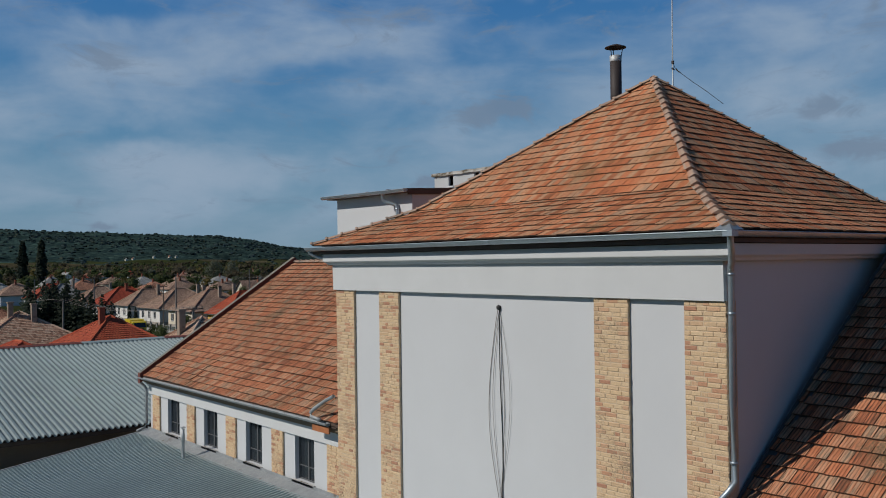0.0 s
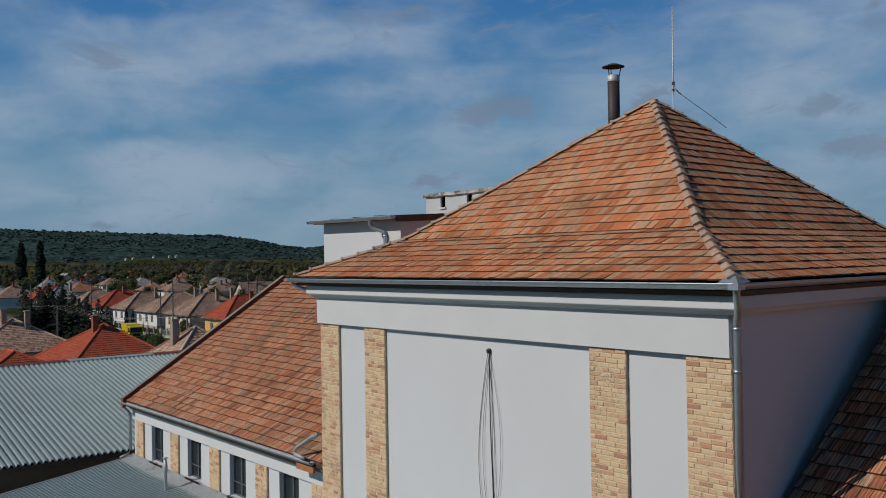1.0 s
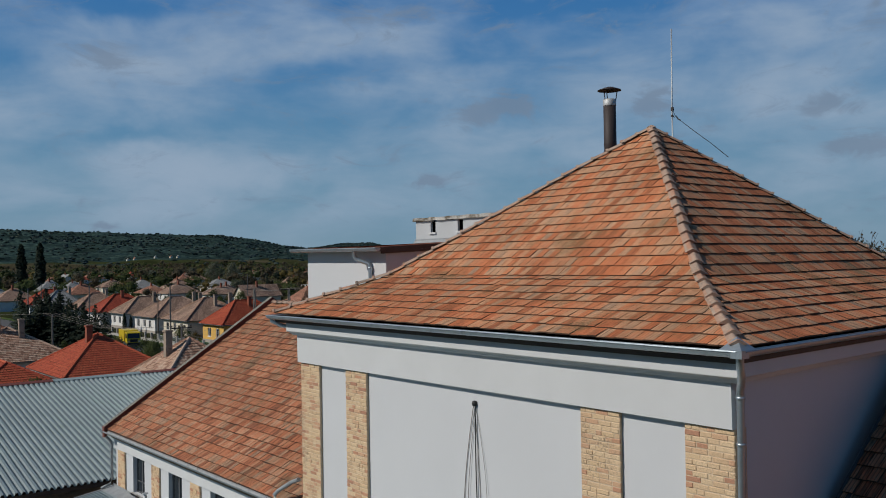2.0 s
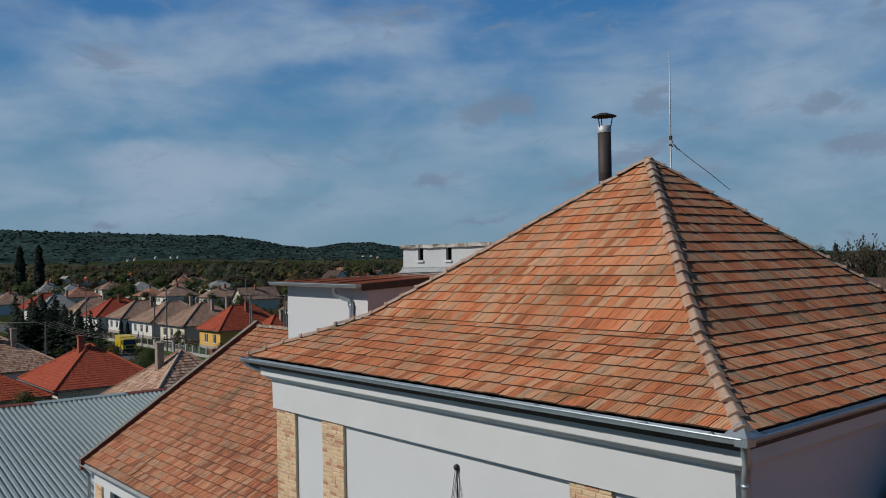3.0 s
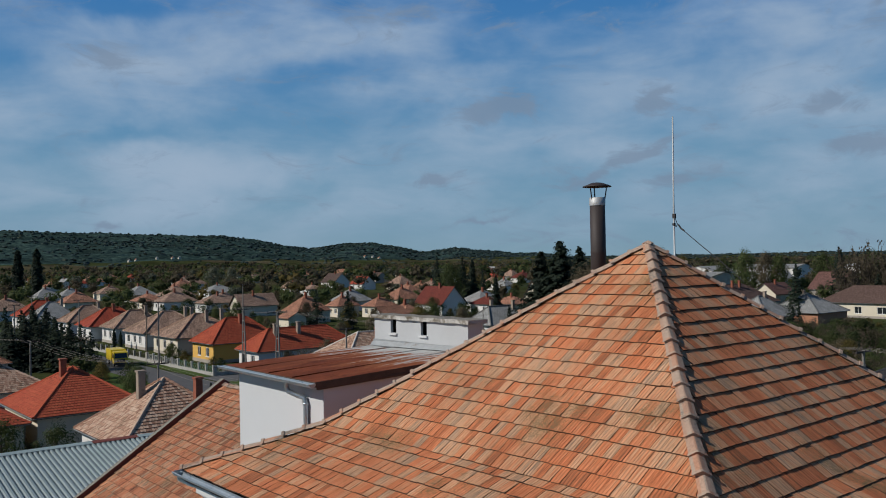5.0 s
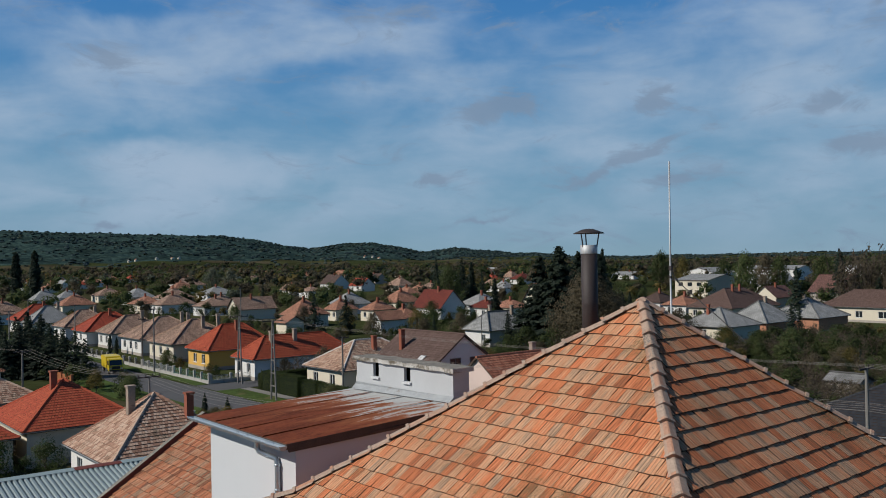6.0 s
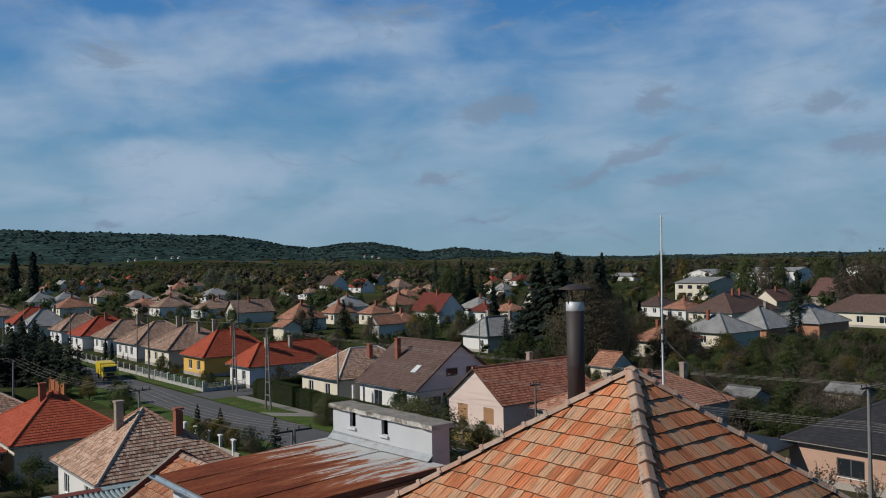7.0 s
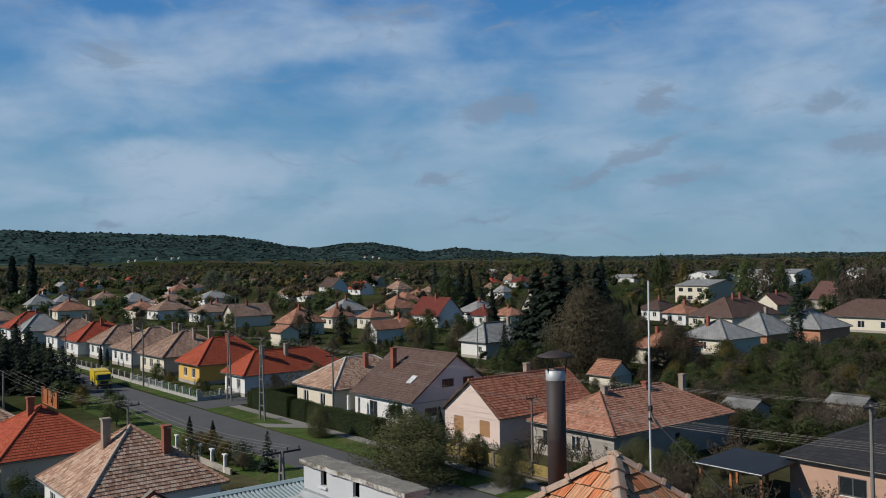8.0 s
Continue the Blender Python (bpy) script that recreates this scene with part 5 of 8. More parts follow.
    link(nt, bm_.outputs[0], mixn.inputs[4])
    link(nt, bp.outputs[0], mixn.inputs[5])
    link(nt, mixn.outputs[1], b.inputs["Normal"])
    return m


def build_ground():
    g = Geo()
    radii = [0, 40, 90, 150, 220, 300, 400, 520, 650, 800, 950]
    r = 1000.0
    while r < 4850:
        radii.append(r)
        r *= 1.0125 if r < 3500 else 1.05
    radii.append(4850)
    # fine steps within the bearings that are seen, coarse ones behind
    angs = [VIEW - radians(36) + radians(72) * k / 420 for k in range(421)]
    angs += [VIEW + radians(36) + radians(288) * k / 60 for k in range(1, 60)]
    n = len(angs)
    g.v.append((2.0, -3.0, 0.0))
    for r in radii[1:]:
        for a in angs:
            x, y = 2.0 + r * math.cos(a), -3.0 + r * math.sin(a)
            g.v.append((x, y, ground_height(x, y)))
    for k in range(n):
        g.f.append((0, 1 + k, 1 + (k + 1) % n))
    for i in range(len(radii) - 2):
        for k in range(n):
            a, b = 1 + i * n + k, 1 + i * n + (k + 1) % n
            g.f.append((a, a + n, b + n, b))
    g.uv = [[(0, 0)] * len(f) for f in g.f]
    g.mi = [0] * len(g.f)
    ob = part("ground", g, ground_material())
    tagged(ob, "meadows, gardens and wooded hills round the town", "ground", kind="structure")


build_ground()


def flat(name, pts, z, mat, label, kind="structure", category="ground", thick=0.03):
    g = Geo()
    g.slab([(x, y, z) for x, y in pts], (0, 0, -thick), 0)
    ob = part(name, g, mat)
    return tagged(ob, label, category, kind=kind)


flat("road", [(-330, 35.0), (10, 34.2), (10, 40.6), (-330, 41.2)], 0.05, ASPHALT, "grey asphalt village street", category="road")
flat("road_side", [(-107.0, 41.25), (-100.5, 41.2), (-101.0, 60), (-104.5, 60)], 0.054, ASPHALT, "asphalt side drive", category="road")
flat("pavement", [(-100.4, 44.2), (10, 44.0), (10, 45.3), (-100.4, 45.5)], 0.06, PAVING, "narrow grey pavement", category="pavement")
flat("lawn_north", [(-330, 41.3), (-107.1, 41.3), (-107.1, 43.0), (-330, 43.2)], 0.08, GRASS, "mown grass verge", category="lawn")
flat("lawn_south", [(-100.4, 41.0), (10, 40.7), (10, 43.95), (-100.4, 44.15)], 0.08, GRASS, "mown grass verge", category="lawn")
flat("lawn_near", [(-126, 30.0), (10, 29.6), (10, 34.1), (-126, 34.6)], 0.045, GRASS, "rough grass verge", category="lawn")
flat("yard", [(-54.0, 9.0), (-40.0, 9.0), (-40.0, 19.0), (-54.0, 19.0)], 0.05, PAVING, "grey paved yard behind the hall", category="yard")
flat("driveway_1", [(-87.5, 41.1), (-84.5, 41.1), (-80.0, 45.0), (-83.0, 45.0)], 0.095, PAVING, "pale concrete drive across the verge", category="driveway")
flat("driveway_2", [(-51.0, 40.9), (-48.0, 40.9), (-48.4, 46.0), (-51.0, 46.0)], 0.095, PAVING, "pale concrete drive across the verge", category="driveway")


# ---------------------------------------------------------------- houses
BUILT = [(-26, 16, -12, 14), (-50, -24, -28, 20)]
R_OLD = tiled_roof("old_beige_brown_tiles", (0.50, 0.345, 0.25), (0.27, 0.165, 0.12), joint=0.42)
R_ORANGE = tiled_roof("faded_orange_tiles", (0.52, 0.26, 0.165), (0.33, 0.155, 0.10), joint=0.42)
R_RED = tiled_roof("new_red_tiles", (0.40, 0.078, 0.040), (0.33, 0.058, 0.031), row=0.34, width=0.26, joint=0.45, spread=0.25)
R_CLAY = tiled_roof("clay_red_tiles", (0.43, 0.17, 0.105), (0.27, 0.100, 0.066), row=0.33, width=0.22, joint=0.42)
R_MAROON = tiled_roof("dark_red_tiles", (0.20, 0.045, 0.03), (0.15, 0.035, 0.025), joint=0.5, spread=0.25)
R_GREY = tiled_roof("grey_slates", (0.34, 0.345, 0.335), (0.26, 0.265, 0.26), row=0.30, width=0.4, joint=0.55, spread=0.35)
R_BROWN = tiled_roof("brown_tiles", (0.125, 0.082, 0.068), (0.095, 0.062, 0.052), joint=0.5, spread=0.25)
R_BLACK = tiled_roof("black_tiles", (0.035, 0.037, 0.042), (0.026, 0.027, 0.031), joint=0.5, rough=0.55, spread=0.25)
R_PATCHY = tiled_roof("patchy_orange_tiles", (0.46, 0.23, 0.16), (0.26, 0.12, 0.08), row=0.36, width=0.30, joint=0.3, seam=0.05)
R_SHEET = tiled_roof("grey_cement_sheets", (0.24, 0.24, 0.235), (0.17, 0.17, 0.165), row=1.2, width=0.18, joint=0.5, seam=0.03)
R_DULL = tiled_roof("dull_red_brown_tiles", (0.23, 0.12, 0.10), (0.16, 0.085, 0.07), joint=0.4, spread=0.3)
LAID = {
    R_OLD: (pieces("old_beige_tile", [(0.0, (0.24, 0.13, 0.09)), (0.3, (0.38, 0.225, 0.155)), (0.65, (0.48, 0.32, 0.23)), (1.0, (0.52, 0.385, 0.29))], streak=0.25, grain=(30, 6), speck=0.03, bump=0.3), 0.31, 0.20),
    R_RED: (pieces("new_red_tile", [(0.0, (0.33, 0.058, 0.030)), (1.0, (0.43, 0.098, 0.046))], streak=0.12, grain=(20, 6), bump=0.2), 0.34, 0.25),
    R_CLAY: (pieces("clay_red_tile", [(0.0, (0.25, 0.085, 0.052)), (0.5, (0.40, 0.145, 0.085)), (1.0, (0.46, 0.20, 0.125))], streak=0.2, grain=(30, 6), speck=0.02, bump=0.3), 0.33, 0.23),
    R_PATCHY: (pieces("patchy_tile", [(0.0, (0.22, 0.10, 0.068)), (0.15, (0.35, 0.155, 0.10)), (0.6, (0.43, 0.21, 0.14)), (1.0, (0.46, 0.26, 0.185))], streak=0.25, grain=(30, 6), speck=0.03, bump=0.3), 0.30, 0.23),
    R_BROWN: (pieces("brown_tile", [(0.0, (0.095, 0.060, 0.050)), (1.0, (0.14, 0.092, 0.078))], streak=0.15, grain=(30, 6), bump=0.2), 0.34, 0.30),
    R_BLACK: (pieces("black_tile", [(0.0, (0.026, 0.028, 0.032)), (1.0, (0.040, 0.042, 0.047))], streak=0.12, grain=(30, 6), bump=0.2, rough=0.6), 0.34, 0.30),
}
W_WHITE = material("white_wall", (0.66, 0.65, 0.62), 0.92, spread=0.08, scale=0.8, fine=20, dark=(0.5, 0.47, 0.42), stain=-0.06)
W_CREAM = material("cream_wall", (0.64, 0.58, 0.46), 0.92, spread=0.08, scale=0.8, fine=20)
W_PINK = material("pale_pink_wall", (0.64, 0.51, 0.45), 0.92, spread=0.06, scale=0.8, fine=20)
W_YELLOW = material("yellow_wall", (0.66, 0.40, 0.10), 0.9, spread=0.06, scale=0.8, fine=20)
W_BRICK = material("orange_brick_wall", (0.42, 0.20, 0.12), 0.9, spread=0.15, scale=1.0, fine=12)
W_GREY = material("grey_render_wall", (0.36, 0.325, 0.285), 0.95, spread=0.15, scale=0.8, fine=16)
W_PALE_BRICK = material("pinkish_brick_wall", (0.47, 0.30, 0.22), 0.9, spread=0.12, scale=1.0, fine=14)
SHUTTER = material("wooden_shutter", (0.34, 0.19, 0.09), 0.7, spread=0.15, scale=3, fine=30, stretch=(1, 1, 5))
MORTAR_WHITE = material("white_ridge_mortar", (0.55, 0.50, 0.45), 0.95, spread=0.25, scale=3, fine=20)


def slope_uv(pts, u, up):
    o = Vector(pts[0])
    return [((Vector(p) - o).dot(u), (Vector(p) - o).dot(up)) for p in pts]


def roof_faces(x0, x1, y0, y1, ze, zr, kind, hip=1.0):
    """The outlines of the slopes, each from its eave up, and the ridge lines."""
    if kind == "hip_y":
        k = (x1 - x0) / 2 * hip
        xm = (x0 + x1) / 2
        k = min(k, (y1 - y0) / 2 - 0.01)
        a, b = (xm, y0 + k, zr), (xm, y1 - k, zr)
        c = [(x0, y0, ze), (x1, y0, ze), (x1, y1, ze), (x0, y1, ze)]
        return [[c[0], c[1], a], [c[1], c[2], b, a], [c[2], c[3], b], [c[3], c[0], a, b]], [(c[0], a), (c[1], a), (c[2], b), (c[3], b), (a, b)]
    if kind == "hip_x":
        k = min((y1 - y0) / 2 * hip, (x1 - x0) / 2 - 0.01)
        ym = (y0 + y1) / 2
        a, b = (x0 + k, ym, zr), (x1 - k, ym, zr)
        c = [(x0, y0, ze), (x1, y0, ze), (x1, y1, ze), (x0, y1, ze)]
        return [[c[0], c[1], b, a], [c[1], c[2], b], [c[2], c[3], a, b], [c[3], c[0], a]], [(c[0], a), (c[1], b), (c[2], b), (c[3], a), (a, b)]
    if kind == "gable_y":
        xm = (x0 + x1) / 2
        a, b = (xm, y0, zr), (xm, y1, zr)
        return [[(x1, y0, ze), (x1, y1, ze), b, a], [(x0, y1, ze), (x0, y0, ze), a, b]], [(a, b)]
    ym = (y0 + y1) / 2
    a, b = (x0, ym, zr), (x1, ym, zr)
    return [[(x0, y0, ze), (x1, y0, ze), b, a], [(x1, y1, ze), (x0, y1, ze), a, b]], [(a, b)]


def window_at(parent, o, u, w, h, z, kind="white", bars=1):
    """A window set into the wall: frame with panes, or a closed wooden shutter. o: its lower left corner on the wall's face."""
    o, u = Vector(o), Vector(u)
    inn = Vector((-u.y, u.x, 0))

    def bar(g, a, b, c, d, t0, t1):
        pts = [o + u * a + inn * t0 + Vector((0, 0, z + c)), o + u * b + inn * t0 + Vector((0, 0, z + c)), o + u * b + inn * t0 + Vector((0, 0, z + d)), o + u * a + inn * t0 + Vector((0, 0, z + d))]
        g.slab(pts, inn * (t1 - t0))

    g = Geo()
    f = 0.07
    if kind == "shutter":
        bar(g, 0, w, 0, h, 0.04, 0.09)
        win = part("window", g, SHUTTER, parent, "closed brown wooden shutter")
        for k in range(6):
            g = Geo()
            bar(g, 0.02, w - 0.02, h * (k + 0.2) / 6, h * (k + 0.8) / 6, 0.02, 0.04)
            part("slat", g, SHUTTER, win)
        return win
    # one joined frame: an outer ring of four mitred sides
    def ring(i, t):
        return [o + u * p + inn * t + Vector((0, 0, z + q)) for p, q in ((i, i), (w - i, i), (w - i, h - i), (i, h - i))]

    loops = [ring(0, 0.13), ring(0, 0.05), ring(f, 0.05), ring(f, 0.13)]
    base = len(g.v)
    for lp in loops:
        g.v.extend(tuple(p) for p in lp)
    for r in range(4):
        for k in range(4):
            g.f.append((base + r * 4 + k, base + r * 4 + (k + 1) % 4, base + (r + 1) % 4 * 4 + (k + 1) % 4, base + (r + 1) % 4 * 4 + k))
            g.uv.append([(0, 0)] * 4)
            g.mi.append(0)
    win = part("window", g, FRAME_WHITE if kind == "white" else FRAME_DARK, parent)
    for k in range(bars):
        g = Geo()
        m = w * (k + 1) / (bars + 1)
        bar(g, m - 0.04, m + 0.04, f, h - f, 0.05, 0.13)
        part("mullion", g, FRAME_WHITE if kind == "white" else FRAME_DARK, win)
    for k in range(bars + 1):
        g = Geo()
        bar(g, w * k / (bars + 1) + 0.03, w * (k + 1) / (bars + 1) - 0.03, 0.03, h - 0.03, 0.09, 0.10)
        part("pane", g, PANE, win)
    g = Geo()
    bar(g, -0.08, w + 0.08, -0.06, -0.005, -0.07, 0.10)
    part("sill", g, FRAME_WHITE, win)
    return win


def chimney(parent, x, y, z0, z1, mat=None, w=0.5):
    g = Geo()
    g.box(x - w / 2, x + w / 2, y - w / 2, y + w / 2, z0, z1 - 0.14)
    ob = part("chimney", g, mat or CHIMNEY_PLASTER, parent)
    g = Geo()
    g.box(x - w / 2 - 0.06, x + w / 2 + 0.06, y - w / 2 - 0.06, y + w / 2 + 0.06, z1 - 0.138, z1)
    part("chimney_cap", g, mat or CHIMNEY_PLASTER, ob)


def lay_slope(rf, f, roof, seed):
    """Lays the rows of tiles on one slope of a house; f: its outline, the eave first."""
    mat, row, width = LAID[roof]
    o, u = Vector(f[0]), (Vector(f[1]) - Vector(f[0])).normalized()
    n = u.cross(Vector(f[2]) - o).normalized()
    up = n.cross(u)
    flat_pts = [((Vector(p) - o).dot(u), (Vector(p) - o).dot(up)) for p in f]
    top = max(q for _, q in flat_pts)

    def span(v):
        v = min(max(v, 0.0), top - 1e-4)
        cuts = []
        for (a, p), (b, q) in zip(flat_pts, flat_pts[1:] + flat_pts[:1]):
            if abs(p - q) > 1e-6 and min(p, q) <= v <= max(p, q):
                cuts.append(a + (b - a) * (v - p) / (q - p))
        return (min(cuts), max(cuts)) if cuts else (0.0, 0.0)

    lay_tiles(rf, "roof_tile", o - up * 0.02 + n * 0.004, u, up, top, span, lambda s, v: False, seed, 0, width, row, mat, 0.035 if roof is R_RED else 0.016, 0.066)


def house(x0, x1, y0, y1, ze, zr, kind, roof, wall, label, front=(), side=(), stacks=(), over=0.42, caps=None, hip=1.0, plinth=True, turn=0.0, far=False):
    """A house by the outline of its eaves. front: windows on the wall towards -y, side: on the wall towards +x, each
    (start, width, sill height, height, kind); stacks: chimneys (x, y, top, material) from the house's centre."""
    cx, cy = (x0 + x1) / 2, (y0 + y1) / 2
    BUILT.append((x0 - 1, x1 + 1, y0 - 1, y1 + 1))
    h = thing("house", (cx, cy, 0, 0, 0, turn), label, "house", "houses of the town")
    x0, x1, y0, y1 = x0 - cx, x1 - cx, y0 - cy, y1 - cy
    a0, a1, b0, b1 = x0 + over, x1 - over, y0 + over, y1 - over
    drop = (zr - ze) / max(0.5, min(x1 - x0, y1 - y0) / 2) * over
    zw = ze + 0.0
    g = Geo()
    fr = [(s, s + w, z, z + hh) for s, w, z, hh, _ in front]
    sd = [(s, s + w, z, z + hh) for s, w, z, hh, _ in side]
    wall_with_openings(g, (a0, b0, 0), (1, 0, 0), a1 - a0, 0, zw, fr, 0.16)
    wall_with_openings(g, (a1, b0, 0), (0, 1, 0), b1 - b0, 0, zw, sd, 0.16)
    wall_with_openings(g, (a1, b1, 0), (-1, 0, 0), a1 - a0, 0, zw, [], 0.16)
    wall_with_openings(g, (a0, b1, 0), (0, -1, 0), b1 - b0, 0, zw, [], 0.16)
    top = zr - 0.16
    if kind == "gable_y":
        slope = (zr - ze) / ((x1 - x0) / 2)
        for y in (b0, b1):
            g.poly([(a0, y, zw), (a1, y, zw), (a1, y, zw + slope * over - 0.1), (0, y, top), (a0, y, zw + slope * over - 0.1)])
    elif kind == "gable_x":
        slope = (zr - ze) / ((y1 - y0) / 2)
        for x in (a0, a1):
            g.poly([(x, b0, zw), (x, b1, zw), (x, b1, zw + slope * over - 0.1), (x, 0, top), (x, b0, zw + slope * over - 0.1)])
    part("wall", g, wall, h)
    if plinth:
        g = Geo()
        g.slab([(a0 - 0.03, b0 - 0.03, 0.5), (a1 + 0.03, b0 - 0.03, 0.5), (a1 + 0.03, b1 + 0.03, 0.5), (a0 - 0.03, b1 + 0.03, 0.5)], (0, 0, -0.5))
        part("plinth", g, W_GREY, h, "grey rendered plinth")
    for s, w, z, hh, k in front:
        window_at(h, (a0 + s, b0, 0), (1, 0, 0), w, hh, z, k, 0 if w < 0.8 else 1)
    for s, w, z, hh, k in side:
        window_at(h, (a1, b0 + s, 0), (0, 1, 0), w, hh, z, k, 0 if w < 0.8 else 1)
    faces, ridges = roof_faces(x0, x1, y0, y1, ze, zr, kind, hip)
    g = Geo()
    for f in faces:
        u = (Vector(f[1]) - Vector(f[0])).normalized()
        nrm = u.cross(Vector(f[2]) - Vector(f[0])).normalized()
        g.slab(f, (0, 0, -0.13), 0, 1, slope_uv(f, u, nrm.cross(u)))
    rf = part("roof", g, [roof, SOFFIT], h)
    if roof in LAID and not far and x1 + cx > -132:
        for k, f in enumerate(faces):
            lay_slope(rf, f, roof, int(cx * 10) + k)
    if not far:
        for a, b in ridges:
            g = Geo()
            A, B = Vector(a), Vector(b)
            n = max(2, int((B - A).length / 0.4))
            line = []
            for k in range(n):
                line += [A.lerp(B, k / n) + Vector((0, 0, 0.055)), A.lerp(B, (k + 0.9) / n) + Vector((0, 0, 0.02))]
            g.tube(line, 0.12, 6)
            part("ridge", g, caps or (LAID[roof][0] if roof in LAID else roof), rf)
        g = Geo()
        half_gutter(g, (x1 + 0.05, y0, ze - 0.03), (x1 + 0.05, y1, ze - 0.03), 0.07, (1, 0, 0), n=4)
        part("gutter", g, ZINC_OLD, h)
        if kind != "gable_y":
            g = Geo()
            half_gutter(g, (x0, y0 - 0.05, ze - 0.03), (x1, y0 - 0.05, ze - 0.03), 0.07, (0, -1, 0), n=4)
            part("gutter", g, ZINC_OLD, h)
    for x, y, t, m in stacks:
        chimney(h, x, y, ze + 0.6, t, m)
    return h


TWO = ((1.2, 1.25, 1.0, 1.35, "white"), (4.3, 1.25, 1.0, 1.35, "white"))
# north side of the street, from the far end to the near one
house(-236, -226, 47.5, 60, 2.9, 6.5, "hip_y", R_RED, W_WHITE, "white house with a red hipped tile roof", TWO, stacks=((0.5, 1, 7.2, CHIMNEY_BRICK),))
house(-220.8, -212.3, 47.2, 57, 2.9, 6.6, "hip_y", R_GREY, W_CREAM, "cream house with a pale grey hipped roof", TWO, stacks=((0.8, 2, 7.4, None),))
house(-202, -192.9, 49.0, 60, 2.9, 6.2, "hip_y", R_OLD, W_WHITE, "white house with an old beige tile roof", TWO, stacks=((0.8, 2, 7.0, None),))
house(-184.8, -175.3, 48.0, 60, 2.9, 6.3, "hip_y", R_RED, W_WHITE, "white house with a bright red hipped roof", TWO, stacks=((0.8, 0, 7.1, CHIMNEY_BRICK),))
house(-175.0, -166.3, 49.8, 61, 2.9, 6.0, "hip_y", R_OLD, W_WHITE, "white house with an old beige tile roof", TWO, stacks=((1.4, 1.5, 6.9, None),))
house(-160.2, -149.3, 49.2, 62, 2.9, 6.3, "hip_y", R_OLD, W_WHITE, "white house with faded beige-brown roof tiles", TWO + ((7.0, 1.2, 1.0, 1.35, "white"),), stacks=((1.8, 2.6, 7.1, None), (1.8, 3.8, 6.9, None)))
house(-146.2, -135.0, 49.2, 61.5, 2.9, 6.4, "hip_y", R_OLD, W_CREAM, "cream house with faded beige-brown roof tiles", TWO + ((7.3, 1.2, 1.0, 1.35, "white"),), stacks=((2.0, 0.6, 7.0, None), (2.2, 3.2, 7.2, None)))
house(-128.7, -120.3, 48.7, 60.5, 2.9, 6.4, "hip_y", R_RED, W_YELLOW, "bright yellow house with a new red tile roof", ((1.9, 1.2, 0.95, 1.35, "white"), (4.9, 1.2, 0.95, 1.35, "white")), stacks=((1.0, 0.2, 7.0, CHIMNEY_BRICK),))
house(-112.2, -105.4, 48.5, 64.5, 2.8, 5.55, "hip_y", R_RED, W_WHITE, "long white house with a new red tile roof", ((1.0, 1.1, 0.95, 1.3, "dark"), (3.6, 1.1, 0.95, 1.3, "white")), stacks=((0.9, -4.0, 6.3, CHIMNEY_PLASTER), (0.9, -0.4, 6.4, CHIMNEY_PLASTER)))
house(-94.7, -85.4, 49.8, 63.0, 2.9, 5.9, "hip_y", R_OLD, W_CREAM, "cream house with old tiles and white ridge mortar", ((1.5, 1.15, 0.9, 1.4, "white"), (5.3, 1.15, 0.9, 1.4, "white")), stacks=((1.7, -0.2, 6.5, CHIMNEY_BRICK),), caps=MORTAR_WHITE)
brown_house = house(-83.6, -72.0, 50.9, 63.4, 2.9, 7.4, "gable_x", R_BROWN, W_WHITE, "white gabled house with a dark brown tile roof", ((2.9, 1.5, 0.2, 2.1, "dark"), (6.6, 2.4, 0.9, 1.3, "dark")),
      ((1.6, 1.6, 1.2, 0.9, "dark"),), ((-2.4, -2.6, 7.75, CHIMNEY_BRICK),))
for y in (-1.9, 0.9):
    window_at(brown_house, (5.52, y, 0), (0, 1, 0), 1.5, 0.85, 4.05, "dark")
house(-67.7, -59.1, 51.3, 64.6, 2.9, 6.05, "gable_y", R_CLAY, W_PINK, "pale pink gabled house with a clay tile roof", ((1.4, 1.45, 0.95, 1.5, "shutter"), (5.2, 1.45, 0.95, 1.5, "shutter")), stacks=((-0.9, 1.8, 6.9, CHIMNEY_PLASTER),), over=0.3)
house(-57.2, -46.9, 52.9, 69.6, 2.85, 5.45, "hip_y", R_PATCHY, W_GREY, "long low house with a patchy orange tile roof", ((1.2, 1.1, 0.9, 1.3, "dark"), (4.6, 1.1, 0.9, 1.3, "white")), ((4.0, 0.7, 1.2, 0.8, "dark"), (8.0, 0.7, 1.2, 0.8, "dark")),
      ((0.2, -3.9, 6.1, None), (0.3, 1.6, 5.95, CHIMNEY_BRICK), (0.2, 7.2, 6.1, CHIMNEY_PLASTER)), hip=0.78)
# south side, nearer
house(-64.7, -54.5, 13.3, 22.9, 2.9, 6.55, "hip_y", R_OLD, W_WHITE, "white house with an old beige-brown tile roof", ((1.4, 1.2, 0.9, 1.35, "white"), (6.0, 1.2, 0.9, 1.35, "white")), ((1.4, 1.2, 0.9, 1.35, "white"),), ((-0.2, -1.6, 7.25, CHIMNEY_PLASTER), (2.3, 1.6, 6.7, CHIMNEY_BRICK)))
house(-82.8, -71.2, 12.1, 21.4, 2.9, 6.05, "hip_y", R_RED, W_CREAM, "cream house with a new red tile roof", ((1.4, 1.2, 0.9, 1.35, "white"), (6.0, 1.2, 0.9, 1.35, "white")), stacks=((0.4, -0.9, 6.9, CHIMNEY_BRICK),))
house(-80.0, -71.0, 5.2, 11.9, 2.6, 4.3, "hip_x", R_RED, W_CREAM, "low red-tiled side building", (), stacks=())
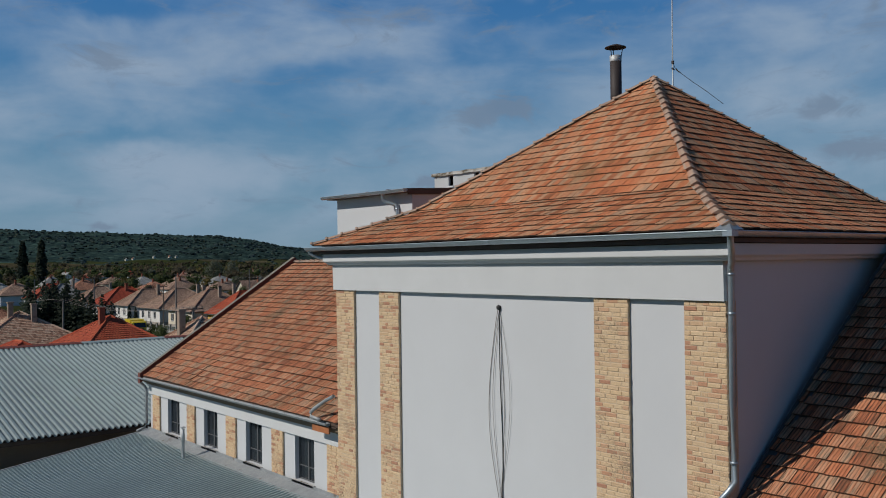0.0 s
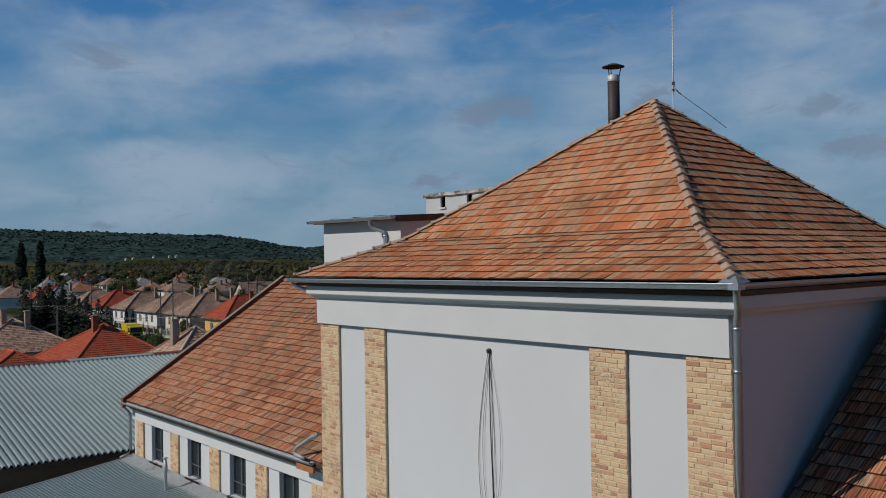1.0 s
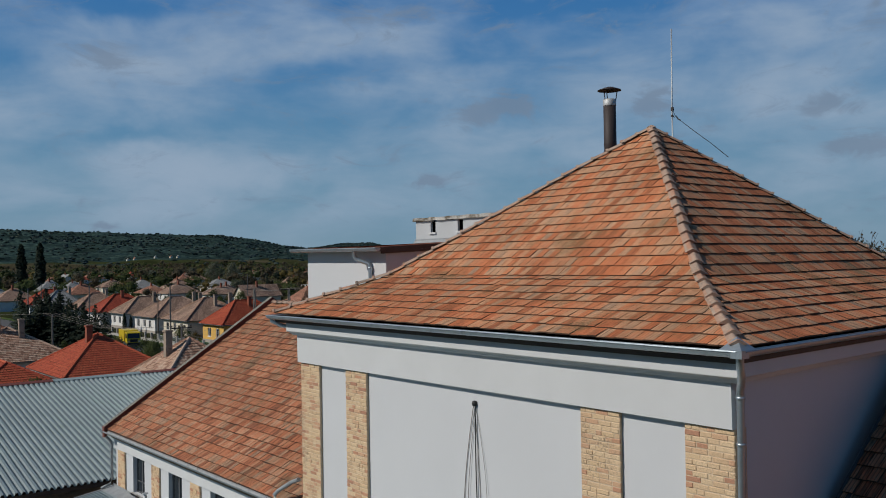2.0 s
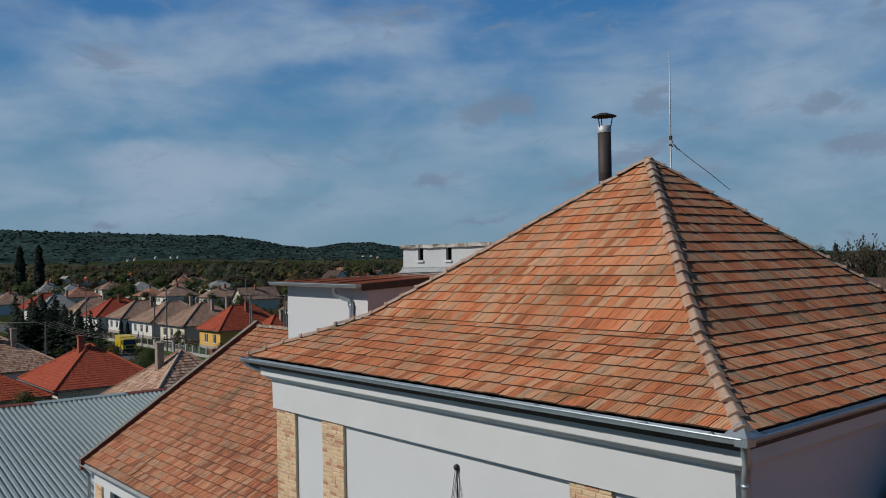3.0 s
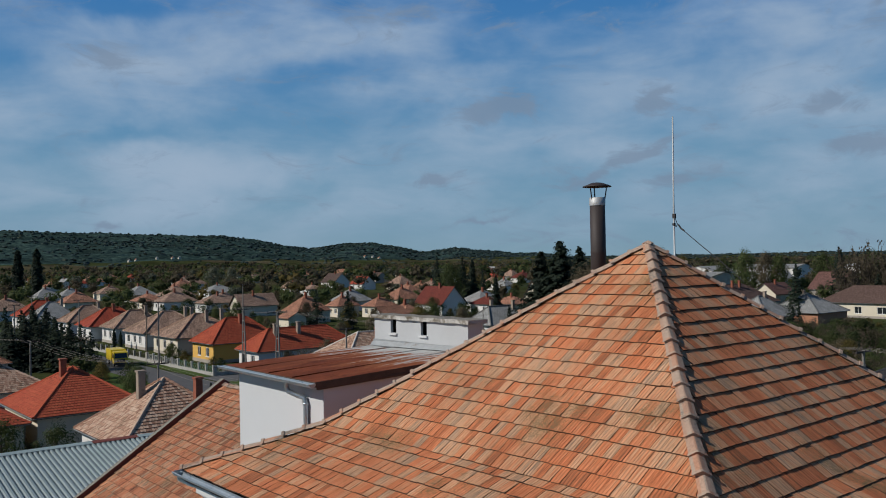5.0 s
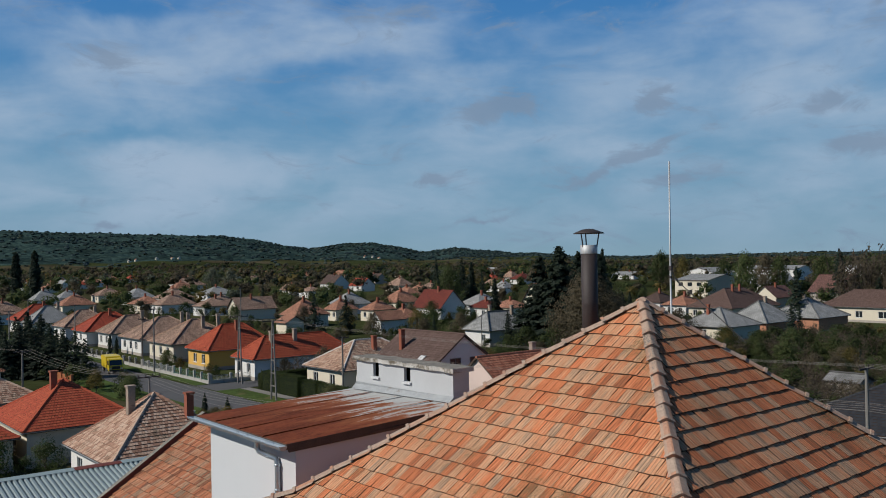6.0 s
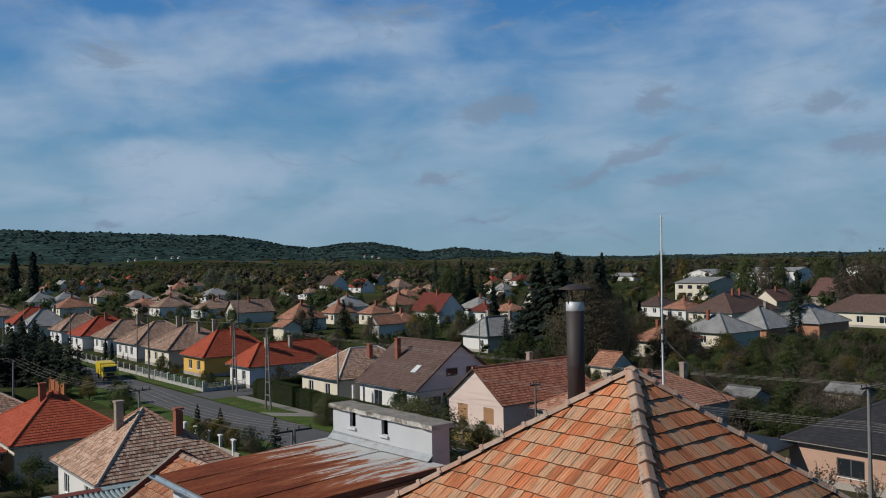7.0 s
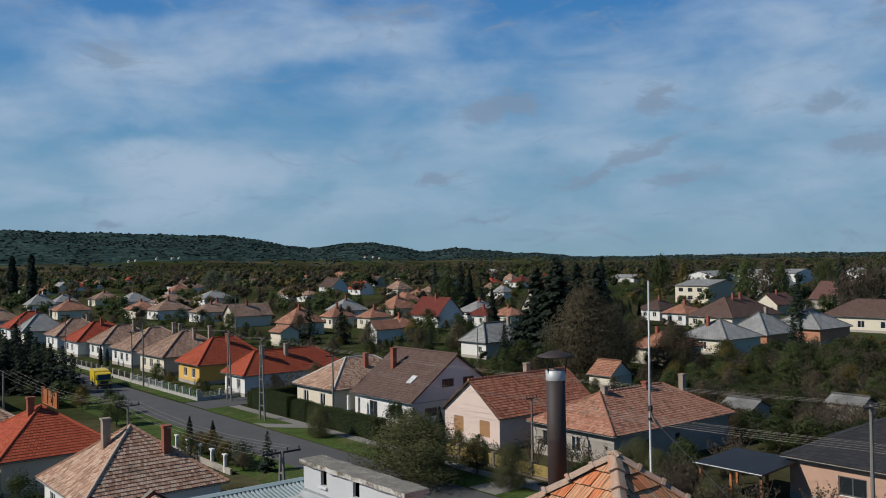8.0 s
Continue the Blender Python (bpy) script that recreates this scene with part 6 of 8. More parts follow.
house(-99.5, -88.5, 7.5, 18.5, 2.9, 6.0, "hip_y", R_OLD, W_WHITE, "white house with faded beige-brown roof tiles", TWO, stacks=((0.5, -1.0, 7.1, None), (1.6, 1.0, 6.9, None)))
house(-128, -117, 9, 21, 2.9, 6.2, "hip_y", R_ORANGE, W_WHITE, "white house with a faded orange tile roof", TWO, stacks=((0.6, 0, 7.0, None),))
# the new dark-roofed house and its carport
house(-34.0, -17.5, 56.0, 68.0, 3.0, 6.1, "hip_x", R_BLACK, W_PALE_BRICK, "pinkish brick house with a black tile roof", ((3.6, 2.0, 0.9, 1.3, "dark"), (8.2, 1.6, 0.9, 1.4, "shutter"), (12.2, 1.6, 0.9, 1.3, "dark")), (), ())
house(-37.2, -30.0, 68.2, 74.6, 2.2, 3.6, "hip_x", R_BLACK, W_PALE_BRICK, "rear part of the black-roofed brick house", (), (), ())
# behind the street
house(-122.8, -115.2, 98.5, 109.5, 2.9, 6.0, "hip_y", R_GREY, W_WHITE, "white house with a pale grey hipped roof", ((4.6, 1.0, 1.0, 1.2, "white"),), stacks=((-1.6, -0.6, 7.1, None), (0.8, 2.6, 7.0, None)), hip=0.75)
house(-79.4, -75.2, 84.8, 89.4, 2.1, 3.9, "gable_x", R_ORANGE, W_CREAM, "small shed with a faded orange tile roof", (), stacks=(), over=0.25, plinth=False)
house(-98.5, -88.0, 129.0, 140.0, 2.9, 6.0, "hip_x", R_GREY, W_CREAM, "low house with a grey slate roof", TWO, stacks=((-1.0, -2.0, 6.6, CHIMNEY_BRICK),))
house(-97.2, -88.2, 141.5, 152.0, 2.9, 6.6, "hip_y", R_GREY, W_BRICK, "brick house with a grey hipped roof", TWO, stacks=((0.3, 1.0, 7.5, None),))
house(-99.0, -87.3, 158.0, 170.0, 2.9, 6.5, "hip_y", R_GREY, W_BRICK, "orange brick house with a pale grey hipped roof", TWO, stacks=((-0.6, 0.0, 7.2, None),))
house(-131.0, -118.2, 175.6, 196.0, 2.9, 7.2, "hip_y", R_BROWN, W_CREAM, "broad house with a dark brown tile roof", TWO, stacks=((1.0, -2.0, 8.2, CHIMNEY_BRICK), (1.0, 1.0, 8.2, CHIMNEY_BRICK)))
house(-104.5, -85.0, 188.5, 200.0, 3.3, 6.9, "hip_x", R_BROWN, W_CREAM, "long cream house with a dark brown roof", ((8.0, 1.6, 1.0, 1.5, "white"), (13.0, 2.2, 1.0, 1.5, "white")), stacks=())
house(-148.0, -135.5, 260.0, 276.0, 3.0, 8.4, "gable_x", R_DULL, W_GREY, "tall house with a dull red-brown gabled roof", (), stacks=((1.0, 0.0, 9.6, CHIMNEY_BRICK),))
house(-95.5, -87.5, 112.0, 122.0, 2.6, 5.2, "hip_y", R_ORANGE, W_CREAM, "house with a patchy orange tile roof among trees", (), stacks=((-0.5, -1.5, 5.9, CHIMNEY_BRICK),))


def town_house(x, y, w, hr, roof, wall, label, kind="hip_y", d=None, ze=2.9, turn=0.0, stack=True):
    d = d or w * 1.15
    house(x - w, x, y, y + d, ze, max(hr, ze + 1.4), kind, roof, wall, label, ((w * 0.2, 1.2, 1.0, 1.3, "white"), (w * 0.6, 1.2, 1.0, 1.3, "white")) if w > 5.5 else (),
          stacks=((0.6, -0.5, hr + 0.9, CHIMNEY_BRICK),) if stack else (), turn=turn, far=True, plinth=False)


GREY_L, OR_L, BR_L, RED_L, MA_L = ("white house with a grey roof", "house with a faded orange tile roof", "house with a brown tile roof",
                                   "house with a red tile roof", "house with a dark red tile roof")
town_house(-347, 116, 12.2, 6.6, R_GREY, W_WHITE, GREY_L, "hip_x", 11)
town_house(-283, 97, 11.6, 5.4, R_ORANGE, W_CREAM, OR_L, "hip_x", 9)
town_house(-323, 121, 13.3, 6.7, R_OLD, W_WHITE, BR_L, "hip_y", 12)
town_house(-272, 100, 10.0, 6.1, R_OLD, W_WHITE, BR_L, "hip_y", 12)
town_house(-268, 116, 7.0, 5.4, R_OLD, W_WHITE, BR_L)
town_house(-249, 104, 9.0, 5.4, R_OLD, W_WHITE, BR_L, "hip_y", 12)
town_house(-347, 148, 12.1, 5.9, R_GREY, W_WHITE, GREY_L)
town_house(-222, 102, 7.4, 6.2, R_OLD, W_CREAM, "cream gabled house with a brown tile roof", "gable_y", 12)
town_house(-385, 116, 10.5, 6.0, R_OLD, W_CREAM, BR_L)
town_house(-372, 97, 8.0, 6.0, R_GREY, W_WHITE, GREY_L)
town_house(-355, 83, 9.0, 7.0, R_GREY, W_WHITE, GREY_L)
town_house(-300, 78, 10.0, 6.2, R_ORANGE, W_CREAM, OR_L)
town_house(-262, 48, 10.0, 6.3, R_OLD, W_WHITE, BR_L)
town_house(-286, 48, 10.0, 6.3, R_GREY, W_WHITE, GREY_L)
town_house(-164, 85, 5.3, 4.2, R_ORANGE, W_CREAM, "small cream outbuilding with orange tiles", "gable_x", 5, stack=False)
town_house(-185, 99, 8.4, 6.5, R_ORANGE, W_CREAM, OR_L)
town_house(-425, 256, 15, 8.0, R_BROWN, W_WHITE, "white gabled house with a dark roof", "gable_x", 11)
town_house(-377, 243, 12, 6.8, R_RED, W_WHITE, "white gabled house with a red roof", "gable_x", 9)
town_house(-480, 321, 18, 7.0, R_BROWN, W_GREY, "long house with a dark roof", "gable_x", 11)
town_house(-357, 252, 12.5, 6.9, R_OLD, W_CREAM, BR_L, "hip_x", 10)
town_house(-245, 175, 11.6, 6.3, R_ORANGE, W_CREAM, OR_L, "hip_x", 9)
town_house(-178, 137, 12.5, 7.6, R_MAROON, W_WHITE, "white gabled house with a dark red roof", "gable_x", 9)
town_house(-170, 146, 8.0, 4.8, R_MAROON, W_WHITE, MA_L, "hip_x", 6)
town_house(-220, 134, 9.0, 6.3, R_GREY, W_WHITE, GREY_L)
town_house(-216, 150, 9.0, 6.4, R_ORANGE, W_CREAM, OR_L)
town_house(-188, 123, 6.8, 5.2, R_ORANGE, W_CREAM, OR_L)
town_house(-198, 118, 6.5, 5.6, R_ORANGE, W_CREAM, OR_L)
town_house(-157, 110, 7.0, 5.0, R_ORANGE, W_CREAM, OR_L, "hip_x", 5.5)
town_house(-154, 102, 4.4, 4.8, R_ORANGE, W_WHITE, "small white outbuilding with orange tiles", "gable_y", 7, stack=False)
town_house(-183, 154, 9.3, 5.8, R_GREY, W_WHITE, GREY_L)
town_house(-165, 150, 9.0, 4.8, R_ORANGE, W_CREAM, OR_L, "hip_x", 7)
town_house(-177, 172, 8.0, 8.2, R_MAROON, W_CREAM, "cream gabled house with a dark red roof", "gable_y", 11)
town_house(-280, 274, 9.0, 5.6, R_ORANGE, W_CREAM, OR_L)
town_house(-380, 356, 11.3, 6.5, R_MAROON, W_WHITE, MA_L)
town_house(-362, 362, 10, 7.0, R_OLD, W_WHITE, BR_L)
town_house(-465, 405, 11, 7.8, R_BROWN, W_WHITE, BR_L, "gable_x", 9)
town_house(-137, 225, 8.0, 6.2, R_DULL, W_CREAM, "cream gabled house with a red roof", "gable_y", 11)
town_house(-216, 360, 9.5, 6.8, R_GREY, W_WHITE, GREY_L, "gable_y", 11)
town_house(-135, 181, 8.0, 5.3, R_ORANGE, W_WHITE, OR_L)
town_house(-150, 190, 8.0, 5.6, R_BROWN, W_WHITE, BR_L)
town_house(-135, 286, 11, 7.4, R_BROWN, W_CREAM, BR_L, "gable_y", 10)
town_house(-597, 536, 24, 7.2, R_GREY, W_WHITE, "long pale building with a low roof", "gable_x", 12, stack=False)
town_house(-590, 286, 12.5, 6.6, R_OLD, W_CREAM, BR_L)
town_house(-577, 227, 15, 6.2, R_OLD, W_WHITE, BR_L)
town_house(-665, 193, 13, 7.2, R_ORANGE, W_WHITE, OR_L)
town_house(-575, 152, 13.6, 7.2, R_GREY, W_WHITE, GREY_L, "gable_x", 10)
town_house(-560, 140, 9, 6.6, R_ORANGE, W_CREAM, OR_L)
town_house(-748, 232, 16, 7.6, R_ORANGE, W_WHITE, OR_L)
town_house(-635, 396, 26, 7.8, R_ORANGE, W_CREAM, OR_L, "hip_x", 11)
town_house(-653, 467, 12, 6.6, R_ORANGE, W_CREAM, OR_L)
town_house(-505, 205, 11, 6.6, R_OLD, W_WHITE, BR_L)
town_house(-450, 175, 11, 6.4, R_ORANGE, W_WHITE, OR_L)
for k, (off, r) in enumerate(((-19.7, 1780), (-19.3, 1800), (-18.1, 1830), (-17.2, 1790), (-16.8, 1815), (-5.4, 2080), (-4.9, 2130), (-4.5, 2100))):
    a = VIEW - radians(off)
    x, y = 2 + r * math.cos(a), -3 + r * math.sin(a)
    far_house = house(x, x + 6.5, y, y + 6, 2.8, 5.2, "gable_x", R_ORANGE if k % 2 else R_GREY, W_CREAM, "small cream house high on the far hillside", far=True, plinth=False)
    far_house.location.z = ground_height(x + 3, y + 3) - 0.3
    MEADOWS.append((x - 24 * math.cos(a), y - 24 * math.sin(a), 34, 34))
FAR = {"O": (R_ORANGE, W_CREAM, OR_L), "P": (R_OLD, W_WHITE, BR_L), "G": (R_GREY, W_WHITE, GREY_L), "R": (R_RED, W_WHITE, RED_L), "W": (R_GREY, W_WHITE, "long white building with a low pale roof")}
for x, y, w, hr, k in ((-685, 387, 9, 5.5, "O"), (-655, 393, 11, 6, "O"), (-759, 544, 12, 7, "O"), (-356, 191, 11, 5.5, "P"), (-335, 189, 10, 5, "P"), (-448, 359, 9, 6.5, "G"),
                       (-426, 391, 11, 7, "P"), (-387, 340, 11, 6.5, "R"), (-308, 270, 9, 6, "P"), (-278, 250, 8, 6, "G"), (-902, 239, 11, 6.5, "O"), (-754, 210, 12, 6.5, "R"),
                       (-794, 270, 12, 6.5, "R"), (-623, 177, 9, 6, "R"), (-729, 158, 9, 7, "G"), (-609, 140, 9, 6.5, "G"), (-837, 395, 11, 6.5, "O"), (-304, 231, 11, 5.5, "P"),
                       (-268, 198, 11, 6, "O"), (-357, 398, 9, 6, "G"), (-379, 455, 20, 5, "W"), (-930, 475, 10, 6, "O"), (-849, 350, 10, 6, "O"), (-486, 478, 10, 6, "R")):
    roof, wall, words = FAR[k]
    town_house(x, y, w, hr, roof, wall, words, "gable_x" if k == "W" or (x + y) % 3 == 0 else "hip_y" if x % 2 else "hip_x", w * 0.8)
house(-53.6, -49.6, 76.6, 80.2, 1.9, 2.7, "gable_x", R_SHEET, W_GREY, "low garden shed with a grey cement sheet roof", (), stacks=(), over=0.2, plinth=False)
house(-47.6, -43.4, 86.6, 90.0, 1.9, 2.6, "gable_x", R_SHEET, W_GREY, "low garden shed with a grey cement sheet roof", (), stacks=(), over=0.2, plinth=False)
# works halls and the two-storey block beyond the gardens
house(-205, -190, 268, 290, 6.2, 8.2, "gable_x", R_GREY, W_CREAM, "two-storey cream block with a low grey roof", ((1.5, 2.0, 1.2, 1.4, "dark"), (5.5, 2.0, 1.2, 1.4, "dark"), (9.5, 2.0, 1.2, 1.4, "dark"), (1.5, 2.0, 4.0, 1.4, "dark"), (5.5, 2.0, 4.0, 1.4, "dark"), (9.5, 2.0, 4.0, 1.4, "dark")), far=True, plinth=False)
house(-222, -196, 312, 330, 3.2, 4.6, "gable_x", R_GREY, W_WHITE, "flat store with a pale roof", (), far=True, plinth=False)
house(-318, -296, 424, 446, 5.0, 8.0, "gable_y", R_GREY, W_WHITE, "white works hall with a pale roof", (), far=True, plinth=False)
house(-312, -270, 462, 486, 6.0, 8.2, "gable_x", R_GREY, W_WHITE, "long white works hall among trees", (), far=True, plinth=False)
house(-262, -236, 500, 520, 6.0, 8.0, "gable_x", R_GREY, W_WHITE, "white works hall among far trees", (), far=True, plinth=False)


# ---------------------------------------------------------------- trees
def card(g, p, size, rnd, flat_bias=0.0, out=None):
    """One leaf clump: a small bent leaf, turned more or less outwards."""
    n = Vector((rnd.gauss(0, 1), rnd.gauss(0, 1), rnd.gauss(0, 1) + flat_bias))
    if out is not None:
        n = n * 0.32 + out * 1.25
    n.normalize()
    a = n.orthogonal().normalized()
    a.rotate(Matrix.Rotation(rnd.uniform(0, 6.28), 3, n))
    b = n.cross(a)
    s = size * rnd.uniform(0.6, 1.3)
    k = len(g.v)
    g.v.extend((tuple(p - a * s - b * s * 0.35), tuple(p + b * s * 0.75 + n * s * 0.2), tuple(p + a * s - b * s * 0.25), tuple(p - b * s * 0.9 + n * s * 0.15)))
    g.f.append((k, k + 3, k + 2, k + 1))
    g.uv.append([(0, 0)] * 4)
    g.mi.append(0)


PHI = (1 + 5 ** 0.5) / 2
LUMP_V = [Vector(p).normalized() for p in ((-1, PHI, 0), (1, PHI, 0), (-1, -PHI, 0), (1, -PHI, 0), (0, -1, PHI), (0, 1, PHI), (0, -1, -PHI), (0, 1, -PHI), (PHI, 0, -1), (PHI, 0, 1), (-PHI, 0, -1), (-PHI, 0, 1))]
LUMP_F = [(i, j, k) for i in range(12) for j in range(i + 1, 12) for k in range(j + 1, 12)
          if max((LUMP_V[i] - LUMP_V[j]).length, (LUMP_V[j] - LUMP_V[k]).length, (LUMP_V[i] - LUMP_V[k]).length) < 1.2]
LUMP_F = [f if (LUMP_V[f[1]] - LUMP_V[f[0]]).cross(LUMP_V[f[2]] - LUMP_V[f[0]]).dot(LUMP_V[f[0]]) > 0 else f[::-1] for f in LUMP_F]


def lump(g, p, r, rnd, squash=0.85):
    """The dense inside of a leaf clump: an uneven many-sided lump."""
    base = len(g.v)
    for q in LUMP_V:
        k = r * rnd.uniform(0.7, 1.2)
        g.v.append((p.x + q.x * k, p.y + q.y * k, p.z + q.z * k * squash))
    for f in LUMP_F:
        g.f.append(tuple(base + i for i in f))
        g.uv.append([(0, 0)] * 3)
        g.mi.append(0)


def limb(g, a, b, r0, r1, rnd, bend=0.12, n=5, seg=4):
    a, b = Vector(a), Vector(b)
    ln = (b - a).length
    off = Vector((rnd.uniform(-1, 1), rnd.uniform(-1, 1), rnd.uniform(-0.3, 0.6))) * bend * ln
    pts = [a.lerp(b, k / seg) + off * math.sin(math.pi * k / seg) for k in range(seg + 1)]
    g.tube(pts, r0, n, 0, r1, False)


def make_broadleaf(seed, mat, label, leaves=1500, size=0.26, spread=0.42, base=0.22, name="broadleaf_tree", clumps=22, category="tree"):
    """A tree one unit of 10 m high: trunk, limbs and clumps of leaves at the limbs' ends."""
    rnd = random.Random(seed)
    t = thing(name, (0, 0, 0), label, category)
    g, c = Geo(), Geo()
    H = 10.0
    limb(g, (0, 0, -0.2), (rnd.uniform(-0.4, 0.4), rnd.uniform(-0.4, 0.4), H * 0.62), 0.24, 0.07, rnd, 0.04, 8, 6)
    for k in range(clumps):
        q = (k + 0.5) / clumps
        z = H * (base + (0.95 - base) * q)
        rr = H * spread * math.sin(math.pi * min(1.0, 0.18 + 0.80 * q)) * rnd.uniform(0.35, 1.0)
        a = k * 2.4 + rnd.uniform(-0.5, 0.5)
        p = Vector((rr * math.cos(a), rr * math.sin(a), z))
        limb(g, (0, 0, max(H * 0.12, z * 0.62 - 0.8)), p, 0.075, 0.02, rnd, 0.1, 5, 4)
        cr = H * rnd.uniform(0.09, 0.15) * (spread / 0.42) ** 0.5
        for _ in range(leaves // clumps):
            d = Vector((rnd.gauss(0, 1), rnd.gauss(0, 1), rnd.gauss(0, 0.8)))
            d = d.normalized() * (rnd.random() ** 0.45)
            q = p + d * cr * 1.5
            o = (d * 0.75 + (q - Vector((0, 0, H * 0.5))) / (H * 0.4) * 0.6)
            card(c, q, size, rnd, 0.25, o)
    part("trunk", g, BARK, t)
    part("crown", c, mat, t)
    return t


def make_conifer(seed, mat, label, name="spruce", width=0.22, tiers=26, size=0.30, per=34, low=0.05, ragged=0.25):
    rnd = random.Random(seed)
    t = thing(name, (0, 0, 0), label, "conifer")
    g, c = Geo(), Geo()
    H = 10.0
    g.tube([(0, 0, -0.2), (0.03, 0, H * 0.5), (0, 0, H * 0.98)], 0.17, 7, 0, 0.02, False)
    for k in range(tiers):
        q = (k + 0.5) / tiers
        z = H * (low + (0.99 - low) * q)
        reach = H * width * (1 - q) ** 0.85 * rnd.uniform(1 - ragged, 1 + ragged * 0.6) + 0.10
        arms = 7 if q < 0.8 else 5
        for j in range(arms):
            a = rnd.uniform(0, 6.28)
            ln = reach * rnd.uniform(0.65, 1.08)
            for _ in range(max(2, int(per * (1 - q * 0.75) / arms))):
                s = rnd.random() ** 0.7
                p = Vector((math.cos(a) * ln * s, math.sin(a) * ln * s, z - 0.28 * ln * s + rnd.gauss(0, 0.09)))
                p += Vector((rnd.gauss(0, 0.10), rnd.gauss(0, 0.10), 0)) * (0.5 + ln * 0.5)
                card(c, p, size * (1.0 - 0.45 * q), rnd, 0.5, Vector((math.cos(a), math.sin(a), 0.55)))
    part("trunk", g, BARK, t)
    part("crown", c, mat, t)
    return t


def make_column(seed, mat, label, name, width, leaves=1100, size=0.24, tip=0.5):
    """Poplars and thujas: a narrow dense crown, widest low down."""
    rnd = random.Random(seed)
    t = thing(name, (0, 0, 0), label, "tree")
    g, c = Geo(), Geo()
    g.tube([(0, 0, -0.2), (0, 0, 6.0)], 0.14, 6, 0, 0.04, False)
    for _ in range(leaves):
        q = rnd.random() ** 0.9
        r = 10 * width * (math.sin(math.pi * min(1, 0.22 + 0.78 * q)) ** tip) * (0.75 + 0.25 * math.sin(q * 23 + seed) * rnd.random())
        a, s = rnd.uniform(0, 6.28), rnd.random() ** 0.35
        card(c, Vector((r * s * math.cos(a), r * s * math.sin(a), 0.25 + 9.6 * q)), size, rnd, 0.2, Vector((math.cos(a), math.sin(a), 0.3)))
    part("trunk", g, BARK, t)
    part("crown", c, mat, t)
    return t


def make_bare(seed, label):
    """A leafless shrub: many thin bent stems with a few last leaves."""
    rnd = random.Random(seed)
    t = thing("bare_shrub", (0, 0, 0), label, "shrub")
    g, c = Geo(), Geo()
    for k in range(16):
        a, r = rnd.uniform(0, 6.28), rnd.uniform(1.5, 4.5)
        p = Vector((r * math.cos(a), r * math.sin(a), rnd.uniform(6, 10)))
        limb(g, (rnd.uniform(-0.5, 0.5), rnd.uniform(-0.5, 0.5), -0.1), p, 0.09, 0.03, rnd, 0.12, 4, 5)
        for j in range(6):
            b = p * rnd.uniform(0.4, 0.95)
            e = b + Vector((rnd.uniform(-1.6, 1.6), rnd.uniform(-1.6, 1.6), rnd.uniform(0.3, 2.0)))
            limb(g, b, e, 0.04, 0.015, rnd, 0.1, 3, 3)
            for _ in range(5):
                card(c, b.lerp(e, rnd.random()) + Vector((rnd.gauss(0, 0.2), rnd.gauss(0, 0.2), rnd.gauss(0, 0.2))), 0.2, rnd)
    part("branchwork", g, BARK, t)
    part("leafage", c, LEAF_BROWN, t)["kind"] = "stuff"
    return t


LIBRARY = {}


def plant(kind, x, y, h, width=1.0, turn=None):
    """Sets a tree of that kind with its height; the first of a kind is built, the others are copies of it."""
    rnd = random.Random(int(x * 13 + y * 7))
    k = (kind, rnd.randrange(3) if kind in ("green", "brown", "spruce", "yellow") else rnd.randrange(2))
    m = Matrix.LocRotScale((x, y, 0), Euler((0, 0, radians(rnd.uniform(0, 360) if turn is None else turn))), (h / 10 * width, h / 10 * width, h / 10))
    if k not in LIBRARY:
        s = 200 + 10 * len(LIBRARY)
        LIBRARY[k] = {
            "green": lambda: make_broadleaf(s, LEAF, "leafy green tree in autumn light", 3800, 0.19),
            "yellow": lambda: make_broadleaf(s, LEAF_YELLOW, "small tree with yellowing autumn leaves", 3200, 0.18),
            "brown": lambda: make_broadleaf(s, LEAF_BROWN, "tree with thinning brown autumn leaves", 3600, 0.17),
            "silver": lambda: make_broadleaf(s, LEAF_GREY, "silvery willow with a round crown", 1500),
            "spruce": lambda: make_conifer(s, NEEDLE, "dark green spruce with drooping branches", "spruce", 0.24, 28, 0.26, 70),
            "pine": lambda: make_conifer(s, NEEDLE, "tall dark broad-crowned conifer", "pine", 0.29, 40, 0.19, 420, 0.08, 0.45),
            "poplar": lambda: make_column(s, NEEDLE, "tall dark columnar poplar", "poplar", 0.085, 1300),
            "thuja": lambda: make_column(s, NEEDLE, "narrow dark green thuja", "thuja", 0.16, 1100, 0.26, 0.8),
            "garden": lambda: make_broadleaf(s, LEAF_OLIVE, "broad olive-green shrubby tree with thin autumn foliage", 16000, 0.10, 0.46, 0.06, "broadleaf_tree", 56),
            "oak": lambda: make_broadleaf(s, LEAF_BROWN, "broad dense tree with brown-olive autumn leaves", 22000, 0.10, 0.46, 0.16, "broadleaf_tree", 70),
            "shrub": lambda: make_broadleaf(s, HEDGE, "dense green garden shrub", 2200, 0.24, 0.55, 0.08, "shrub", 18, "shrub"),
            "bare": lambda: make_bare(s, "leafless brown garden shrub"),
        }[kind]()
        LIBRARY[k].matrix_basis = m
        LIBRARY[k].scale = (h / 10 * width, h / 10 * width, h / 10)
        return LIBRARY[k]
    src = LIBRARY[k]
    keep = src.scale.copy()
    src.scale = (1, 1, 1)
    ob = copy_thing(src, m)
    src.scale = keep
    return ob


def clear(x, y, pad=0.0):
    return not any(a - pad < x < b + pad and c - pad < y < d + pad for a, b, c, d in BUILT) and not (32.5 - pad < y < 47.5 + pad and x > -340)


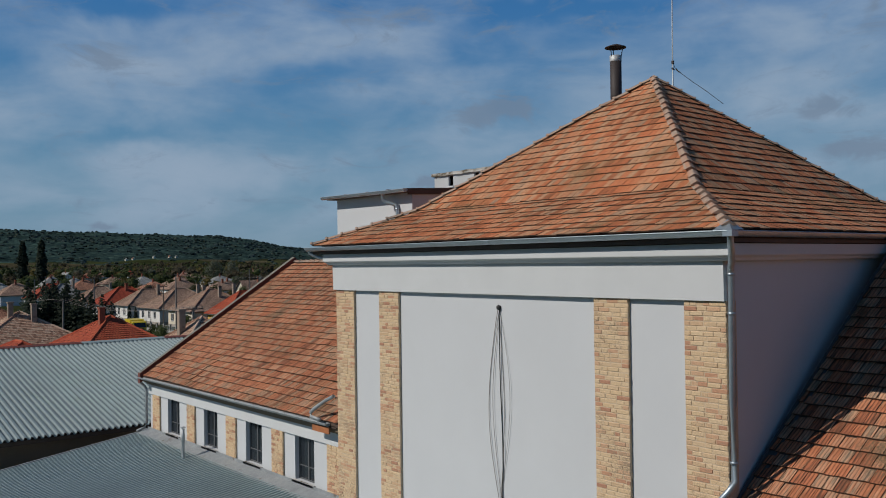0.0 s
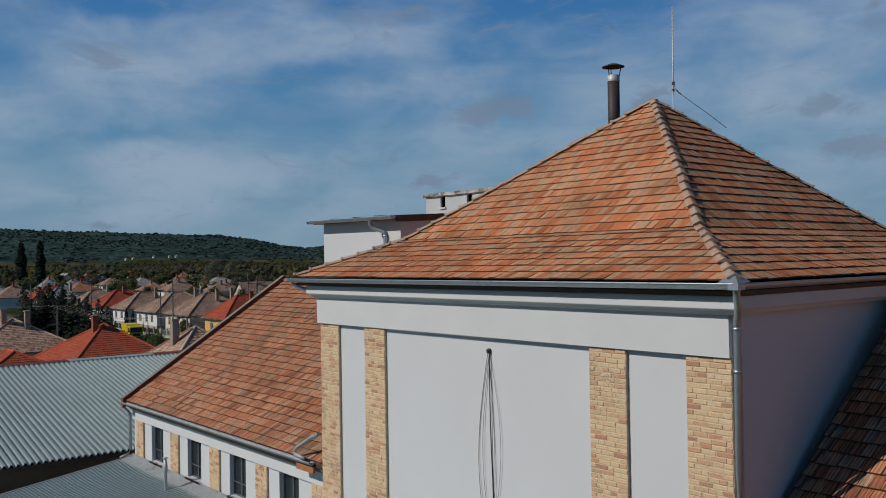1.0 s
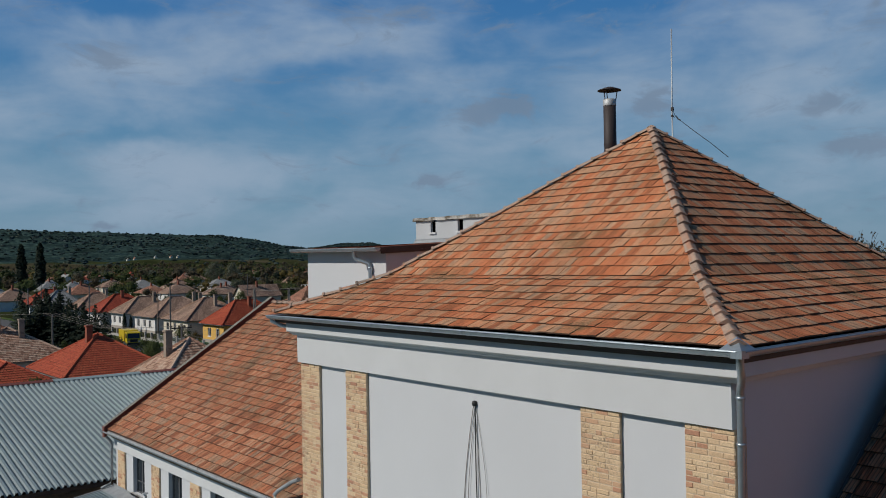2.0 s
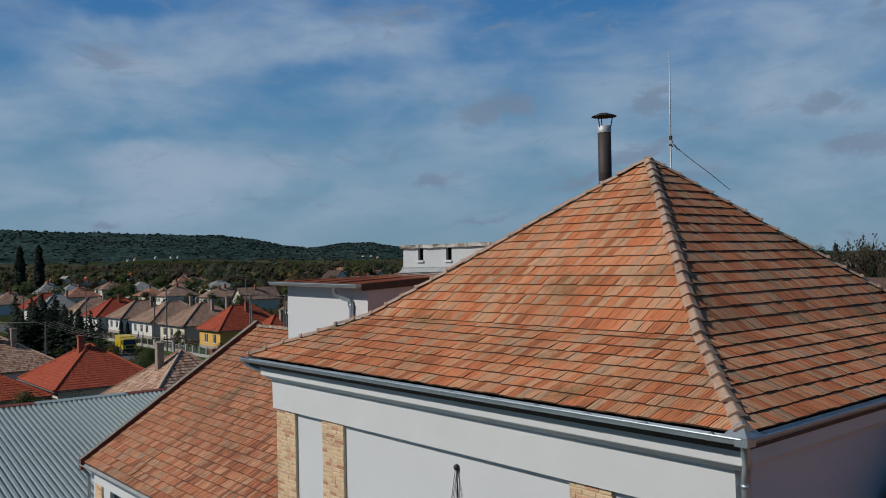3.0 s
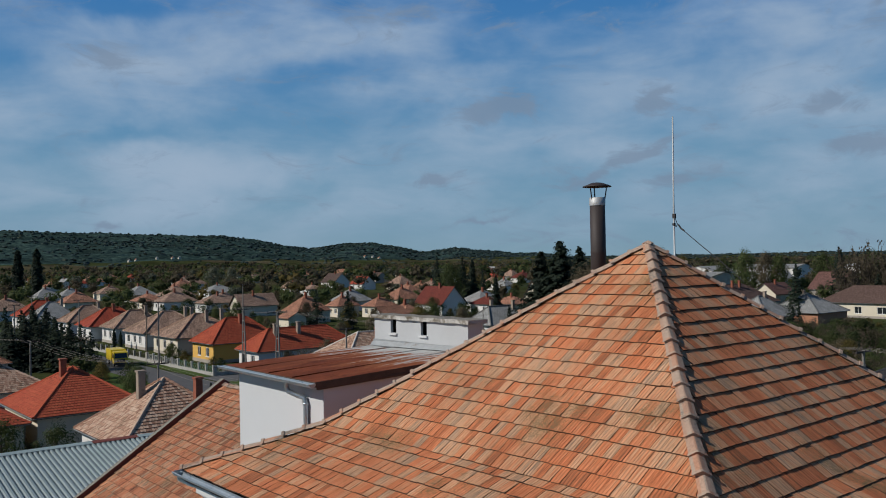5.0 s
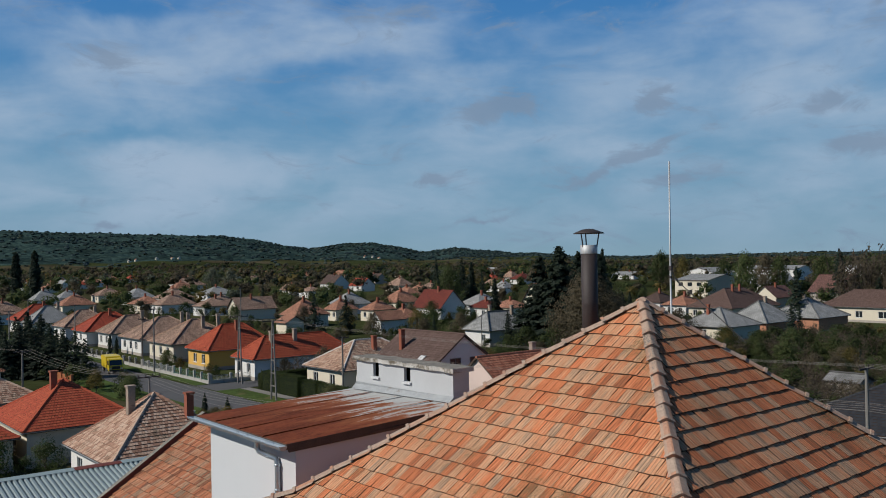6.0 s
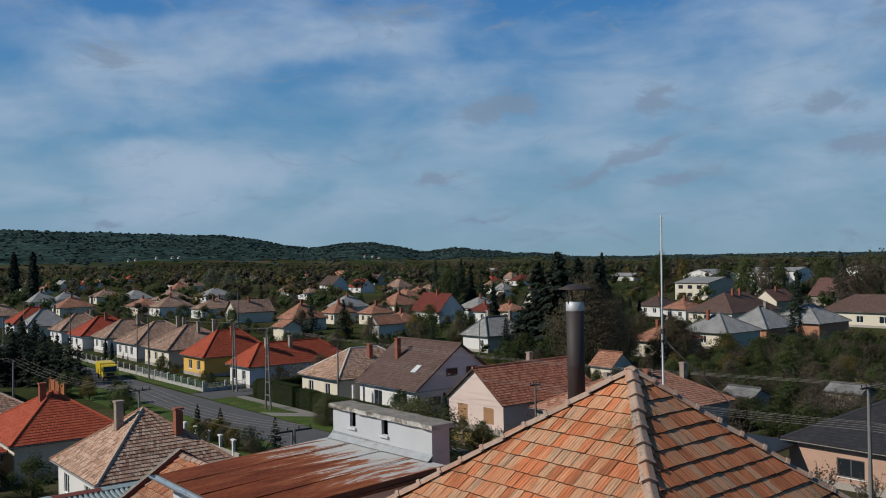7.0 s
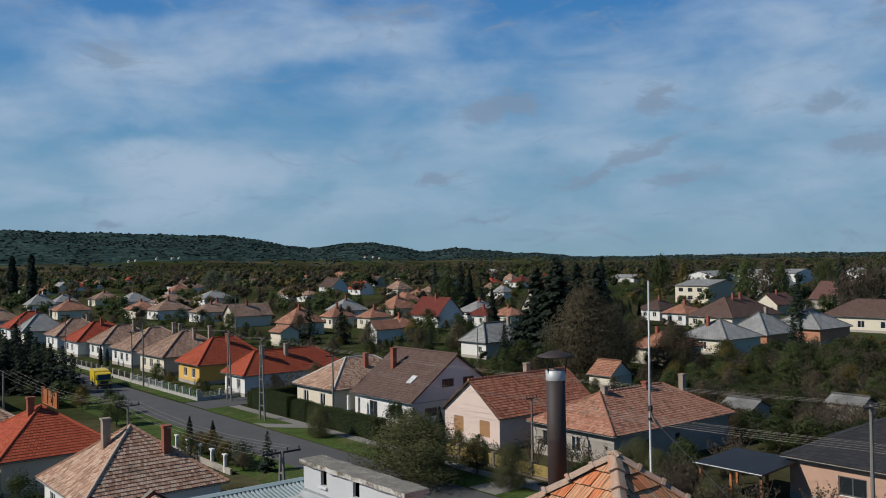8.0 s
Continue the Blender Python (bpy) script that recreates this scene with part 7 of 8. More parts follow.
# single trees that stand out
for x, y, h in ((-165.0, 92.5, 8.8), (-159.5, 97.0, 8.4), (-286, 220, 16), (-295, 241, 16.4), (-253, 216, 10.5), (-262, 130, 9), (-132, 227, 11.8), (-66.5, 31.9, 3.4),
                (-152, 32.2, 8.4), (-146, 30.5, 8.8), (-140, 27.5, 8.4), (-133, 24.5, 6.8), (-143, 26, 8.8), (-136, 24.5, 7.4), (-88.4, 152.8, 5.5), (-190, 360, 17), (-80.5, 186, 9)):
    plant("spruce", x, y, h, 1.45 if y < 34 else 1.5 if -170 < x < -155 else 1.15)
for x, y, h, w in ((-103.1, 103.8, 17.5, 1.55), (-107.0, 103.0, 15.8, 1.35), (-108.4, 119.4, 16.1, 1.2), (-106.3, 111.9, 16.4, 1.35), (-147, 164, 17.4, 0.8), (-197.2, 163.8, 14.5, 0.9), (-148.0, 129.1, 11.0, 0.8)):
    plant("pine", x, y, h, w)
plant("spruce", -106.6, 95.0, 6.8, 1.25)
for x, y, h in ((-97.4, 203.0, 9.5), (-93.7, 161.0, 11.1), (-81.8, 138.9, 6.5), (-137.9, 262.2, 15.5)):
    plant("spruce", x, y, h, 1.6)
for x, y, h, k in ((-106.2, 204.8, 17.0, "bare"), (-103.7, 207, 18.6, "bare"), (-93.9, 206.2, 17.6, "bare"), (-99.0, 209.0, 13.0, "brown"), (-178.2, 273.3, 15.6, "green"), (-172.0, 276, 15.0, "brown"), (-257, 327.5, 17.0, "green"),
                   (-168.8, 279.1, 14.0, "green"), (-156.5, 286.3, 14.6, "green"), (-122, 250, 14.5, "green"), (-117, 236, 13.5, "brown"), (-238, 318, 14.0, "yellow"), (-226, 330, 13.0, "green"), (-197.5, 155.7, 13.4, "green")):
    plant(k, x, y, h, 0.7)
for x, y, h in ((-133.5, 26.5, 7.6), (-131.5, 28.0, 7.2), (-129.6, 29.6, 7.2), (-128.2, 31.0, 7.0), (-127.0, 32.2, 6.6), (-125.8, 33.2, 5.6), (-136.5, 27.0, 7.8), (-138.5, 29.0, 7.8), (-134.5, 24.5, 7.0), (-136.0, 31.0, 7.4), (-133.4, 31.4, 6.6), (-131.2, 31.8, 5.8), (-140.5, 31.0, 8.0), (-143.5, 32.0, 8.4)):
    plant("spruce", x, y, h, 1.75)
plant("poplar", -408, 89.5, 22, 1.5)
plant("poplar", -400, 95, 22.5, 1.5)
for x, y, h in ((-81.6, 31.4, 2.8), (-79.0, 32.6, 2.6), (-157.5, 46.9, 3.6), (-155.0, 47.2, 3.2), (-151, 176, 6), (-147, 174, 6.4), (-143, 173, 5.4), (-100, 137.5, 4.5), (-97.5, 137.8, 4.2), (-95, 138, 4.8)):
    plant("thuja", x, y, h)
plant("garden", -55.2, 38.9, 5.2, 1.95)
plant("thuja", -57.5, 43.2, 5.2, 0.9)
plant("shrub", -58.5, 40.5, 3.6, 1.2)
plant("yellow", -54.0, 44.2, 2.7, 1.2)
plant("garden", -48.7, 43.2, 3.3, 1.2)
plant("garden", -76.0, 42.6, 3.0, 1.1)
plant("shrub", -71.6, 48.6, 3.4, 0.9)
plant("shrub", -69.3, 48.8, 3.0)
for x, y, h, k in ((-74.0, 80.6, 2.4, "garden"), (-76.6, 81.6, 2.2, "shrub"), (-72.6, 82.4, 2.6, "brown"), (-79.0, 83.0, 2.4, "brown"), (-70.5, 84.5, 2.4, "shrub")):
    plant(k, x, y, h)
plant("oak", -84.4, 90.3, 12.9, 0.95)
plant("oak", -88.5, 99.5, 9.6, 1.0)
plant("oak", -79.0, 103.0, 7.4, 1.1)
for x, y, h, k in ((-130.5, 46.8, 2.6, "shrub"), (-134, 47.8, 2.2, "yellow"), (-126, 46.9, 1.8, "yellow"), (-151, 62, 4.4, "brown"), (-116.5, 47.2, 1.6, "yellow"), (-114.5, 47.4, 1.5, "shrub"),
                   (-103, 66, 4.2, "bare"), (-99.5, 52, 4.2, "bare"), (-98.0, 55, 4.5, "brown"), (-478, 209, 13, "silver"), (-470, 216, 12, "silver"), (-55, 47.8, 2.4, "bare"), (-52, 49.0, 3.2, "bare"), (-49, 50.0, 3.4, "bare"), (-46, 49.5, 3.0, "bare")):
    plant(k, x, y, h)
for x, y, h in ((-50.6, 75.2, 2.6), (-52.4, 75.6, 2.3), (-49.4, 75.9, 2.4), (-45.6, 85.2, 2.6), (-44.2, 85.6, 2.3), (-46.8, 85.4, 2.4), (-43.0, 86.2, 2.2)):
    plant("bare", x, y, h, 1.3)
for k in range(9):
    plant(("yellow", "silver", "brown")[k % 3], -80.2 + 1.5 * k, 30.5 + 0.5 * (k % 2), 1.5 + 0.25 * (k % 4), 1.5)
for x, y, h, k in ((-43.5, 51, 2.6, "bare"), (-41.5, 55, 3.0, "shrub"), (-39, 52, 2.8, "bare"), (-37.0, 47.5, 2.6, "bare"), (-33.5, 46.8, 3.2, "bare"), (-30.5, 47.6, 3.4, "bare"), (-28.0, 50.5, 3.4, "bare"), (-44, 58, 2.6, "shrub"), (-42, 63, 2.8, "bare"),
                   (-40.5, 58.5, 3.2, "bare"), (-45, 47, 2.2, "shrub"), (-58, 47.8, 2.2, "shrub"), (-61.5, 48.5, 2.0, "yellow"), (-65, 49.0, 1.8, "shrub"), (-68, 46.9, 1.6, "bare"), (-25.5, 51.8, 2.8, "bare"), (-105, 31.5, 3.0, "shrub"), (-101, 30.5, 2.6, "shrub"),
                   (-97, 29.5, 3.4, "green"), (-111, 30, 2.8, "yellow"), (-116, 31, 2.4, "shrub"), (-121, 30, 2.6, "shrub"), (-68, 25.5, 2.2, "yellow"), (-71, 27, 2.4, "bare"), (-74.5, 28.5, 2.2, "shrub"), (-66.3, 12.5, 3.0, "shrub"), (-67.5, 9.0, 3.6, "shrub"), (-69, 21.5, 3.0, "shrub")):
    plant(k, x, y, h)
# gardens
rnd = random.Random(77)
n = 0
while n < 380:
    a = VIEW + radians(rnd.uniform(-27.5, 27.5))
    r = rnd.uniform(100, 330)
    x, y = 2 + r * math.cos(a), -3 + r * math.sin(a)
    if not clear(x, y, 1.5) or (-142 < x < -92 and 20 < y < 34):
        continue
    right = VIEW - a > radians(10)
    if right and r > 120 and n % 2:
        n += 1
        continue
    if y < 32:
        kind, h = rnd.choice(("shrub", "spruce", "green", "yellow")), rnd.uniform(2.5, 6.5)
    elif y < 92 and x < -60:
        kind, h = rnd.choice(("shrub", "shrub", "green", "brown", "brown", "bare", "yellow")), rnd.uniform(1.6, 3.8)
    elif right:
        kind, h = rnd.choice(("shrub", "green", "brown", "brown", "bare", "green", "spruce")), rnd.uniform(2.2, 4.2) if r < 185 else rnd.uniform(2.5, 5.0)
    else:
        kind, h = rnd.choice(("green", "brown", "yellow", "spruce", "shrub", "brown", "shrub", "brown")), rnd.uniform(2.0, 5.6)
    plant(kind, x, y, h)
    n += 1
GARDEN_BUSHES = (("garden_bushes_green", LEAF, "low green garden bushes", 90), ("garden_bushes_dark", HEDGE, "low dark green garden bushes", 150),
                 ("garden_bushes_brown", LEAF_BROWN, "low brown autumn bushes", 130), ("garden_bushes_yellow", LEAF_YELLOW, "low yellow autumn bushes", 50))
# the thicket behind the eastern gardens
n = 0
while n < 120:
    y = rnd.uniform(84, 140)
    x = -66 + (y - 92) * -0.62 + rnd.uniform(-6, 30 + (y - 84) * 0.25)
    n += 1
    if clear(x, y, 1.0):
        k = rnd.choice(("shrub", "green", "green", "brown", "yellow", "bare", "bare", "shrub"))
        plant(k, x, y, rnd.uniform(2.2, 3.6) if y < 112 else rnd.uniform(2.6, 4.4), 1.35)


# leafless shrubs and fruit trees of the gardens in front of it
for k in range(95):
    x, y = rnd.uniform(-64, -33), rnd.uniform(68, 96)
    if clear(x, y, 0.6) and y > 62 + (x + 33) * -0.95 - 12:
        plant(rnd.choice(("bare", "bare", "bare", "brown", "shrub")), x, y, rnd.uniform(1.8, 3.4), 1.4)
for k in range(26):
    x, y = rnd.uniform(-46, -30), rnd.uniform(47.2, 52.0)
    if clear(x, y, 0.3) and not (-36.5 < x < -29 and y > 49):
        plant(rnd.choice(("bare", "bare", "garden")), x, y, rnd.uniform(2.0, 3.6), 1.1)


def build_woods(name, mat, label, seed, count, r0, r1, h0, h1, per=52, leaf=0.085, gap=-0.18, floor=-1.0):
    """Far trees, too many to count: crowns of leaf clumps, uneven in height."""
    rnd = random.Random(seed)
    g = Geo()
    for _ in range(count):
        a = VIEW + radians(rnd.uniform(-29, 29))
        r = math.sqrt(rnd.uniform(r0 * r0, r1 * r1))
        if noise.noise(Vector((r * math.cos(a) / 90, r * math.sin(a) / 90, seed))) < -0.18:
            continue
        x, y = 2 + r * math.cos(a), -3 + r * math.sin(a)
        z = ground_height(x, y)
        if not clear(x, y, 2) or z < floor:
            continue
        h = rnd.uniform(h0, h1)
        w = h * rnd.uniform(0.36, 0.62)
        lobes = [(Vector((rnd.uniform(-0.5, 0.5) * w, rnd.uniform(-0.5, 0.5) * w, h * rnd.uniform(0.35, 0.72))), rnd.uniform(0.45, 0.7) * w) for _ in range(4)]
        for k in range(4):
            c, s = lobes[k % 4]
            d = Vector((rnd.gauss(0, 1), rnd.gauss(0, 1), rnd.gauss(0, 1) + 0.3)).normalized()
            lump(g, Vector((x, y, z)) + c + d * s * rnd.uniform(0.1, 0.3), s * rnd.uniform(0.45, 0.65), rnd)
        for k in range(per):
            c, s = lobes[k % 4]
            d = Vector((rnd.gauss(0, 1), rnd.gauss(0, 1), rnd.gauss(0, 1) + 0.25)).normalized()
            card(g, Vector((x, y, z)) + c + d * s * rnd.uniform(0.75, 1.0), leaf * h, rnd, 0.2, d if leaf < 0.15 else d * 0.5 + Vector((0, 0, 0.9)))
    ob = part(name, g, mat)
    tagged(ob, label, "woods", kind="stuff")


for seed, (kind, mat, words, count) in enumerate(GARDEN_BUSHES):
    build_woods(kind, mat, words + " between the houses", 91 + seed, count, 105, 330, 1.6, 3.6, 240, 0.05)
for seed, (kind, mat, words, near, far, h0, h1) in enumerate((
        ("far_trees_green", LEAF, "green trees", 100, 520, 5, 11), ("far_trees_dark", HEDGE, "dark green trees", 70, 360, 5, 11),
        ("far_trees_brown", LEAF_BROWN, "brown autumn trees", 130, 760, 5, 12), ("far_trees_yellow", LEAF_YELLOW, "yellow autumn trees", 50, 300, 5, 10),
        ("far_trees_silver", LEAF_GREY, "silvery willows", 14, 120, 6, 10), ("far_trees_needle", NEEDLE, "dark conifers", 30, 110, 6, 10))):
    build_woods(kind, mat, words + " behind the last gardens", 11 + seed, int(near * 0.75), 265, 480, h0 - 0.5, h1 - 2.5, 260, 0.040)
    build_woods(kind, mat, words + " between the town and the hills", 31 + seed, int(far * 1.35), 480, 1520, h0 + 1, h1 + 1, 52, 0.075)


def build_canopy(name, mat, label, seed, count, r0, r1, gap, floor):
    """Closed woods on the far hills: one rounded, lumpy crown beside the other."""
    rnd = random.Random(seed)
    g = Geo()
    for _ in range(count):
        a = VIEW + radians(rnd.uniform(-29, 29))
        r = math.sqrt(rnd.uniform(r0 * r0, r1 * r1))
        x, y = 2 + r * math.cos(a), -3 + r * math.sin(a)
        if noise.noise(Vector((x / 150, y / 150, seed))) < gap or not clear(x, y, 6) or meadow(x, y):
            continue
        if rnd.random() > 0.12 + 0.7 * ((r - 1300) / 1400) ** 2:
            continue
        z = ground_height(x, y)
        if z < floor and r < 2300:
            continue
        w, h = rnd.uniform(3.0, 8.0), rnd.uniform(2.0, 4.5)
        n, base = 6, len(g.v)
        for q, lift in ((1.05, -0.2), (0.92, 0.55), (0.52, 0.90)):
            turn = rnd.uniform(0, 6.28)
            for k in range(n):
                t = turn + 2 * math.pi * k / n
                s = w * q * rnd.uniform(0.72, 1.15)
                g.v.append((x + s * math.cos(t), y + s * math.sin(t), z + h * lift * rnd.uniform(0.88, 1.12)))
        g.v.append((x, y, z + h))
        for i in range(2):
            for k in range(n):
                p, q = base + i * n + k, base + i * n + (k + 1) % n
                g.f.append((p, q, q + n, p + n))
        for k in range(n):
            g.f.append((base + 2 * n + k, base + 2 * n + (k + 1) % n, base + 3 * n))
    g.uv = [[(0, 0)] * len(f) for f in g.f]
    g.mi = [0] * len(g.f)
    tagged(part(name, g, mat), label, "woods", kind="stuff")


def meadow(x, y):
    """Whether a spot lies on one of the open meadows of the hillsides."""
    return any(((x - cx) / rx) ** 2 + ((y - cy) / ry) ** 2 < 1 for cx, cy, rx, ry in MEADOWS)


build_canopy("hill_woods", HAZY_WOODS, "dark green woods on the far hills, tinted with blue haze", 51, 8000, 1350, 3400, -0.30, 12.0)
build_canopy("hill_woods_olive", HAZY_WOODS_OLIVE, "olive autumn woods on the far hills, tinted with blue haze", 52, 5000, 1250, 3200, -0.10, 6.0)


def hedge(x0, x1, y0, y1, h, seed, mat=None, label="clipped dark green hedge"):
    rnd = random.Random(seed)
    t = thing("hedge", ((x0 + x1) / 2, (y0 + y1) / 2, 0), label, "hedge")
    g = Geo()
    w, d = (x1 - x0) / 2, (y1 - y0) / 2
    g.slab([(-w + 0.1, -d + 0.1, h - 0.12), (w - 0.1, -d + 0.1, h - 0.12), (w - 0.1, d - 0.1, h - 0.12), (-w + 0.1, d - 0.1, h - 0.12)], (0, 0, -(h - 0.12)))
    part("core", g, NEEDLE, t)
    g = Geo()
    for _ in range(int(1300 * (w * 2 * h * 2 + d * 2 * h * 2 + w * d * 4) / 6)):
        s = rnd.choice("fbtlrt")
        x, y, z = rnd.uniform(-w, w), rnd.uniform(-d, d), rnd.uniform(0.05, h)
        if s == "f":
            y = -d
        elif s == "b":
            y = d
        elif s == "t":
            z = h
        elif s == "l":
            x = -w
        else:
            x = w
        card(g, Vector((x + rnd.gauss(0, 0.05), y + rnd.gauss(0, 0.05), z + rnd.gauss(0, 0.05))), 0.065, rnd, 0.3, Vector(((s == "r") - (s == "l"), (s == "b") - (s == "f"), (s == "t") * 1.0)))
    part("leafage", g, mat or HEDGE, t)


hedge(-97.6, -88.6, 45.7, 46.9, 2.3, 1)
hedge(-87.8, -84.5, 45.7, 46.9, 2.1, 2)
hedge(-84.2, -71.0, 45.7, 46.9, 2.0, 3)
hedge(-98.8, -97.7, 45.9, 55.0, 1.9, 4)
hedge(-66, -52, 88.5, 90, 2.2, 5, None, "tall dark green thuja hedge")


# ---------------------------------------------------------------- poles and wires
def a_pole(x, y, h, turn=0.0, arm=1.3):
    """A pair of concrete legs leaning together, with rungs and a cross arm."""
    p = thing("utility_pole", (x, y, 0, 0, 0, turn), "grey concrete A-frame utility pole with cross arm", "utility pole", "poles of the street")
    for s in (-1, 1):
        g = Geo()
        g.tube([(s * 0.62, 0, -0.1), (s * 0.12, 0, h)], 0.13, 6, 0, 0.085)
        part("leg", g, POLE_CONCRETE, p)
    for k in range(5):
        q = 0.18 + 0.16 * k
        w = 0.62 + (0.12 - 0.62) * q
        g = Geo()
        g.box(-w, w, -0.05, 0.05, h * q - 0.05, h * q + 0.05)
        part("rung", g, POLE_CONCRETE, p)
    arms(p, h, arm)
    return p


def arms(p, h, arm, both=True):
    g = Geo()
    g.box(-0.05, 0.05, -arm, arm, h - 0.16, h - 0.06)
    part("cross_arm", g, STEEL_DARK, p)
    for k in range(4):
        y = -arm * 0.92 + arm * 1.84 * k / 3
        g = Geo()
        g.lathe(0, y, [(0.0, h + 0.13), (0.04, h + 0.12), (0.05, h + 0.06), (0.035, h + 0.02), (0.02, h - 0.06)], 8)
        part("insulator", g, STEEL_DARK, p)


def post_pole(x, y, h, r=0.13, mat=None, arm=0.9, label="plain grey concrete utility pole"):
    p = thing("utility_pole", (x, y, 0), label, "utility pole", "poles of the street")
    g = Geo()
    g.tube([(0, 0, -0.1), (0, 0, h)], r, 8, 0, r * 0.65)
    part("post", g, mat or POLE_CONCRETE, p)
    if arm:
        arms(p, h, arm)
    return p


a_pole(-88.9, 42.8, 9.1)
a_pole(-104.6, 46.2, 8.8)
a_pole(-43.3, 20.9, 7.0, 0, 1.2)
post_pole(-66.2, 20.2, 7.0, 0.12, None, 0.9)
post_pole(-97.2, 18.3, 7.0, 0.12, None, 0.9)
post_pole(-84.7, 49.4, 7.0)
post_pole(-52.0, 48.6, 6.0, 0.12, WOOD_POLE, 0.6, "weathered timber utility pole")
post_pole(-23.8, 48.8, 8.6, 0.15, None, 0.9, "tall slender concrete utility pole with insulators")
post_pole(-125.0, 42.6, 9.3, 0.14, None, 0.7)
post_pole(-133.6, 44.0, 7.4, 0.12, WOOD_POLE, 0.6, "weathered timber utility pole")
post_pole(-201.5, 93.0, 9.5, 0.14)
post_pole(-155.0, 30.0, 8.6, 0.14)
post_pole(-111.5, 93.5, 6.0, 0.10, None, 0)
post_pole(-205.0, 45.0, 8.5, 0.13)
post_pole(-170.0, 44.6, 8.5, 0.13)


def wires(a, b, offsets, sag, r=0.008, mat=None):
    """Overhead wires between two poles, each a thing of its own; offsets across (y) and up."""
    for oy, oz in offsets:
        w = thing("overhead_wire", (0, 0, 0), "thin grey overhead wire between the poles", "wire", "overhead wires")
        g = Geo()
        A, B = Vector(a) + Vector((0, oy, oz)), Vector(b) + Vector((0, oy, oz))
        g.tube([A.lerp(B, k / 14) - Vector((0, 0, sag * math.sin(math.pi * k / 14))) for k in range(15)], r, 5)
        part("strand", g, mat or CABLE_PALE, w)


FOUR = ((-0.85, 0.1), (-0.3, 0.1), (0.3, 0.1), (0.85, 0.1))
wires((-97.2, 18.3, 7.0), (-66.2, 20.2, 7.0), FOUR, 0.8)
wires((-66.2, 20.2, 7.0), (-43.3, 20.9, 7.0), FOUR + ((0.0, -0.5),), 0.5)
wires((-160, 16.0, 7.0), (-97.2, 18.3, 7.0), FOUR[:2], 1.0)
wires((-104.6, 46.2, 8.8), (-88.9, 42.8, 9.1), FOUR[:3], 0.4, 0.007)
wires((-88.9, 42.8, 9.1), (-23.8, 48.8, 8.6), FOUR[:3], 0.7, 0.007)
wires((-125.0, 42.6, 9.2), (-104.6, 46.2, 8.8), FOUR[1:3], 0.4, 0.007)
wires((-84.7, 49.4, 6.4), (-52.0, 48.6, 5.8), FOUR[:3], 0.5, 0.007)
wires((-52.0, 48.6, 5.7), (-23.8, 48.8, 6.1), ((-0.3, -0.12), (-0.2, 0.0), (-0.1, 0.12), (0.1, 0.22), (0.2, -0.22), (0.0, 0.32)), 0.25, 0.008)
wires((-23.8, 48.8, 6.1), (4.0, 49.0, 6.2), ((-0.3, -0.12), (-0.2, 0.0), (-0.1, 0.12), (0.1, 0.22), (0.2, -0.22), (0.0, 0.32)), 0.25, 0.008)
wires((-23.8, 48.8, 8.6), (4.0, 49.0, 8.6), FOUR, 0.5)

# ---------------------------------------------------------------- the truck
YELLOW = material("yellow_vehicle_paint", (0.62, 0.46, 0.02), 0.35, spread=0.05, scale=1, fine=10, bump=0.0, spec=0.5)
RUBBER = material("black_rubber", (0.02, 0.02, 0.02), 0.85, spread=0.2)
LAMP_GLASS = material("clear_lamp", (0.6, 0.6, 0.58), 0.2, spread=0.05, bump=0)


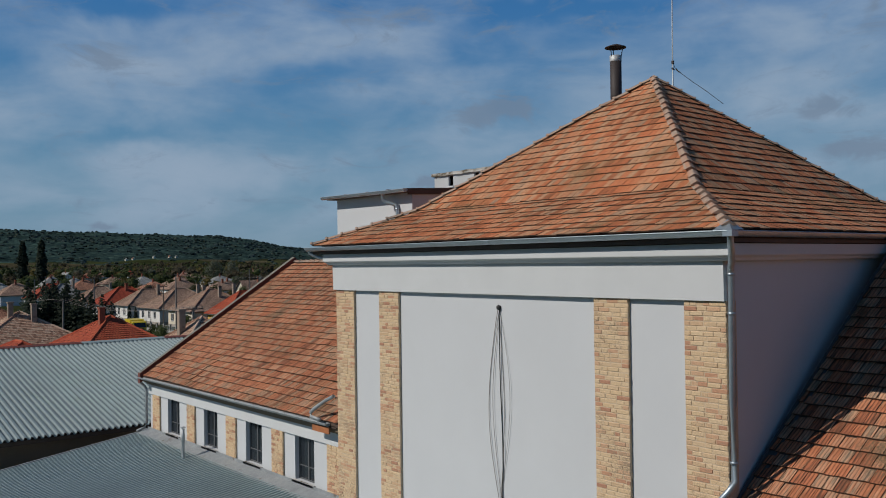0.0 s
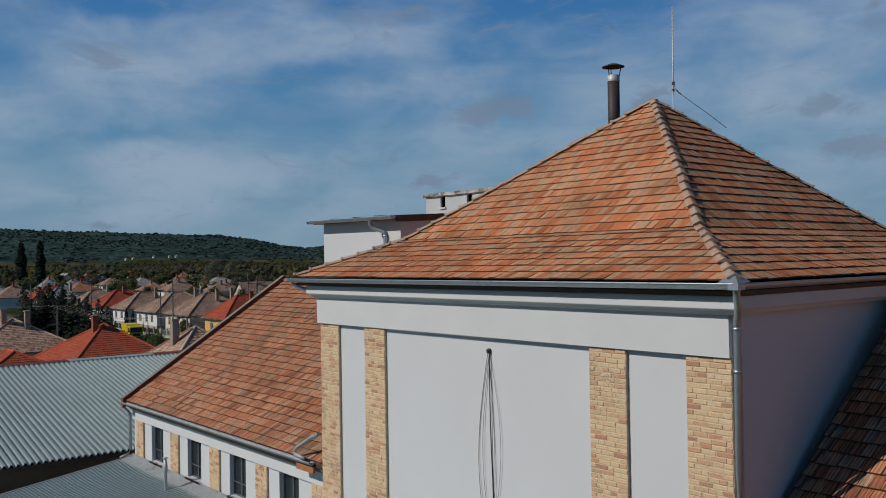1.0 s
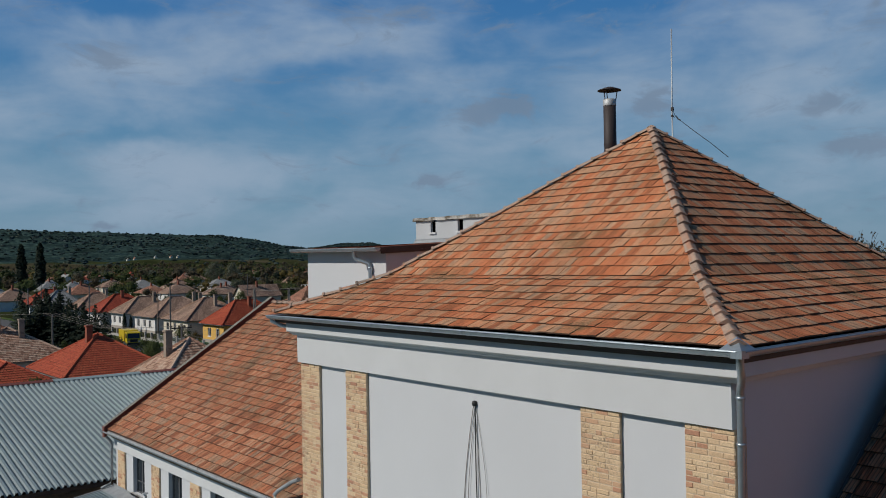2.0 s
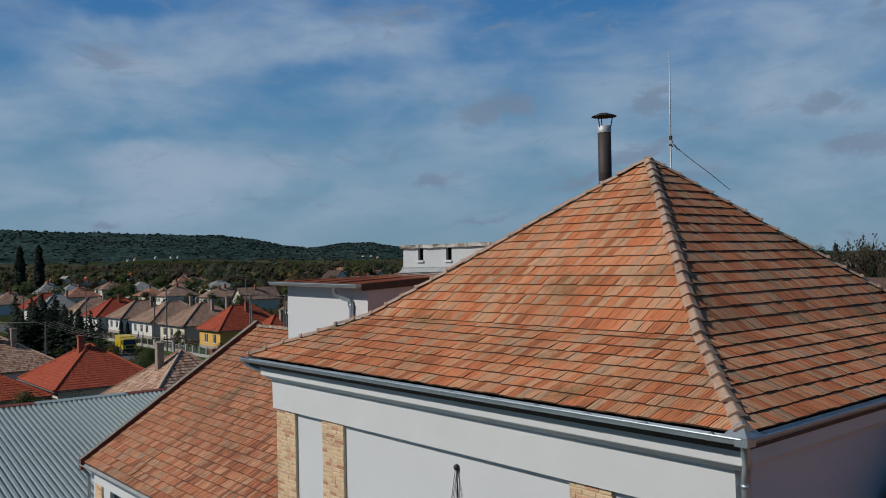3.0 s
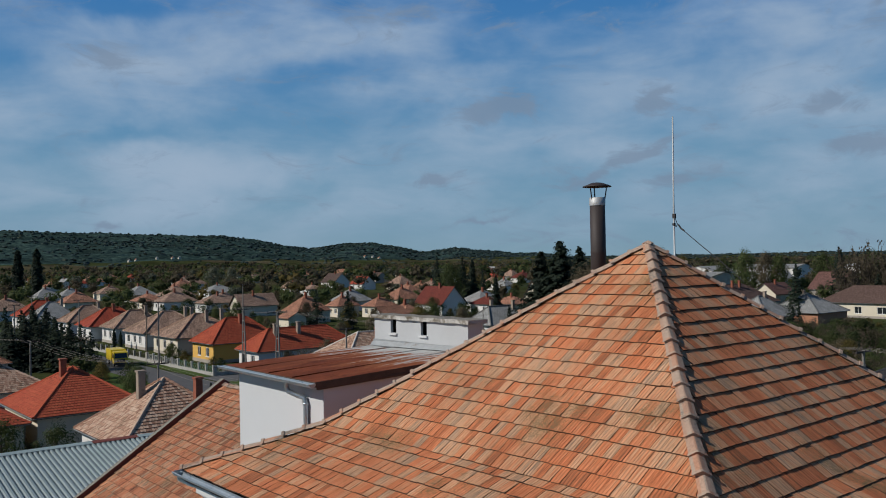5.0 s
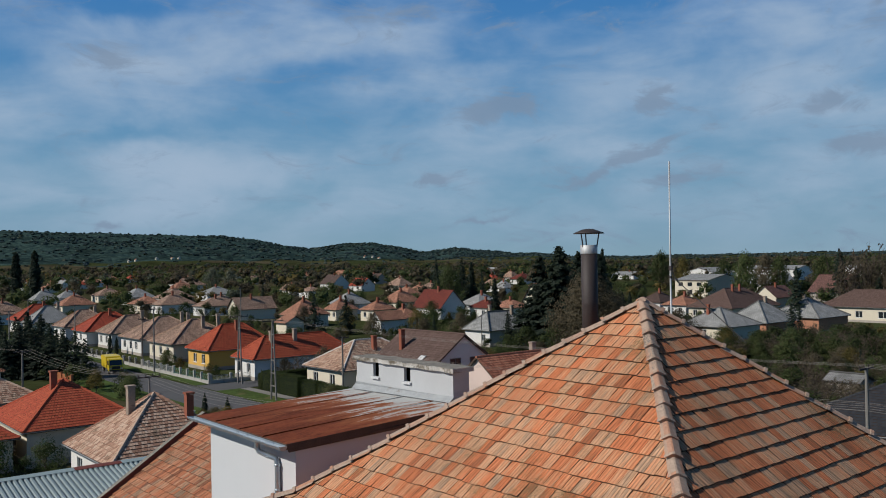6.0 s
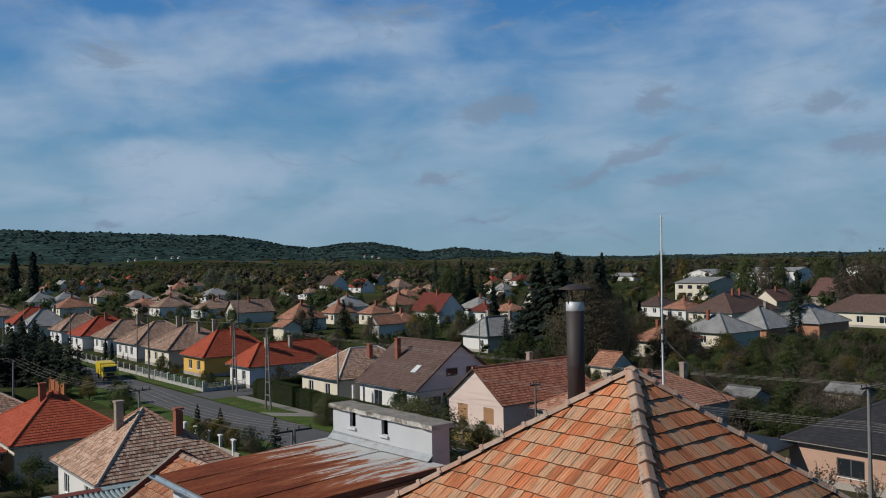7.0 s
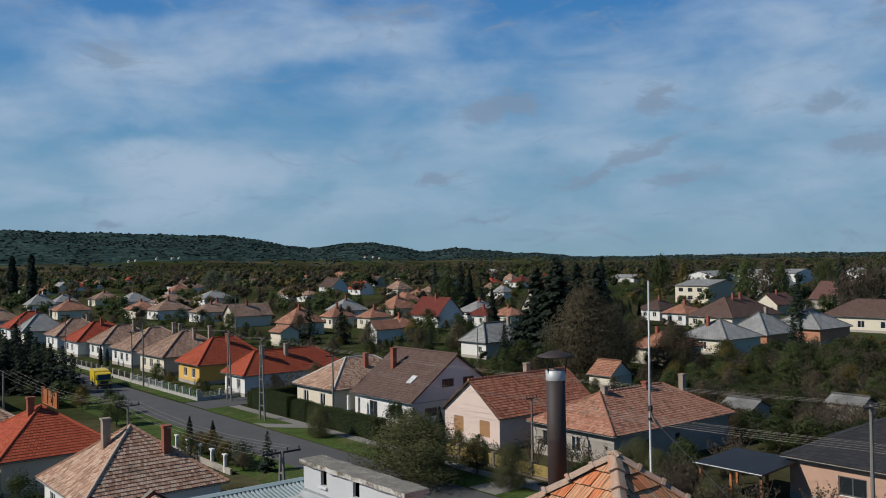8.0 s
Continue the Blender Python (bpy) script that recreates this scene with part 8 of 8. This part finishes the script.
def build_truck():
    t = thing("truck", (-130.2, 38.3, 0.05, 0, 0, -8), "yellow lorry parked on the village street", "truck")
    t.scale = (0.9, 0.9, 0.9)

    def shape(g, pts, w, c=0.08):
        """A body from its side outline (x, z), with chamfered flanks."""
        a = [(x, -w, z) for x, z in pts]
        b = [(x, w, z) for x, z in pts]
        g.poly(a)
        g.poly(b[::-1])
        for k in range(len(pts)):
            j = (k + 1) % len(pts)
            g.poly([a[j], a[k], b[k], b[j]])

    g = Geo()
    shape(g, [(1.2, 0.55), (3.15, 0.55), (3.22, 0.75), (3.20, 1.35), (2.95, 2.25), (2.75, 2.42), (1.35, 2.45), (1.2, 2.35)], 1.08)
    body = part("cab", g, YELLOW, t, "yellow cab")
    g = Geo()
    g.poly([(3.205, -0.95, 1.42), (3.205, 0.95, 1.42), (2.985, 0.90, 2.2), (2.985, -0.90, 2.2)])
    part("windscreen", g, PANE, body)
    for s in (-1, 1):
        g = Geo()
        y = s * 1.088
        g.poly([(1.75, y, 1.45), (2.95, y, 1.45), (2.75, y, 2.15), (1.75, y, 2.2)])
        part("side_window", g, PANE, body)
        g = Geo()
        g.box(3.18, 3.25, s * 0.85 - 0.16, s * 0.85 + 0.16, 0.80, 0.98)
        part("headlight", g, LAMP_GLASS, body)
        g = Geo()
        g.box(2.98, 3.12, s * 1.14, s * 1.28, 1.5, 1.95)
        part("mirror", g, STEEL_DARK, body)
    g = Geo()
    g.box(3.16, 3.30, -1.08, 1.08, 0.42, 0.68)
    part("bumper", g, STEEL_DARK, t)
    g = Geo()
    g.box(3.205, 3.235, -0.6, 0.6, 0.80, 1.25)
    part("grille", g, STEEL_DARK, t)
    g = Geo()
    shape(g, [(-3.4, 0.85), (1.05, 0.85), (1.05, 2.55), (0.95, 2.65), (-3.3, 2.65), (-3.4, 2.55)], 1.15)
    part("cargo_box", g, YELLOW, t, "yellow box body")
    g = Geo()
    g.box(-3.3, 3.1, -0.45, 0.45, 0.48, 0.72)
    part("chassis", g, STEEL_DARK, t)
    for x in (2.35, -2.1):
        for s in (-1, 1):
            g = Geo()
            base = [(0.0, -0.14), (0.28, -0.14), (0.44, -0.12), (0.46, -0.08), (0.46, 0.08), (0.44, 0.12), (0.28, 0.14), (0.0, 0.14)]
            n = 20
            for (r0, y0), (r1, y1) in zip(base, base[1:]):
                for k in range(n):
                    a, b = 2 * math.pi * k / n, 2 * math.pi * (k + 1) / n
                    g.poly([(x + r0 * math.cos(a), s * 0.95 + y0, 0.46 + r0 * math.sin(a)), (x + r0 * math.cos(b), s * 0.95 + y0, 0.46 + r0 * math.sin(b)),
                            (x + r1 * math.cos(b), s * 0.95 + y1, 0.46 + r1 * math.sin(b)), (x + r1 * math.cos(a), s * 0.95 + y1, 0.46 + r1 * math.sin(a))])
            w = part("wheel", g, RUBBER, t)
            g = Geo()
            for k in range(n):
                a, b = 2 * math.pi * k / n, 2 * math.pi * (k + 1) / n
                y = s * 0.95 + s * 0.146
                g.poly([(x, y - s * 0.03, 0.46), (x + 0.25 * math.cos(a), y, 0.46 + 0.25 * math.sin(a)), (x + 0.25 * math.cos(b), y, 0.46 + 0.25 * math.sin(b))])
            part("rim", g, STEEL, w)


build_truck()

# ---------------------------------------------------------------- fences and garden walls
OCHRE = material("ochre_painted_boards", (0.31, 0.235, 0.08), 0.7, spread=0.25, scale=4, fine=40)
GREEN_PAINT = material("green_painted_metal", (0.03, 0.13, 0.08), 0.5, spread=0.15)


W_FENCE = material("weathered_white_wall", (0.38, 0.37, 0.345), 0.95, spread=0.2, scale=1.5, fine=20, dark=(0.25, 0.24, 0.21), stain=0.03)


def fence(x0, x1, y, z, bay, panel, mat, label, wall=0.45, along="x", fixed=0.0, posts=None):
    """A low wall with posts, and between them panels of bars, boards or crosses."""
    n = max(1, round((x1 - x0) / bay))
    w = (x1 - x0) / n
    f = thing("fence", (x0, y, 0) if along == "x" else (fixed, x0, 0, 0, 0, 90), label, "fence", "garden fences")
    if wall:
        g = Geo()
        g.box(0, x1 - x0, -0.12, 0.12, 0, wall)
        part("base_wall", g, posts or W_FENCE, f)
    for k in range(n + 1):
        g = Geo()
        g.box(k * w - 0.13, k * w + 0.13, -0.13, 0.13, 0, z + 0.12)
        post = part("post", g, posts or W_FENCE, f)
        g = Geo()
        g.box(k * w - 0.17, k * w + 0.17, -0.17, 0.17, z + 0.122, z + 0.18)
        part("post_cap", g, posts or W_FENCE, post)
    for k in range(n):
        a, b = k * w + 0.16, (k + 1) * w - 0.16
        g = Geo()
        g.box(a, b, -0.02, 0.02, wall + 0.08, wall + 0.12)
        part("panel_rail", g, mat, f)
        g = Geo()
        g.box(a, b, -0.02, 0.02, z - 0.08, z - 0.04)
        part("panel_rail", g, mat, f)
        if panel == "cross":
            m = 3
            for j in range(m):
                p, q = a + (b - a) * j / m, a + (b - a) * (j + 1) / m
                for s, e in ((p, q), (q, p)):
                    g = Geo()
                    g.tube([(s, 0, wall + 0.1), (e, 0, z - 0.06)], 0.02, 4)
                    part("crossed_bar", g, mat, f)
        else:
            m = int((b - a) / (0.17 if panel == "bars" else 0.13))
            h = 0.014 if panel == "bars" else 0.055
            g = Geo()
            g.box(-h, h, -0.012, 0.012, wall + 0.04, z)
            me = g.mesh("board" if panel == "boards" else "railing_bar", mat)
            for j in range(m):
                ob = new("board" if panel == "boards" else "railing_bar", me)
                ob.parent = f
                ob.matrix_basis = pose(a + (b - a) * (j + 0.5) / m, 0, 0)


fence(-131.5, -119.5, 43.3, 1.25, 2.4, "bars", STEEL, "low white wall with grey metal railings")
fence(-119.2, -107.4, 43.2, 1.25, 2.4, "cross", GREEN_PAINT, "white-posted fence with green crossed bars")
fence(43.4, 49.0, 0, 1.1, 2.8, "bars", STEEL, "low white garden wall with railings", 0.5, "y", -107.3)
fence(-175.0, -132.2, 43.4, 1.2, 2.6, "bars", STEEL_DARK, "street fence with dark metal railings")
fence(-66.5, -48.0, 46.9, 1.1, 2.4, "boards", OCHRE, "low ochre timber garden fence", 0.15, posts=WOOD_POLE)
fence(-120.5, -114.0, 28.0, 1.9, 2.2, "boards", WOOD, "bright orange-brown timber board fence", 0.15, posts=WOOD)
for k in range(5):
    p = thing("garden_post", (-79.6 + 2.75 * k, 29.3 - 0.06 * k, 0), "white T-shaped concrete garden post", "post", "row of garden posts")
    g = Geo()
    g.box(-0.11, 0.11, -0.11, 0.11, 0, 1.45)
    part("shaft", g, W_WHITE, p)
    g = Geo()
    g.box(-0.30, 0.30, -0.14, 0.14, 1.45, 1.58)
    part("head", g, W_WHITE, p)
g = Geo()
g.box(-80.2, -67.5, 29.0, 29.18, 0, 0.5)
tagged(part("garden_wall", g, W_GREY), "low grey garden wall by the street", "wall")


# ---------------------------------------------------------------- carport, porch, roof light
def build_carport():
    c = thing("carport", (-35.2, 54.6, 0), "carport with orange timber posts and a black roof", "carport")
    g = Geo()
    top = [(-3.2, -2.8, 2.45), (2.3, -2.8, 2.45), (2.3, 2.4, 2.75), (-3.2, 2.4, 2.75)]
    u = Vector((1, 0, 0))
    g.slab(top, (0, 0, -0.14), 0, 1, slope_uv(top, u, Vector((0, 5.2, 0.3)).normalized()))
    part("roof", g, [R_BLACK, SOFFIT], c)
    for x in (-2.9, -0.4, 2.0):
        for y in (-2.4, 2.1):
            g = Geo()
            g.box(x - 0.09, x + 0.09, y - 0.09, y + 0.09, 0, 2.35 + (0.25 if y > 0 else 0))
            part("post", g, WOOD, c, "orange timber post")
    g = Geo()
    half_gutter(g, (-3.25, -2.88, 2.44), (2.35, -2.88, 2.44), 0.07, (0, -1, 0), n=4)
    part("gutter", g, STEEL, c)


build_carport()


def build_porch():
    p = thing("porch", (-82.6, 50.2, 0), "white porch with slender posts and a low wall", "porch")
    for x in (-0.4, 1.6):
        g = Geo()
        g.box(x - 0.14, x + 0.14, 0.0, 0.28, 0, 2.6)
        part("post", g, W_WHITE, p)
    g = Geo()
    g.box(-0.5, 3.2, -0.9, 0.1, 0, 0.75)
    part("parapet", g, W_GREY, p)
    s = thing("roof_window", (-75.2, 53.4, 4.75, 35.7, 0, 0), "small roof window in the brown tile roof", "roof window")
    g = Geo()
    g.box(-0.45, 0.45, -0.6, 0.6, 0, 0.10)
    part("frame", g, STEEL, s)
    g = Geo()
    g.box(-0.38, 0.38, -0.52, 0.52, 0.102, 0.112)
    part("pane", g, LAMP_GLASS, s)


build_porch()
